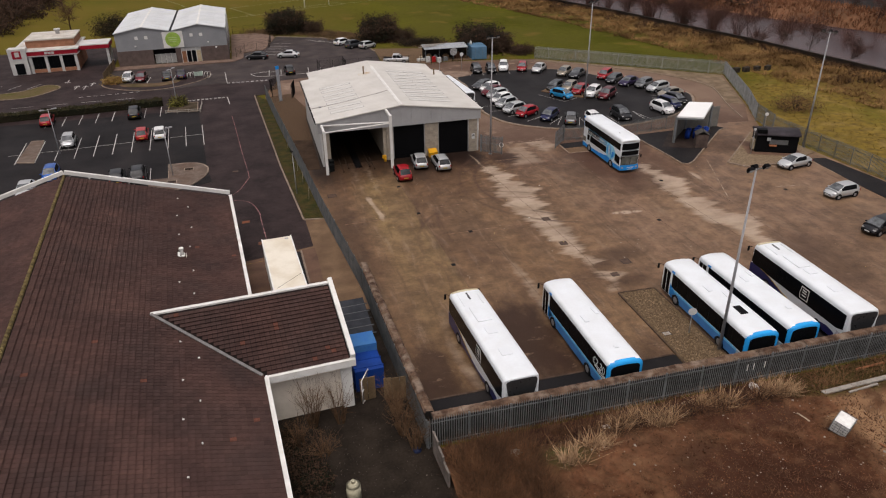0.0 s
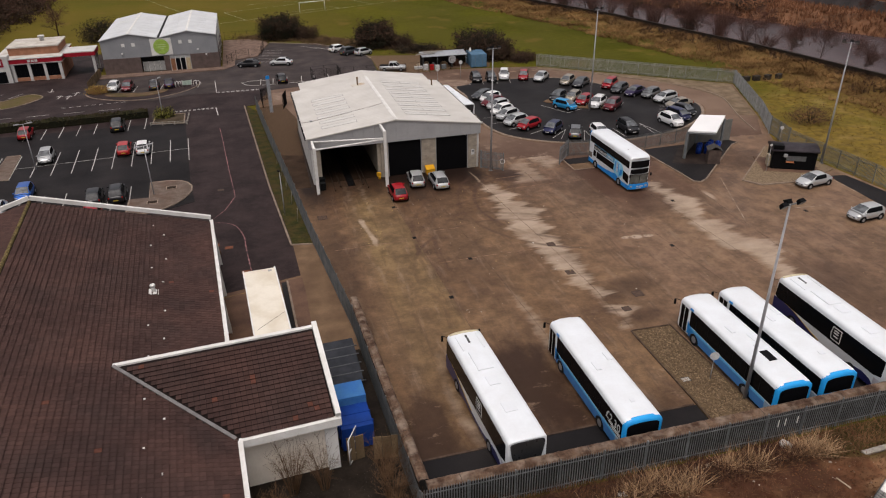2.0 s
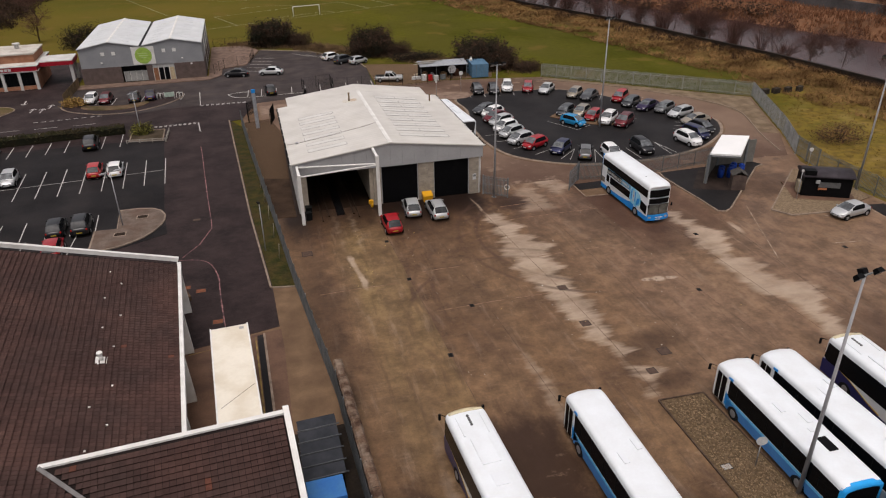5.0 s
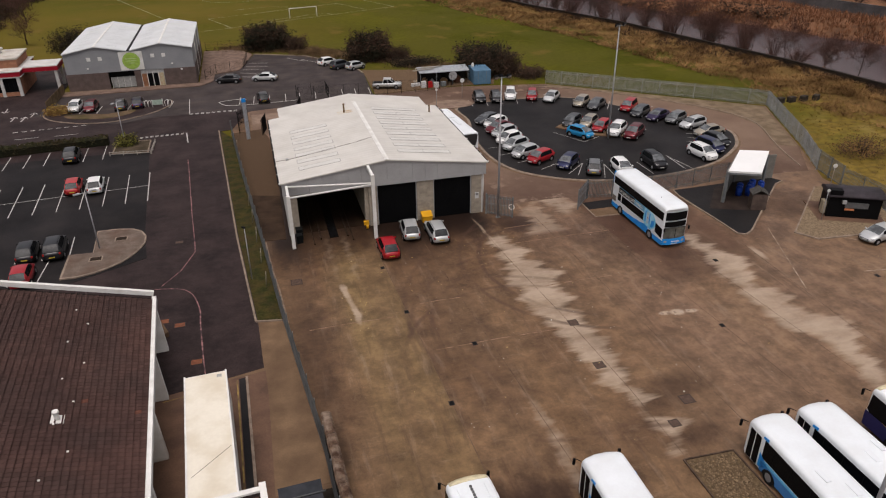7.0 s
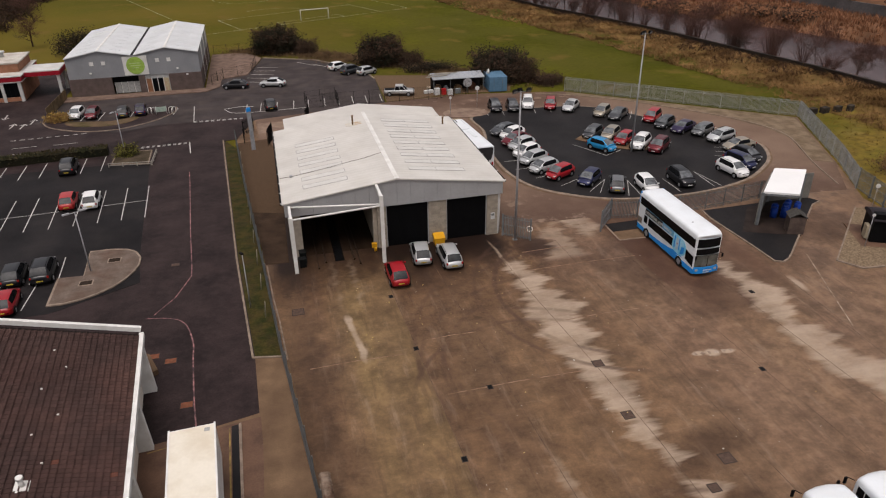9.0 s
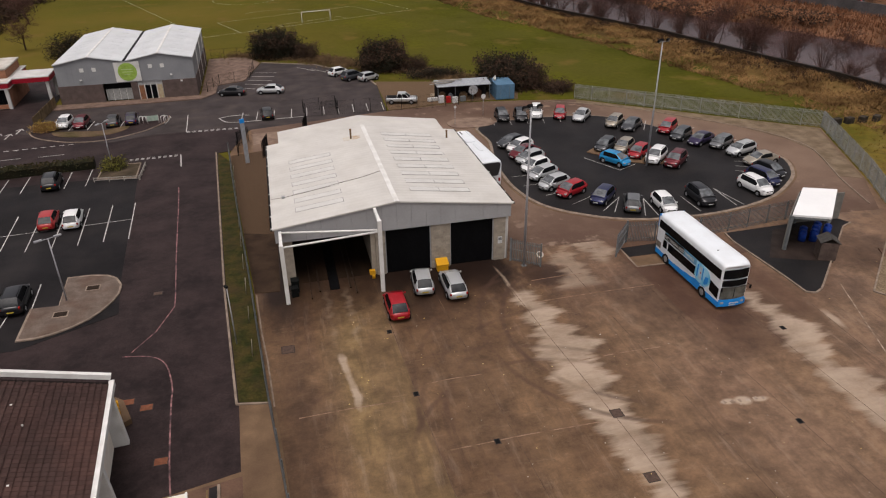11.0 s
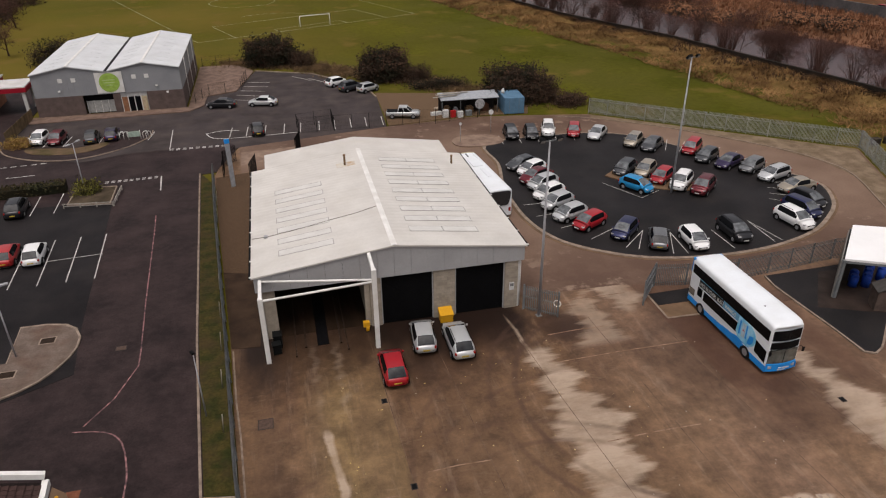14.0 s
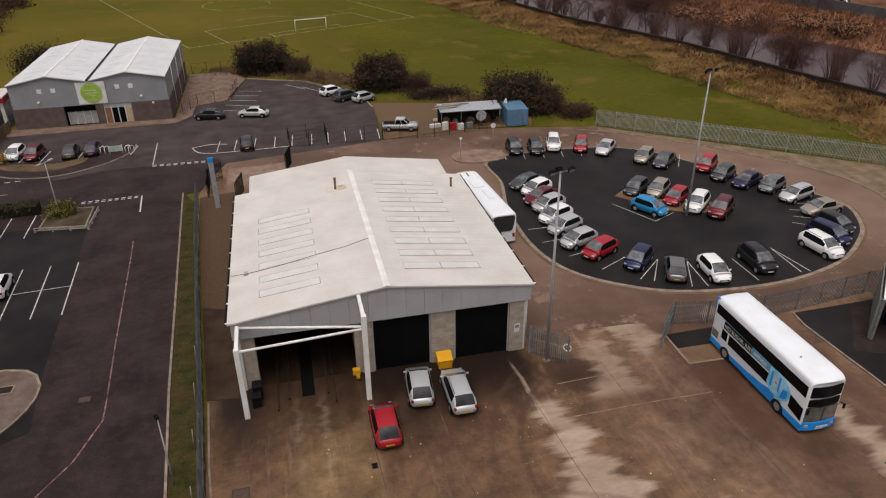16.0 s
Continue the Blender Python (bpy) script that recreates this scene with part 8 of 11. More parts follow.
def bush(name, label, m, radii, n, size, mats, seed, twigs=True, group=""):
    t = thing(name, label, "bush", m, group)
    for i, mt in enumerate(mats):
        leaf_cloud("foliage", t, (0, 0, radii[2] * .42), tuple(r * (1.35 - .02 * i) for r in radii), n // len(mats), size, mt, seed + i * 7, .02, square=.55)
    if twigs:
        rng = random.Random(seed)
        bm = B()
        for k in range(26):
            a = rng.uniform(0, 6.28)
            r = rng.uniform(.1, .95)
            x, y = radii[0] * r * math.cos(a), radii[1] * r * math.sin(a)
            tube(bm, (x * .3, y * .3, 0), (x, y, radii[2] * rng.uniform(1.1, 1.75) * (1.1 - r * .5)), .05, .01, seg=4)
        part("brushwood", bm, BARK, t)["kind"] = "stuff"
    return t


bush("evergreen_bush", "tall dark evergreen bush beside the playing field", pose(2.0, 95, 0), (4.4, 3.2, 3.3), 26000, .19, (LEAFD, LEAFD, LEAFB, TWIGM), 1)
bush("evergreen_bush", "tall dark bush with brown tips beside the playing field", pose(21, 78.5, 0), (4.0, 3.1, 3.3), 26000, .19, (LEAFD, LEAFB, TWIGM), 2)
bush("evergreen_bush", "large dark evergreen bush behind the storage compound", pose(38.9, 60.5, 0), (4.7, 3.6, 3.4), 26000, .19, (LEAFD, LEAFD, LEAFB, TWIGM), 3)
bush("brown_bush", "low brown leafless bush at the field edge", pose(46.4, 55.8, 0), (2.6, 2.2, 1.2), 3500, .14, (LEAFB, TWIGM), 4)
bush("brown_bush", "round brown winter bush behind the shop", pose(-37.5, 106, 0), (4.6, 3.5, 3.0), 6000, .17, (LEAFB, LEAFD), 5)
bush("brown_bush", "low brown scrub beside the field", pose(29, 70.5, 0), (5.0, 1.6, 1.1), 3500, .14, (LEAFB, LEAFD), 6)
bush("brown_bush", "round brown bush in rough grass beyond the fence", pose(72, 6, 0), (3.6, 3.0, 1.5), 3600, .11, (TWIGM, STRAW), 7)
bush("brown_bush", "dark round bush in rough grass beyond the fence", pose(76.5, -12, 0), (3.0, 2.6, 1.5), 3000, .11, (TWIGM,), 8)
bush("brown_bush", "tangle of brown brambles beside the evergreen bush", pose(7.5, 92.5, 0), (2.6, 2.2, 1.9), 5000, .13, (TWIGM, LEAFB), 41)
bush("brown_bush", "tangle of brown brambles beside the evergreen bush", pose(26.4, 76, 0), (2.4, 2.0, 1.8), 5000, .13, (TWIGM, LEAFB), 42)
bush("brown_bush", "tangle of brown brambles behind the container", pose(43.0, 58.6, 0), (2.6, 2.2, 2.5), 8000, .13, (TWIGM, LEAFB), 43)
bush("ornamental_bush", "yellow-green spiky bush in a raised planter", pose(-19.5, 37.2, .12), (1.35, 1.2, .95), 2600, .12, (mat("yellow_green_leaf", (0.2, 0.19, 0.04), 0.9), HEDGE), 9)
bush("ornamental_bush", "straw-coloured ornamental shrub at the kerb", pose(-31.6, 56.0, .1), (1.7, 1.3, .75), 2600, .12, (mat("yellow_dead_leaf", (0.36, 0.24, 0.06), 0.95, (0.2, 0.12, 0.03), 1.2, 5, .3), STRAW), 10)

# clipped hedge beside the road
def hedge(a, b, w, h, label):
    t = thing("hedge", label, "hedge")
    a, b = Vector(a), Vector(b)
    L = (b - a).length
    d = (b - a) / L
    rng = random.Random(3)
    V, F = [], []
    nn = Vector((-d.y, d.x))
    for i in range(int(L * 130)):
        u, v, z = rng.random() * L, rng.uniform(-1, 1) * w / 2, h * rng.random() ** .5
        hh = h * (1 + .12 * noise.noise((u * .5, 0, 0)))
        if rng.random() < .6:
            z = hh * rng.uniform(.9, 1.05)
        p = Vector((*(a + d * u + nn * v), z))
        s = rng.uniform(.06, .16)
        e = Vector((rng.gauss(0, 1), rng.gauss(0, 1), rng.gauss(0, 1))).normalized()
        f = e.orthogonal().normalized()
        k = len(V)
        V += [tuple(p - e * s), tuple(p + f * s * .6), tuple(p + e * s), tuple(p - f * s * .6)]
        F.append((k, k + 1, k + 2, k + 3))
    me = bpy.data.meshes.new("foliage")
    me.from_pydata(V, [], F)
    me.materials.append(HEDGE)
    part("foliage", me, None, t)
    bm = B()
    line_strip(bm, [tuple(a), tuple(b)], w * .7, 0, 0, h * .85)
    part("core", bm, LEAFD, t)


hedge((-46, 36.6), (-21.9, 38.7), 2.0, 1.1, "low dark clipped hedge between car park and road")
hedge((-75, 34.0), (-47.5, 36.4), 2.0, 1.1, "low dark clipped hedge between car park and road")

rng = random.Random(21)
BT = [(86, 101, 9), (83, 108, 8), (80, 117, 8), (88.5, 93, 5), (93.5, 75, 6), (92.6, 66, 5.5), (95.5, 60, 6), (97, 52, 7), (78, 124, 7), (74, 138, 8), (70, 150, 8), (99.5, 45, 7), (102, 47, 8),
      (104, 30, 7), (66, 160, 8), (101, 38, 6)]
protos = [bare_tree(pose(x, y, lie(x, y) - .1, 0, 0, rng.uniform(0, 360)), h * 1.35, 30 + i, "leafless purple-brown tree on the river bank", 4, .8, .009, (4, 5)) for i, (x, y, h) in enumerate(BT[:8])]
for i, (x, y, h) in enumerate(BT[8:]):
    copy_thing(protos[i % 8], pose(x, y, lie(x, y) - .1, 0, 0, rng.uniform(0, 360)))
for i in range(13):
    y = 174 - 10.2 * i + rng.uniform(-5, 5)
    x = along(BANK_WALL, y) + rng.uniform(.8, 5.0)
    copy_thing(protos[i % 8], pose(x, y, lie(x, y) - .3, 0, 0, rng.uniform(0, 360)) @ Matrix.Scale(rng.choice((.5, .65, .8, 1.0, 1.25, 1.4)), 4))
for i in range(16):
    y = 190 - 9 * i + rng.uniform(-3, 3)
    x = along(RIVER_FAR, y) + rng.uniform(8, 34)
    copy_thing(protos[i % 8], pose(x, y, lie(x, y) - .1, 0, 0, rng.uniform(0, 360)))
for i, (x, y, h) in enumerate(((-49.5, 117, 9), (-57, 150, 9), (-66, 138, 10), (-72, 120, 10), (-78, 140, 10), (-62, 162, 10), (-70, 170, 10), (-84, 118, 10))):
    bare_tree(pose(x, y, -.1, 0, 0, rng.uniform(0, 360)), h, 60 + i, "leafless tree at the edge of the playing field", 4)
for i in range(24):
    x, y = -64.5 - 6.5 * (i % 4) - rng.uniform(0, 3), 114 + 3.6 * i + rng.uniform(-2, 2)
    bush("brown_bush", "dense dark winter thicket beside the playing field", pose(x, y, -.1), (5.5, 5.0, rng.uniform(2.6, 4.4)), 2600, .26, (TWIGM, LEAFB), 80 + i, group="field edge thicket")
for i in range(10):
    y = 178 - 9 * i
    x = along(RIVER_FAR, y) + 5 + rng.uniform(0, 9)
    bush("brown_bush", "rust-brown reed and willow scrub on the far bank", pose(x, y, lie(x, y)), (5, 4.5, 1.5), 1500, .35, (REED, LEAFB), 100 + i, group="far bank scrub")


def tufts(name, label, n, where, hmin, hmax, material, seed, lean=.5, wide=.05, per=5, category="grass"):
    """Loose tussocks of dead or green blades over a stretch of ground."""
    rng = random.Random(seed)
    V, F = [], []
    for _ in range(n):
        x, y, z = where(rng)
        for _ in range(per):
            a = rng.uniform(0, 6.28)
            h = rng.uniform(hmin, hmax)
            d = Vector((math.cos(a), math.sin(a), 0))
            p = Vector((x, y, z)) + d * rng.uniform(0, .25)
            q = p + d * h * lean * rng.random() + Vector((0, 0, h))
            s = Vector((-d.y, d.x, 0)) * wide
            k = len(V)
            V += [tuple(p - s), tuple(p + s), tuple(q)]
            F.append((k, k + 1, k + 2))
    me = bpy.data.meshes.new(name)
    me.from_pydata(V, [], F)
    me.materials.append(material)
    ob = new(name, me)
    return tagged(ob, label, category, "", "stuff")


def bank(rng):
    y = rng.uniform(-30, 175)
    w = along(BANK_WALL, y)
    x = w - 17 * rng.random() ** 1.4
    if noise.noise((x * .16, y * .16, 7)) < -.12 and rng.random() < .8:
        return bank(rng)
    return x, y, lie(x, y)


def rough_field(rng):
    y = rng.uniform(-48, 34)
    x = rng.uniform(64 + max(0, min(12, y * .45)), along(BANK_WALL, y))
    return x, y, lie(x, y)


def far_bank(rng):
    y = rng.uniform(-20, 190)
    x = along(RIVER_FAR, y) + rng.uniform(1, 42)
    return x, y, lie(x, y)


tufts("dead_grass", "matted straw-coloured dead grass on the river bank", 12000, bank, .25, .75, island_tint(STRAW, .22), 1, 4.0, .06)
tufts("rough_grass", "rough tussocky winter grass beyond the fence", 2600, rough_field, .08, .22, island_tint(ROUGH, .12), 2, 3.0, .05)
def bank_foot(rng):
    y = rng.uniform(-20, 175)
    x = along(BANK_WALL, y) - 5 * abs(noise.noise((y * .09, 0, 4))) * 3 * rng.random()
    return x, y, lie(x, y)


def park_edge(rng):
    P = ((-6, 97), (8, 91.5), (15, 84), (26, 76), (31, 69), (46, 56.5))
    k = rng.randrange(5)
    u = rng.random()
    x, y = P[k][0] + (P[k + 1][0] - P[k][0]) * u + rng.gauss(0, 1.7), P[k][1] + (P[k + 1][1] - P[k][1]) * u + rng.gauss(.6, 1.7)
    return x, y, -.06


tufts("brambles", "dark brown brambles at the foot of the river wall", 2600, bank_foot, .3, 1.0, TWIGM, 4, 1.2, .04, 7, "brambles")
tufts("dry_grass", "brown dry grass between the bushes behind the car park", 6500, park_edge, .2, .7, mat("tawny_grass", (0.19, 0.12, 0.06), 0.95, (0.1, 0.063, 0.032), 0.4, 4, .3), 6, 1.2, .04, 6)
tufts("dead_reeds", "rust-brown dead reeds on the far river bank", 12000, far_bank, .5, 1.4, island_tint(REED, .45), 3, .8, .09)

# stone wall along the river
t = thing("river_wall", "long low dark stone wall along the river bank", "wall")
for (xa, ya), (xb, yb) in zip(BANK_WALL, BANK_WALL[1:]):
    n = max(1, int(math.hypot(xb - xa, yb - ya) / 9))
    for i in range(n):
        p, q = Vector((xa, ya)).lerp(Vector((xb, yb)), i / n), Vector((xa, ya)).lerp(Vector((xb, yb)), (i + 1) / n)
        bm = B()
        line_strip(bm, [tuple(p), tuple(q)], .6, -.5, 0, 2.0)
        part("wall_length", bm, mat("dark_stone", (0.014, 0.011, 0.009), 0.95, (0.03, 0.022, 0.016), 0.8, 5, 0.4, 0.9, 6), t)

# far side: boundary wall, road and low sheds seen at the top edge
bm = B()
line_strip(bm, [(120, 190), (138, 128), (146, 90), (160, 40)], .5, 0, 0, 3.2)
solid("boundary_wall", bm, mat("far_wall", (0.12, 0.11, 0.11), 0.9, (0.08, 0.075, 0.075), 0.3, 2, 0.3), "grey boundary wall on the far bank", "wall")
bm = B()
line_strip(bm, [(126, 192), (144, 130), (152, 92), (166, 42)], 9, 0, 0, .9)
solid("road_far", bm, ROADT, "asphalt road behind the far bank wall", "road", "structure")
for x, y, p in ((147, 122, "white"), (150, 108, "red"), (144.5, 136, "dark grey")):
    car("hatch", p, pose(x, y, .9, 0, 0, 15), "on the road behind the river", "cars across the river")

# playing field lines and goal
bm = B()
PAINT_G = mat("faded_pitch_line", (0.42, 0.44, 0.32), 0.9, (0.16, 0.17, 0.09), 0.6, 4, 0.3)
for pts in ([(-44, 195.5), (-18, 131.3), (-13, 119.7), (13, 131), (39.2, 142.2), (14, 204)], [(-11, 138), (-5, 122.5)], [(24.6, 153.3), (31.2, 139.0)], [(-11, 138), (24.6, 153.3)], [(3.4, 130.4), (5.0, 126.9)],
            [(19.4, 137.8), (21.0, 134.2)], [(3.4, 130.4), (19.4, 137.8)], [(4 + 9.2 * math.cos(a), 147 + 6 * math.sin(a)) for a in [radians(k) for k in range(20, 170, 15)]],
            [(-4.6 + 9.2 * math.cos(a), 175 + 9.2 * math.sin(a)) for a in [radians(k) for k in range(0, 361, 20)]]):
    line_strip(bm, pts, .14, -.05)
solid("pitch_marking", bm, PAINT_G, "faded white football pitch lines on grass", "pitch marking", "structure")
g = thing("goal", "white football goal frame on the pitch", "goal", pose(13.1, 132.7, -.06, 0, 0, 12))
for a, b_, nm in (((-3.66, 0, 0), (-3.66, 0, 2.44), "goalpost"), ((3.66, 0, 0), (3.66, 0, 2.44), "goalpost"), ((-3.66, 0, 2.44), (3.66, 0, 2.44), "crossbar")):
    bm = B()
    tube(bm, a, b_, .08)
    part(nm, bm, WHITEP, g)


# fallen leaves and scraps blown about the yard
rng = random.Random(77)
V, F = [], []
for _ in range(110):
    x, y = (rng.uniform(3, 24), rng.uniform(-16, -2)) if rng.random() < .5 else (rng.uniform(3, 56), rng.uniform(-44, -3))
    a, s = rng.uniform(0, 6.28), rng.uniform(.025, .08)
    u, v = Vector((math.cos(a), math.sin(a), .1)) * s, Vector((-math.sin(a), math.cos(a), .2)) * s * rng.uniform(.3, .9)
    p, k = Vector((x, y, .02)), len(V)
    V += [tuple(p - u), tuple(p - v), tuple(p + u), tuple(p + v)]
    F.append((k, k + 1, k + 2, k + 3))
me = bpy.data.meshes.new("yard_litter")
me.from_pydata(V, [], F)
me.materials.append(mat("pale_litter", (0.5, 0.4, 0.24), 0.9, (0.5, 0.36, 0.12), 0.9, 5, 0.3))
tagged(new("yard_litter", me), "pale and yellow leaves and scraps on the yard", "litter", "", "stuff")


# ---- shop with twin gables to the north ----
def north_shop():
    s = thing("shop_building", "grey metal-clad shop with twin white gabled roofs and brick base", "building")
    x0, x1, y0, y1, ze, za, zb = -32.2, -11.3, 69.2, 94.2, 6.35, 7.35, 2.95
    xm = (x0 + x1) / 2
    bm = B()
    box(bm, x0 + .1, x1 - .1, y0 + .15, y1, zb, ze)
    part("cladding", bm, NCLAD, s, "grey profiled wall cladding")
    for k in range(26):
        bm = B()
        x = x0 + .1 + (x1 - x0 - .2) * k / 26
        box(bm, x, x + .05, y0 + .12, y0 + .16, zb, ze)
        part("cladding_rib", bm, NCLAD, s)
    for a in (x0, xm):
        mid, b_ = a + (x1 - x0) / 4, a + (x1 - x0) / 2
        bm = B()
        f = [bm.verts.new(p) for p in ((a + .1, y0 + .15, ze), (b_ - .1, y0 + .15, ze), (mid, y0 + .15, za - .1))]
        g = [bm.verts.new((v.co.x, y0 + .4, v.co.z)) for v in f]
        bm.faces.new(f)
        bm.faces.new(g[::-1])
        for i in range(3):
            bm.faces.new((f[i], f[(i + 1) % 3], g[(i + 1) % 3], g[i]))
        part("gable", bm, NCLAD, s)
        for p, q in (((a, ze), (mid, za)), ((mid, za), (b_, ze))):
            bm = B()
            sheet(bm, (p[0], y0 - .1, p[1] + .05), (q[0], y0 - .1, q[1] + .05), (q[0], y1 + .1, q[1] + .05), (p[0], y1 + .1, p[1] + .05), .14)
            part("roof", bm, ROOFN, s, "white sheet roof slope")
            for k in range(8):
                bm = B()
                y = y0 + 2.2 + k * 2.7
                u0, u1 = .3, .62
                pa, pb = (p[0] + (q[0] - p[0]) * u0, p[1] + (q[1] - p[1]) * u0), (p[0] + (q[0] - p[0]) * u1, p[1] + (q[1] - p[1]) * u1)
                sheet(bm, (pa[0], y, pa[1] + .085), (pb[0], y, pb[1] + .085), (pb[0], y + 1.0, pb[1] + .085), (pa[0], y + 1.0, pa[1] + .085), .03)
                part("rooflight", bm, mat("cool_rooflight", (0.55, 0.565, 0.57), 0.5, None, 1, 5, 0.05), s)
        bm = B()
        box(bm, mid - .18, mid + .18, y0 - .12, y1 + .1, za + .03, za + .09)
        part("ridge_cap", bm, WHITEP, s)
    bm = B()
    box(bm, xm - .22, xm + .22, y0 - .1, y1, ze + .0, ze + .1)
    part("valley_gutter", bm, BLACKM, s, "dark valley gutter")
    for a, b_ in ((x0, -25.6), (-21.4, -20.4), (-16.6, x1)):
        bm = B()
        box(bm, a, b_, y0, y0 + .35, 0, zb)
        part("brick_base", bm, BRICKM, s, "dark brown brick base wall")
    bm = B()
    box(bm, x1 - .35, x1, y0 + .35, y1, 0, zb)
    part("brick_base", bm, BRICKM, s)
    bm = B()
    box(bm, x0, x0 + .35, y0 + .35, y1, 0, zb)
    part("brick_base", bm, BRICKM, s)
    # shopfront: recessed glazing and doors
    bm = B()
    box(bm, -25.6, -21.4, y0 + .9, y0 + 1.0, 0, zb)
    part("recess", bm, BLACKM, s)
    for k in range(4):
        bm = B()
        box(bm, -25.4 + k * 1.0, -24.5 + k * 1.0, y0 + .82, y0 + .88, .1, 1.9)
        win = part("window", bm, mat("pale_film_glass", (0.45, 0.45, 0.43), 0.25), s, "frosted shop window")
        bm = B()
        box(bm, -25.45 + k * 1.0, -25.37 + k * 1.0, y0 + .78, y0 + .9, .05, 1.95)
        part("frame", bm, WHITEP, win)
    for k, mt in enumerate((mat("brown_poster", (0.2, 0.1, 0.06), 0.6, (0.35, 0.16, 0.08), 3, 9, .3), GLASSD, GLASSD, mat("pale_poster", (0.5, 0.47, 0.3), 0.6, (0.45, 0.3, 0.2), 3, 9, .3))):
        bm = B()
        box(bm, -20.3 + k * .92, -19.5 + k * .92, y0 + .2, y0 + .26, .1, 2.3)
        d = part("door_leaf", bm, mt, s)
        bm = B()
        box(bm, -20.38 + k * .92, -20.28 + k * .92, y0 + .16, y0 + .3, 0, 2.4)
        part("frame", bm, WHITEP, d)
    bm = B()
    box(bm, -20.4, -16.6, y0 + .26, y0 + .35, 0, zb)
    part("door_surround", bm, mat("surround_grey", (0.45, 0.45, 0.44), 0.6), s)
    # round green sign on a white board
    bm = B()
    box(bm, -23.4, -19.6, y0 + .02, y0 + .12, 3.1, 6.2)
    board = part("sign_board", bm, WHITEP, s, "white sign board with lime disc")
    bm = B()
    tube(bm, (-21.5, y0 - .03, 4.65), (-21.5, y0 + .02, 4.65), 1.42, seg=32)
    part("sign_disc", bm, GREENS, board, "lime green disc")
    bm = B()
    tube(bm, (-21.5, y0 - .05, 4.65), (-21.5, y0 - .03, 4.65), 1.2, seg=32)
    part("sign_inner_disc", bm, mat("lime_pale", (0.36, 0.53, 0.1), 0.5), board)
    bm = B()
    for k, w in enumerate((.9, .8, .5)):
        box(bm, -21.5 - w, -21.5 + w, y0 - .07, y0 - .05, 5.0 - k * .38, 5.1 - k * .38)
    part("sign_bar", bm, mat("sign_pale_lime", (0.5, 0.62, 0.3), 0.5), board)
    for x in (-28.2, -26.4, -18.0, -16.2):
        bm = B()
        box(bm, x - .3, x + .3, y0 + .08, y0 + .16, 5.0, 5.6)
        part("wall_vent", bm, WHITEP, s, "pale square wall louvre")
    for x in (-28.6, -15.0, -13.6):
        bm = B()
        box(bm, x - .15, x + .15, y0 - .1, y0 + .1, 2.6 if x > -14 else 3.7, 2.85 if x > -14 else 3.9)
        part("wall_light", bm, WHITEP, s)
    for y in (76, 83, 90):
        bm = B()
        tube(bm, (x1 + .02, y, 0), (x1 + .02, y, ze), .06)
        part("downpipe", bm, WHITEP, s)


ROOFN = mat("cool_white_roof", (0.58, 0.595, 0.6), 0.5, (0.52, 0.535, 0.54), 0.3, 4, 0.07, dirt=(0.42, 0.42, 0.41), dirt_scale=0.5, dirt_amt=0.25)
NCLAD = mat("mid_grey_cladding", (0.27, 0.275, 0.285), 0.5, (0.24, 0.245, 0.255), 0.5, 5, 0.06)
north_shop()


# ---- drive-through restaurant ----
CRIMSON = mat("crimson_paint", (0.3, 0.012, 0.024), 0.45, None, 1, 8, 0.1)

RESTW = mat("grimy_white_panel", (0.56, 0.55, 0.53), 0.6, (0.46, 0.45, 0.43), 0.8, 6, .12)

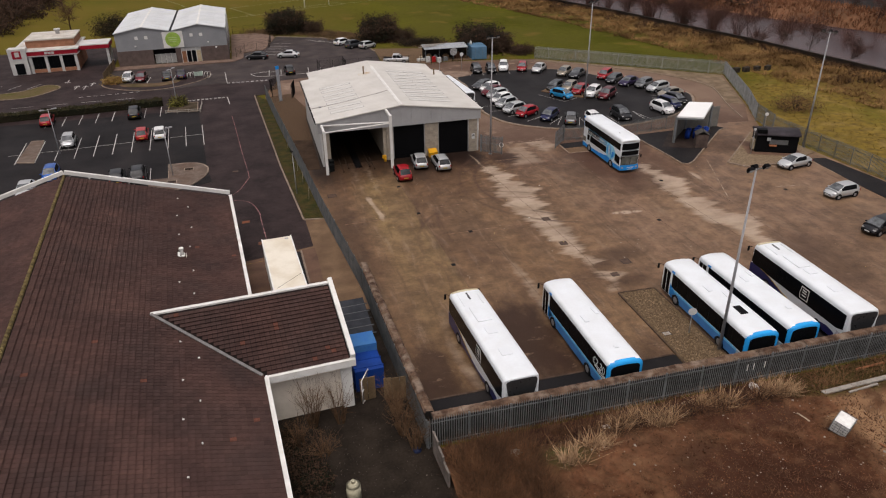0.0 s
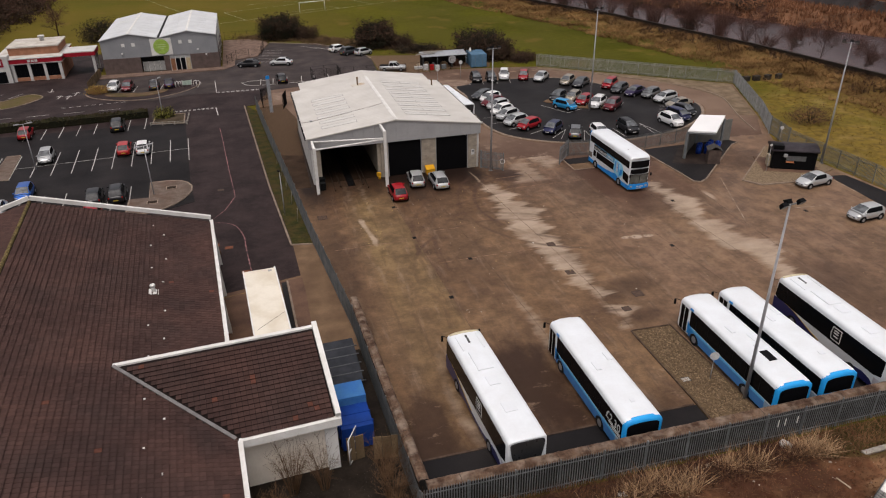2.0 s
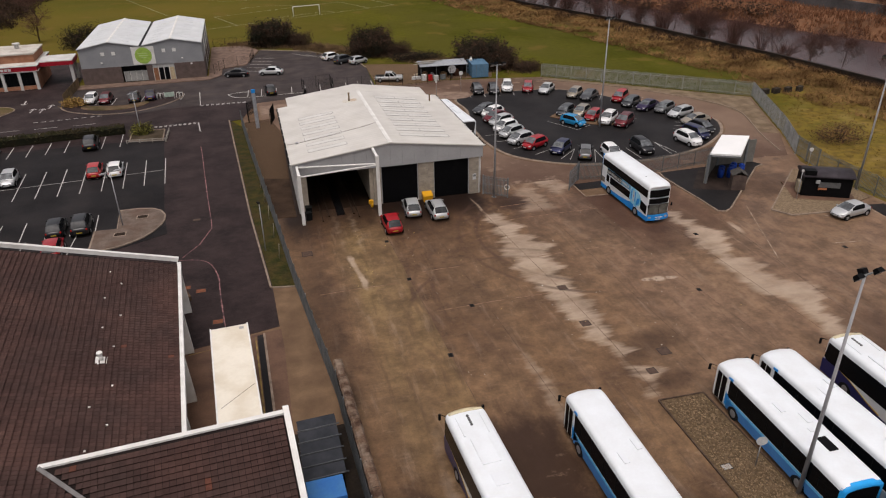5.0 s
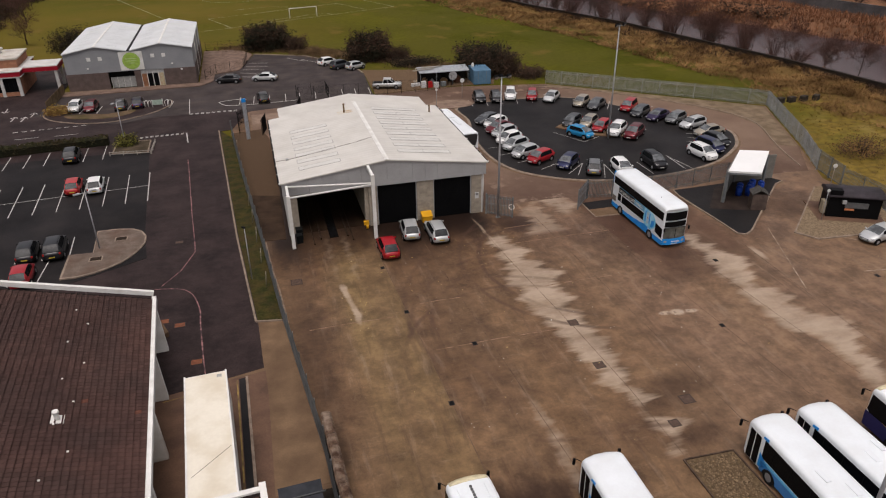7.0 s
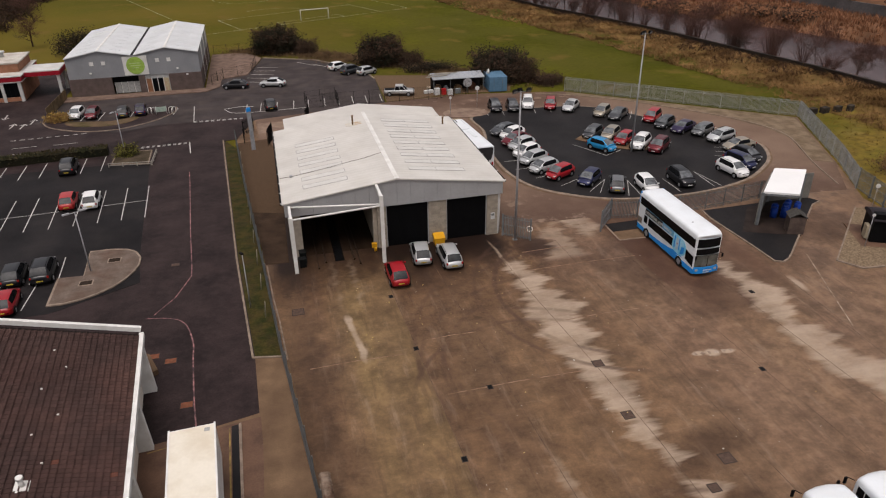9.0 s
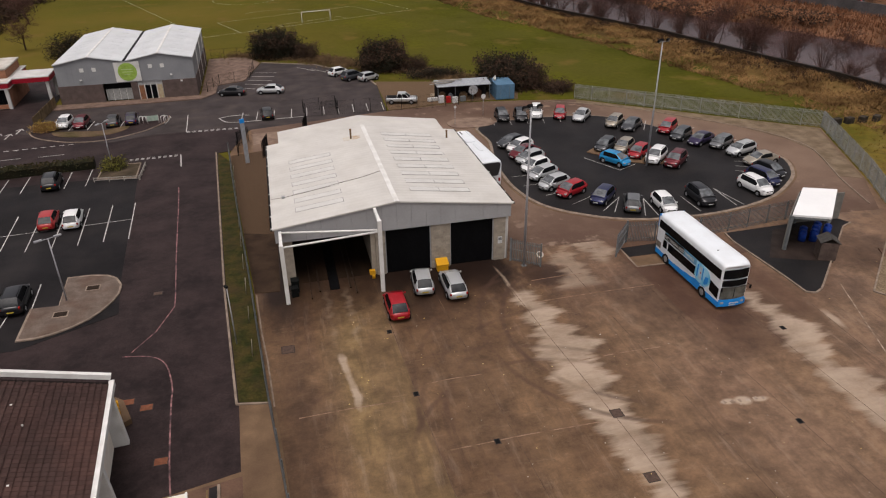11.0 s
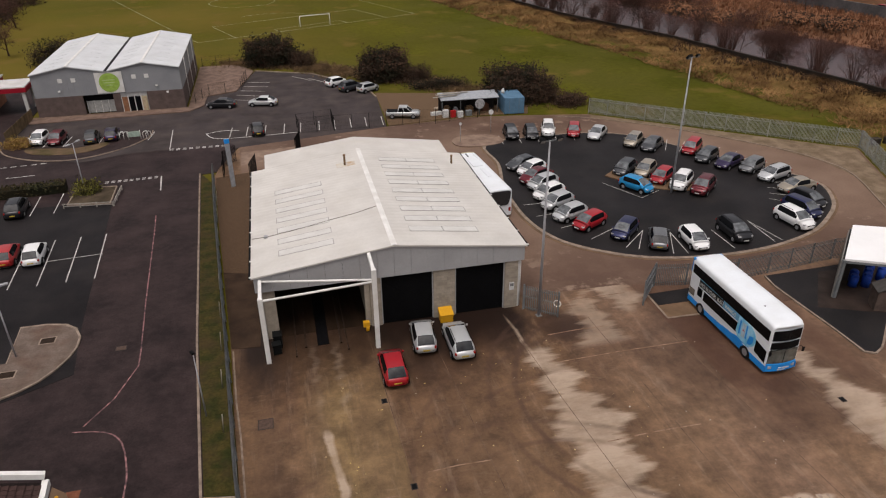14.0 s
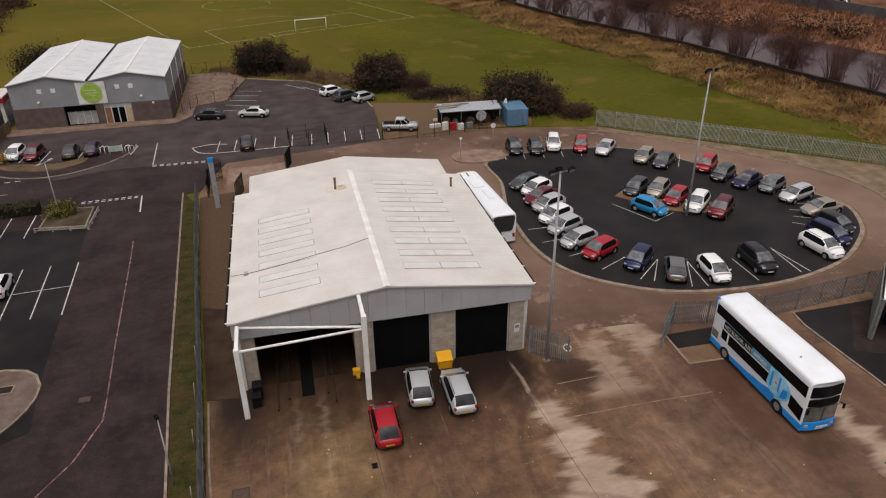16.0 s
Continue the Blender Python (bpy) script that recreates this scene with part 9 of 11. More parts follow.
def restaurant():
    r = thing("restaurant_building", "white and red drive-through restaurant with flat roofs", "building", pose(-45.0, 74.0, 0, 0, 0, 2) @ Matrix.Scale(.96, 4))
    bm = B()
    box(bm, -5.6, 5.6, -4.6, 7, 0, 3.5)
    part("wall", bm, mat("orange_brick", (0.38, 0.18, 0.11), 0.85, (0.29, 0.135, 0.08), 1, 8, 0.2), r, "orange-brown brick wall")
    bm = B()
    box(bm, -5.6, 5.6, -4.66, -4.6, 0, 3.45)
    part("front_panel", bm, RESTW, r, "white panelled front")
    bm = B()
    box(bm, -5.92, 5.92, -5.1, 7.22, 3.4, 4.22)
    part("red_band", bm, CRIMSON, r, "red fascia band")
    for z0, z1, o in ((3.3, 3.42, .14), (4.2, 4.35, .16)):
        bm = B()
        box(bm, -5.9 - o, 5.9 + o, -5.0 - o, 7.2 + o, z0, z1)
        part("white_trim", bm, RESTW, r)
    bm = B()
    box(bm, -5.5, 5.6, -4.5, 6.9, 4.35, 4.38)
    part("roof_deck", bm, mat("stained_flat_roof", (0.56, 0.53, 0.48), 0.8, (0.4, 0.36, 0.31), 0.6, 4, 0.2), r)
    bm = B()
    box(bm, -3.6, 5.2, -2.0, 6.6, 4.38, 5.75)
    part("upper_block", bm, mat("orange_brick", (0.24, 0.1, 0.06)), r)
    bm = B()
    box(bm, -3.8, 5.4, -2.2, 6.8, 5.75, 5.98)
    part("upper_roof", bm, mat("stained_flat_roof", (0.45, 0.41, 0.35)), r, "stained pale flat roof")
    bm = B()
    tube(bm, (1.6, 3.6, 5.98), (1.6, 3.6, 6.7), .4, seg=12)
    tube(bm, (1.6, 3.6, 6.7), (1.6, 3.6, 6.95), .65, seg=12)
    part("extract_cowl", bm, RESTW, r)
    bm = B()
    box(bm, -6.4, -3.2, -5.5, -3.4, 0, 5.0, bevel=.05)
    tower = part("corner_tower", bm, RESTW, r, "white corner tower")
    bm = B()
    box(bm, -5.7, -4.1, -5.56, -5.48, 3.1, 4.6)
    part("tower_sign", bm, CRIMSON, tower, "red sign panel")
    bm = B()
    box(bm, -5.2, -4.4, -5.6, -5.55, 3.5, 4.4)
    part("sign_mark", bm, RESTW, tower)
    bm = B()
    box(bm, -5.6, -4.0, -5.55, -5.45, .1, 2.2)
    part("entrance", bm, GLASSD, tower, "dark glazed entrance")
    for x in (-1.4, 1.4, 4.0):
        bm = B()
        box(bm, x - 1.1, x + 1.1, -4.7, -4.6, .75, 3.1)
        win = part("window", bm, GLASSD, r, "dark restaurant window")
        for u in (-1.1, -.37, .37, 1.04):
            bm = B()
            box(bm, x + u, x + u + .06, -4.74, -4.7, .75, 3.1)
            part("frame", bm, BLACKM, win)
        bm = B()
        box(bm, x - 1.15, x + 1.15, -4.95, -4.66, .1, .72)
        part("low_wall", bm, mat("orange_brick", (0.24, 0.1, 0.06)), r, "low brick wall below the window")
    for x in (-2.8, 0, 2.7, 5.4):
        bm = B()
        box(bm, x - .25, x + .25, -5.0, -4.5, 0, 3.4)
        part("column", bm, RESTW, r, "white column")
    bm = B()
    for k in range(3):
        box(bm, .0 + k * .62, .48 + k * .62, -5.16, -5.1, 3.6, 4.03)
    part("sign_mark", bm, RESTW, r, "three white sign blocks")
    bm = B()
    box(bm, 5.9, 11.6, -3.0, 2.6, 3.6, 4.5)
    can = part("canopy", bm, RESTW, r, "white canopy with red band")
    bm = B()
    box(bm, 5.95, 11.66, -3.06, 2.66, 3.62, 4.32)
    part("canopy_band", bm, CRIMSON, can)
    for y in (-2.6, 2.2):
        bm = B()
        box(bm, 10.9, 11.4, y - .25, y + .25, 0, 3.6)
        part("canopy_post", bm, RESTW, can)


restaurant()


def fence_board(pts, h, label, material):
    t = thing("timber_fence", label, "fence")
    for (xa, ya), (xb, yb) in zip(pts, pts[1:]):
        a, b_ = Vector((xa, ya)), Vector((xb, yb))
        n = max(1, int((b_ - a).length / .5))
        for i in range(n):
            bm = B()
            line_strip(bm, [tuple(a.lerp(b_, (i + .03) / n)), tuple(a.lerp(b_, (i + .97) / n))], .05, .05, 0, h - .05 * (i % 2))
            part("board", bm, material, t)


WOOD = mat("weathered_wood", (0.2, 0.14, 0.08), 0.85, (0.13, 0.09, 0.05), 1.2, 9, 0.3, rand=.2)
fence_board([(-33.4, 57.5), (-33.0, 69)], 1.6, "weathered timber fence beside the drive-through lane", WOOD)
fence_board([(-3.0, -43.0), (-1.9, -42.8)], 1.9, "grey timber screen beside the shop wing", WOOD)
fence_board([(-1.4, -43.2), (0.25, -43.4)], 1.8, "weathered timber screen beside the yard wall", WOOD)

# ---- service yard behind the tiled shop ----
def trailer():
    t = thing("box_trailer", "cream-roofed white box trailer backed up to the shop", "trailer", pose(-6.75, -29.4, 0, 0, 0, 3.4))
    bm = B()
    box(bm, -1.28, 1.28, -6.1, 6.1, 1.1, 3.72, bevel=.04)
    part("body", bm, WHITEP, t, "white box body")
    bm = B()
    box(bm, -1.24, 1.24, -6.0, 6.0, 3.72, 3.76)
    part("roof_skin", bm, CREAM, t, "cream stained roof skin")
    for x in (-1.26, 1.26):
        bm = B()
        box(bm, x - .05, x + .05, -6.1, 6.1, 3.68, 3.8)
        part("roof_rail", bm, WHITEP, t)
    bm = B()
    box(bm, -1.0, 1.0, -6.0, 6.0, .85, 1.1)
    part("chassis", bm, BLACKM, t)
    bm = B()
    line_strip(bm, [(-1.0, -2.9), (1.15, -1.1)], .03, 3.762)
    part("roof_seam", bm, BLACKM, t)
    bm = B()
    for k in range(6):
        a0, a1 = math.pi * k / 6, math.pi * (k + 1) / 6
        tube(bm, (.95 * math.cos(a0), 6.15 + .3 * math.sin(a0), 3.3), (.95 * math.cos(a1), 6.15 + .3 * math.sin(a1), 3.3), .05, seg=6)
    part("air_line", bm, mat("red_brown_hose", (0.12, 0.03, 0.03), 0.6), t)
    for x in (-1.15, 1.15):
        for y in (-4.2, -2.9, 4.4):
            wheel_on(t, x, y, .5, .3)


trailer()
bm = B()
line_strip(bm, [(-5.62, -19.5), (-5.3, -31)], .1, .004)
line_strip(bm, [(-10.6, -20.6), (-7.9, -20.1)], .1, .004)
solid("yellow_line_marking", bm, mat("worn_yellow_line", (0.33, 0.22, 0.07), 0.8, (0.15, 0.1, 0.05), 1.4, 8, .3), "worn yellow line round the loading bay", "road marking", "structure")
bm = B()
box(bm, 1.0 - 7.4, 1.3 - 7.4, -23.9, -23.6, 3.765, 3.775)
solid("roof_marker", bm, mat("marker_grey", (0.4, 0.4, 0.38), 0.6), "small grey square patch on the trailer roof", "patch")
for k in range(5):
    t = thing("waste_bin", "black lidded waste bin in a row by the wall", "bin", pose(-2.15, -32.7 - k * 1.05, 0, 0, 0, 3), "row of black bins")
    bm = B()
    box(bm, -1.1, 1.1, -.36, .36, .15, 1.5, bevel=.04)
    part("bin_body", bm, BLACKM, t)
    bm = B()
    sheet(bm, (-1.2, -.4, 1.55), (1.2, -.4, 1.55), (1.2, .4, 1.74), (-1.2, .4, 1.74), .06)
    part("lid", bm, mat("grey_black_lid", (0.02, 0.022, 0.027), 0.5, (0.035, 0.037, 0.044), 1.5, 6, .3), t)
    bm = B()
    tube(bm, (-1.3, -.44, 1.62), (1.35, -.44, 1.62), .045, seg=6)
    part("handle_bar", bm, mat("dull_bar_steel", (0.1, 0.105, 0.11), 0.6), t)
t = thing("compactor", "bright blue steel waste compactor beside the shop wing", "waste container", pose(-2.2, -40.2, 0, 0, 0, 2))
bm = B()
prism(bm, [(-1.0, -1.9), (1.0, -1.9), (1.0, .3), (-1.0, .3)], .2, 1.9)
part("body", bm, mat("deep_blue_paint", (0.008, 0.045, 0.24), 0.45, (0.008, 0.035, 0.18), 1, 6, 0.15), t)
bm = B()
box(bm, -1.02, 1.02, .3, 1.9, .2, 2.5, bevel=.05)
part("hopper", bm, mat("mid_blue_paint", (0.03, 0.13, 0.36), 0.5, (0.05, 0.16, 0.34), 1, 6, 0.15), t, "pale blue hopper top")
for y in (-1.5, -.6):
    bm = B()
    box(bm, -1.06, 1.06, y - .05, y + .05, .2, 1.94)
    part("rib", bm, mat("deep_blue_paint", (0.008, 0.045, 0.24)), t)
g = thing("mesh_gate", "open white-framed mesh gate beside the corner pier", "gate", pose(-2.9, -43.3, 0, 0, 0, 62))
for a, b_ in (((0, 0, .1), (0, 0, 2)), ((1.4, 0, .1), (1.4, 0, 2)), ((0, 0, .1), (1.4, 0, .1)), ((0, 0, 2), (1.4, 0, 2)), ((0, 0, 1.05), (1.4, 0, 1.05))):
    bm = B()
    tube(bm, a, b_, .035, seg=6)
    part("gate_frame", bm, WHITEP, g)
bm = B()
for k in range(1, 18):
    tube(bm, (k * .078, 0, .1), (k * .078, 0, 2), .006, seg=3)
part("mesh", bm, GALV, g)
bm = B()
tube(bm, (0, 0, 0), (0, 0, 1.05), .42, seg=20)
tube(bm, (0, 0, 1.05), (0, 0, 1.25), .42, .2, seg=20)
tube(bm, (0, 0, 1.25), (0, 0, 1.42), .1, seg=10)
solid("gas_cylinder", bm, mat("cream_enamel", (0.45, 0.42, 0.3), 0.5), "squat cream gas cylinder on dark grit", "gas cylinder", m=pose(-4.75, -51.3, 0))


def stem_shrub(x, y, h, n, spread, seed, material, label, group, z=0.0, stout=1.0):
    """Many thin upright stems from one stool, each with fine side twigs."""
    r = random.Random(seed)
    t = thing("leafless_shrub", label, "shrub", pose(x, y, z), group)
    V, F = [], []

    def stick(p, q, r0, r1):
        d = (q - p).to_track_quat('Z', 'Y')
        k = len(V)
        for c, rad in ((p, r0), (q, r1)):
            for i in range(3):
                V.append(tuple(c + d @ Vector((rad * math.cos(2.1 * i), rad * math.sin(2.1 * i), 0))))
        F.extend((k + i, k + (i + 1) % 3, k + 3 + (i + 1) % 3, k + 3 + i) for i in range(3))
    for _ in range(n):
        a, s = r.uniform(0, 6.28), spread * r.random() ** .5
        p, hh = Vector((.25 * math.cos(a), .25 * math.sin(a), 0)), h * r.uniform(.5, 1)
        q = Vector((s * .5 * math.cos(a), s * .5 * math.sin(a), hh * .6))
        e = Vector((s * math.cos(a) + r.gauss(0, .1), s * math.sin(a) + r.gauss(0, .1), hh))
        stick(p, q, .016 * stout, .011 * stout)
        stick(q, e, .011 * stout, .004 * stout)
        for _ in range(7):
            u = r.random()
            b0 = q.lerp(e, u)
            stick(b0, b0 + Vector((r.gauss(0, .3), r.gauss(0, .3), r.uniform(.05, .5))) * (.5 + h * .12), .007 * stout, .003 * stout)
    me = bpy.data.meshes.new("stems")
    me.from_pydata(V, [], F)
    me.materials.append(material)
    part("brushwood", me, None, t)["kind"] = "stuff"


TANTWIG = mat("tan_twig", (0.17, 0.1, 0.055), 0.95, (0.1, 0.058, 0.033), 0.8, 6, .3, spec=.02)
for x, y, h, n, sp, sd in ((-6.4, -44.5, 4.0, 55, 1.5, 5), (-4.6, -44.6, 3.4, 40, 1.2, 6), (-7.4, -46.2, 2.2, 40, 1.3, 7), (-6.0, -47.4, 1.6, 45, 1.5, 8)):
    stem_shrub(x, y, h, n, sp, sd, TANTWIG, "slender leafless shrub before the rendered wall", "wall shrubs")
for x, y, h, n, sp, sd in ((-.9, -44.9, 3.2, 60, 1.4, 11), (-.9, -46.8, 3.0, 60, 1.4, 12), (-.4, -48.4, 2.4, 50, 1.2, 13), (2.4, -50.6, 1.8, 60, 1.4, 14), (4.6, -49.9, 1.4, 50, 1.3, 15), (3.2, -52.6, 1.5, 60, 1.5, 16), (1.8, -54.6, 1.5, 60, 1.5, 17), (8.6, -49.8, 1.1, 40, 1.1, 18), (12.4, -49.7, .9, 40, 1.0, 19)):
    stem_shrub(x, y, h, n, sp, sd, mat("red_brown_twig", (0.13, 0.068, 0.038), 0.95, (0.07, 0.038, 0.022), 0.8, 6, .3, spec=.02) if x > 0 else TANTWIG, "tangled brown leafless shrub by the yard wall", "wall shrubs")
def soil_material():
    """Turned earth: fresh dark red-brown heaps, sandy ground to the east, mossy green near the fence."""
    m = SOIL.copy()
    m.name = "mixed_soil"
    n, l = m.node_tree.nodes, m.node_tree.links
    b = n["Principled BSDF"]
    c = b.inputs["Base Color"].links[0].from_socket
    geo = n.new("ShaderNodeNewGeometry")
    for x, y, rx, ry, amt, col in ((18.5, -57.6, 6.5, 3.6, .85, (0.038, 0.0165, 0.011)), (23, -52.2, 2.4, 1.8, .7, (0.038, 0.017, 0.012)), (30.0, -56.5, 4.4, 5.5, .9, (0.26, 0.155, 0.085)),
                                   (31, -50.6, 6.5, 1.6, .85, (0.07, 0.058, 0.018)), (7.8, -51.8, 2.2, 1.5, .7, (0.06, 0.05, 0.02)), (14, -53, 4.0, 1.8, .3, (0.12, 0.064, 0.036)), (8.0, -52.0, 1.6, 1.0, .7, (0.055, 0.052, 0.016)), (19.5, -51.6, 3.5, 1.4, .5, (0.045, 0.02, 0.014)), (4, -54, 3.5, 5, .6, (0.1, 0.055, 0.028))):
        mp = n.new("ShaderNodeMapping")
        mp.inputs["Location"].default_value = (-x / rx, -y / ry, 0)
        mp.inputs["Scale"].default_value = (1 / rx, 1 / ry, 0)
        l.new(geo.outputs["Position"], mp.inputs[0])
        ln = n.new("ShaderNodeVectorMath")
        ln.operation = 'LENGTH'
        l.new(mp.outputs[0], ln.inputs[0])
        t = n.new("ShaderNodeTexNoise")
        t.inputs["Scale"].default_value, t.inputs["Detail"].default_value = .55, 7
        l.new(geo.outputs["Position"], t.inputs["Vector"])
        add = n.new("ShaderNodeMath")
        add.operation = 'MULTIPLY_ADD'
        l.new(t.outputs["Fac"], add.inputs[0])
        add.inputs[1].default_value = 2.0
        l.new(ln.outputs["Value"], add.inputs[2])
        r = n.new("ShaderNodeMapRange")
        r.inputs["From Min"].default_value, r.inputs["From Max"].default_value = 1.65, 2.1
        r.inputs["To Min"].default_value, r.inputs["To Max"].default_value = amt, 0
        l.new(add.outputs[0], r.inputs[0])
        x_ = n.new("ShaderNodeMix")
        x_.data_type = 'RGBA'
        l.new(r.outputs[0], x_.inputs[0])
        l.new(c, x_.inputs[6])
        x_.inputs[7].default_value = (*col, 1)
        c = x_.outputs[2]
    l.new(c, b.inputs["Base Color"])
    return m


# ---- waste ground south of the wall ----
def soil_z(x, y):
    d = max(0.0, min(1.0, (-49.3 - y) / 2.5))
    return .02 + d * (.42 + .35 * noise.noise((x * .12, y * .16, 2)) + .28 * noise.noise((x * .45, y * .45, 5)) + .15 * noise.noise((x * 1.5, y * 1.5, 9)) + .1)


bm = B()
nx, ny = 230, 130
grid = [[bm.verts.new((.9 + 70 * i / nx, -48.75 - 36 * (j / ny) ** 1.3, 0)) for i in range(nx + 1)] for j in range(ny + 1)]
for row in grid:
    for v in row:
        v.co.z = soil_z(v.co.x, v.co.y) + .09 * noise.noise((v.co.x * 3.1, v.co.y * 3.1, 4))
for j in range(ny):
    for i in range(nx):
        f = bm.faces.new((grid[j][i], grid[j + 1][i], grid[j + 1][i + 1], grid[j][i + 1]))
        f.smooth = True
solid("ground_soil", bm, soil_material(), "turned dark brown soil with rubble and dead stalks", "ground", "structure")


def soil_spot(x0, x1, y0, y1):
    def f(rng):
        x, y = rng.uniform(x0, x1), rng.uniform(y0, y1)
        return x, y, soil_z(x, y)
    return f


tufts("dead_stalks", "dry straw stalks along the foot of the palisade", 450, soil_spot(1.5, 36, -51.2, -48.9), .15, .7, mat("tawny_straw", (0.2, 0.105, 0.05), 0.95, (0.12, 0.06, 0.028), 0.6, 5, .3), 11, 3.2, .018, 6)
tufts("dead_stalks", "brown dry grass clumps at the wall corner", 1300, soil_spot(1.3, 6.5, -57.5, -49.6), .3, 1.1, island_tint(mat("pale_straw", (0.13, 0.063, 0.03), 0.95, (0.06, 0.03, 0.016), 0.5, 5, .3), .5), 12, 1.7, .013, 8)
def clumps(rng):
    x, y, s = rng.choice(((14.2, -50.1, .7), (16.4, -50.4, .6), (15.3, -51.1, .4), (20.6, -50.0, .6), (23.9, -50.0, .5), (25.2, -50.5, .5), (10.4, -51.8, .6), (19.4, -49.9, .5), (24.8, -49.9, .7), (12.6, -50.3, .5), (8.2, -52.6, .5)))
    x, y = x + rng.gauss(0, s), min(-49.0, y + rng.gauss(0, s * .5))
    return x, y, soil_z(x, y)


tufts("straw_clump", "fans of pale dead straw leaning at the fence", 330, clumps, .3, .95, island_tint(mat("bleached_straw", (0.4, 0.26, 0.15), 0.95, (0.22, 0.13, 0.07), 0.8, 5, .3), .4), 17, 1.9, .028, 6)
tufts("brambles", "dark red-brown bramble stems along the palisade foot", 700, soil_spot(1.4, 24, -51.0, -48.8), .15, .7, mat("bramble_red", (0.06, 0.026, 0.016), 0.95, (0.03, 0.015, 0.01), 0.8, 5, .3), 31, 2.4, .022, 7, "brambles")
tufts("weeds", "olive weeds below the palisade fence", 1500, soil_spot(25, 46, -51.2, -48.8), .08, .3, mat("olive_weed", (0.085, 0.062, 0.02), 0.95), 13, .8, .04, 5)
tufts("twig_litter", "brown dead twigs over turned soil", 4200, soil_spot(1, 38, -62, -49.5), .05, .3, mat("twig_brown", (0.15, 0.075, 0.04), 0.95, (0.07, 0.035, 0.02), 0.8, 5, .3), 14, 2.6, .018, 4)


def rubble(name, n, where, smin, smax, material, seed, label):
    rng = random.Random(seed)
    V, F = [], []
    for _ in range(n):
        x, y, z = where(rng)
        s = rng.uniform(smin, smax) * (1 if rng.random() < .9 else 1.8)
        k = len(V)
        a = rng.uniform(0, 6)
        for dx, dy, dz in ((1, .2, 0), (-.2, 1, 0), (-1, -.3, 0), (.3, -1, 0), (.1, 0, .8), (-.1, .1, -.3)):
            V.append((x + s * (dx * math.cos(a) - dy * math.sin(a)) * rng.uniform(.6, 1.1), y + s * (dx * math.sin(a) + dy * math.cos(a)), z + s * dz))
        F += [(k, k + 1, k + 4), (k + 1, k + 2, k + 4), (k + 2, k + 3, k + 4), (k + 3, k, k + 4), (k + 1, k, k + 5), (k + 2, k + 1, k + 5), (k + 3, k + 2, k + 5), (k, k + 3, k + 5)]
    me = bpy.data.meshes.new(name)
    me.from_pydata(V, [], F)
    me.materials.append(material)
    return tagged(new(name, me), label, "rubble", "", "stuff")


rubble("soil_clods", 16000, soil_spot(1, 29, -64, -49.2), .015, .06, island_tint(SOIL, .45), 1, "clods of dark turned soil")
rubble("stones", 520, soil_spot(2, 38, -63, -49.5), .015, .075, mat("pale_rubble", (0.36, 0.31, 0.26), 0.9), 2, "pale stones and litter on turned soil")
rubble("grit_stones", 900, lambda r: (r.uniform(-8, .2), r.uniform(-58, -44), 0.0), .01, .035, island_tint(mat("grey_grit", (0.12, 0.1, 0.085), 0.9, (0.05, 0.04, 0.034), 2, 8, .3), .6), 3, "pale stones scattered on dark grit")
rubble("bed_gravel", 2600, lambda r: (r.uniform(20.8, 23.9), r.uniform(-45.8, -35.4), .1), .03, .07, island_tint(mat("gravel_stone", (0.2, 0.14, 0.086), 0.9), .45), 4, "loose brown gravel in the raised bed")
rubble("yard_litter", 60, lambda r: (r.uniform(9, 32), r.uniform(-30, -4), 0.0), .02, .05, mat("litter_white", (0.55, 0.52, 0.46), 0.8), 5, "scraps of pale litter in the yard")


def ibc(m):
    t = thing("ibc_tank", "white caged plastic tank tipped on the soil", "tank", m)
    bm = B()
    box(bm, -.55, .55, -.48, .48, .16, 1.1, bevel=.08)
    part("tank", bm, mat("milky_plastic", (0.82, 0.81, 0.77), 0.4), t, "milky white plastic tank")
    for z in (.2, .42, .64, .86, 1.1):
        bm = B()
        for a, b_ in (((-.58, -.51), (.58, -.51)), ((.58, -.51), (.58, .51)), ((.58, .51), (-.58, .51)), ((-.58, .51), (-.58, -.51))):
            tube(bm, (*a, z), (*b_, z), .015, seg=5)
        part("cage_hoop", bm, GALV, t)
    for x in (-.58, -.3, 0, .3, .58):
        for y in (-.51, .51):
            bm = B()
            tube(bm, (x, y, .12), (x, y, 1.12), .013, seg=5)
            part("cage_bar", bm, GALV, t)
    for y in (-.25, 0, .25):
        for x in (-.58, .58):
            bm = B()
            tube(bm, (x, y, .12), (x, y, 1.12), .013, seg=5)
            part("cage_bar", bm, GALV, t)
    bm = B()
    box(bm, -.6, .6, -.5, .5, 0, .12, bevel=.02)
    part("pallet", bm, BLACKM, t)


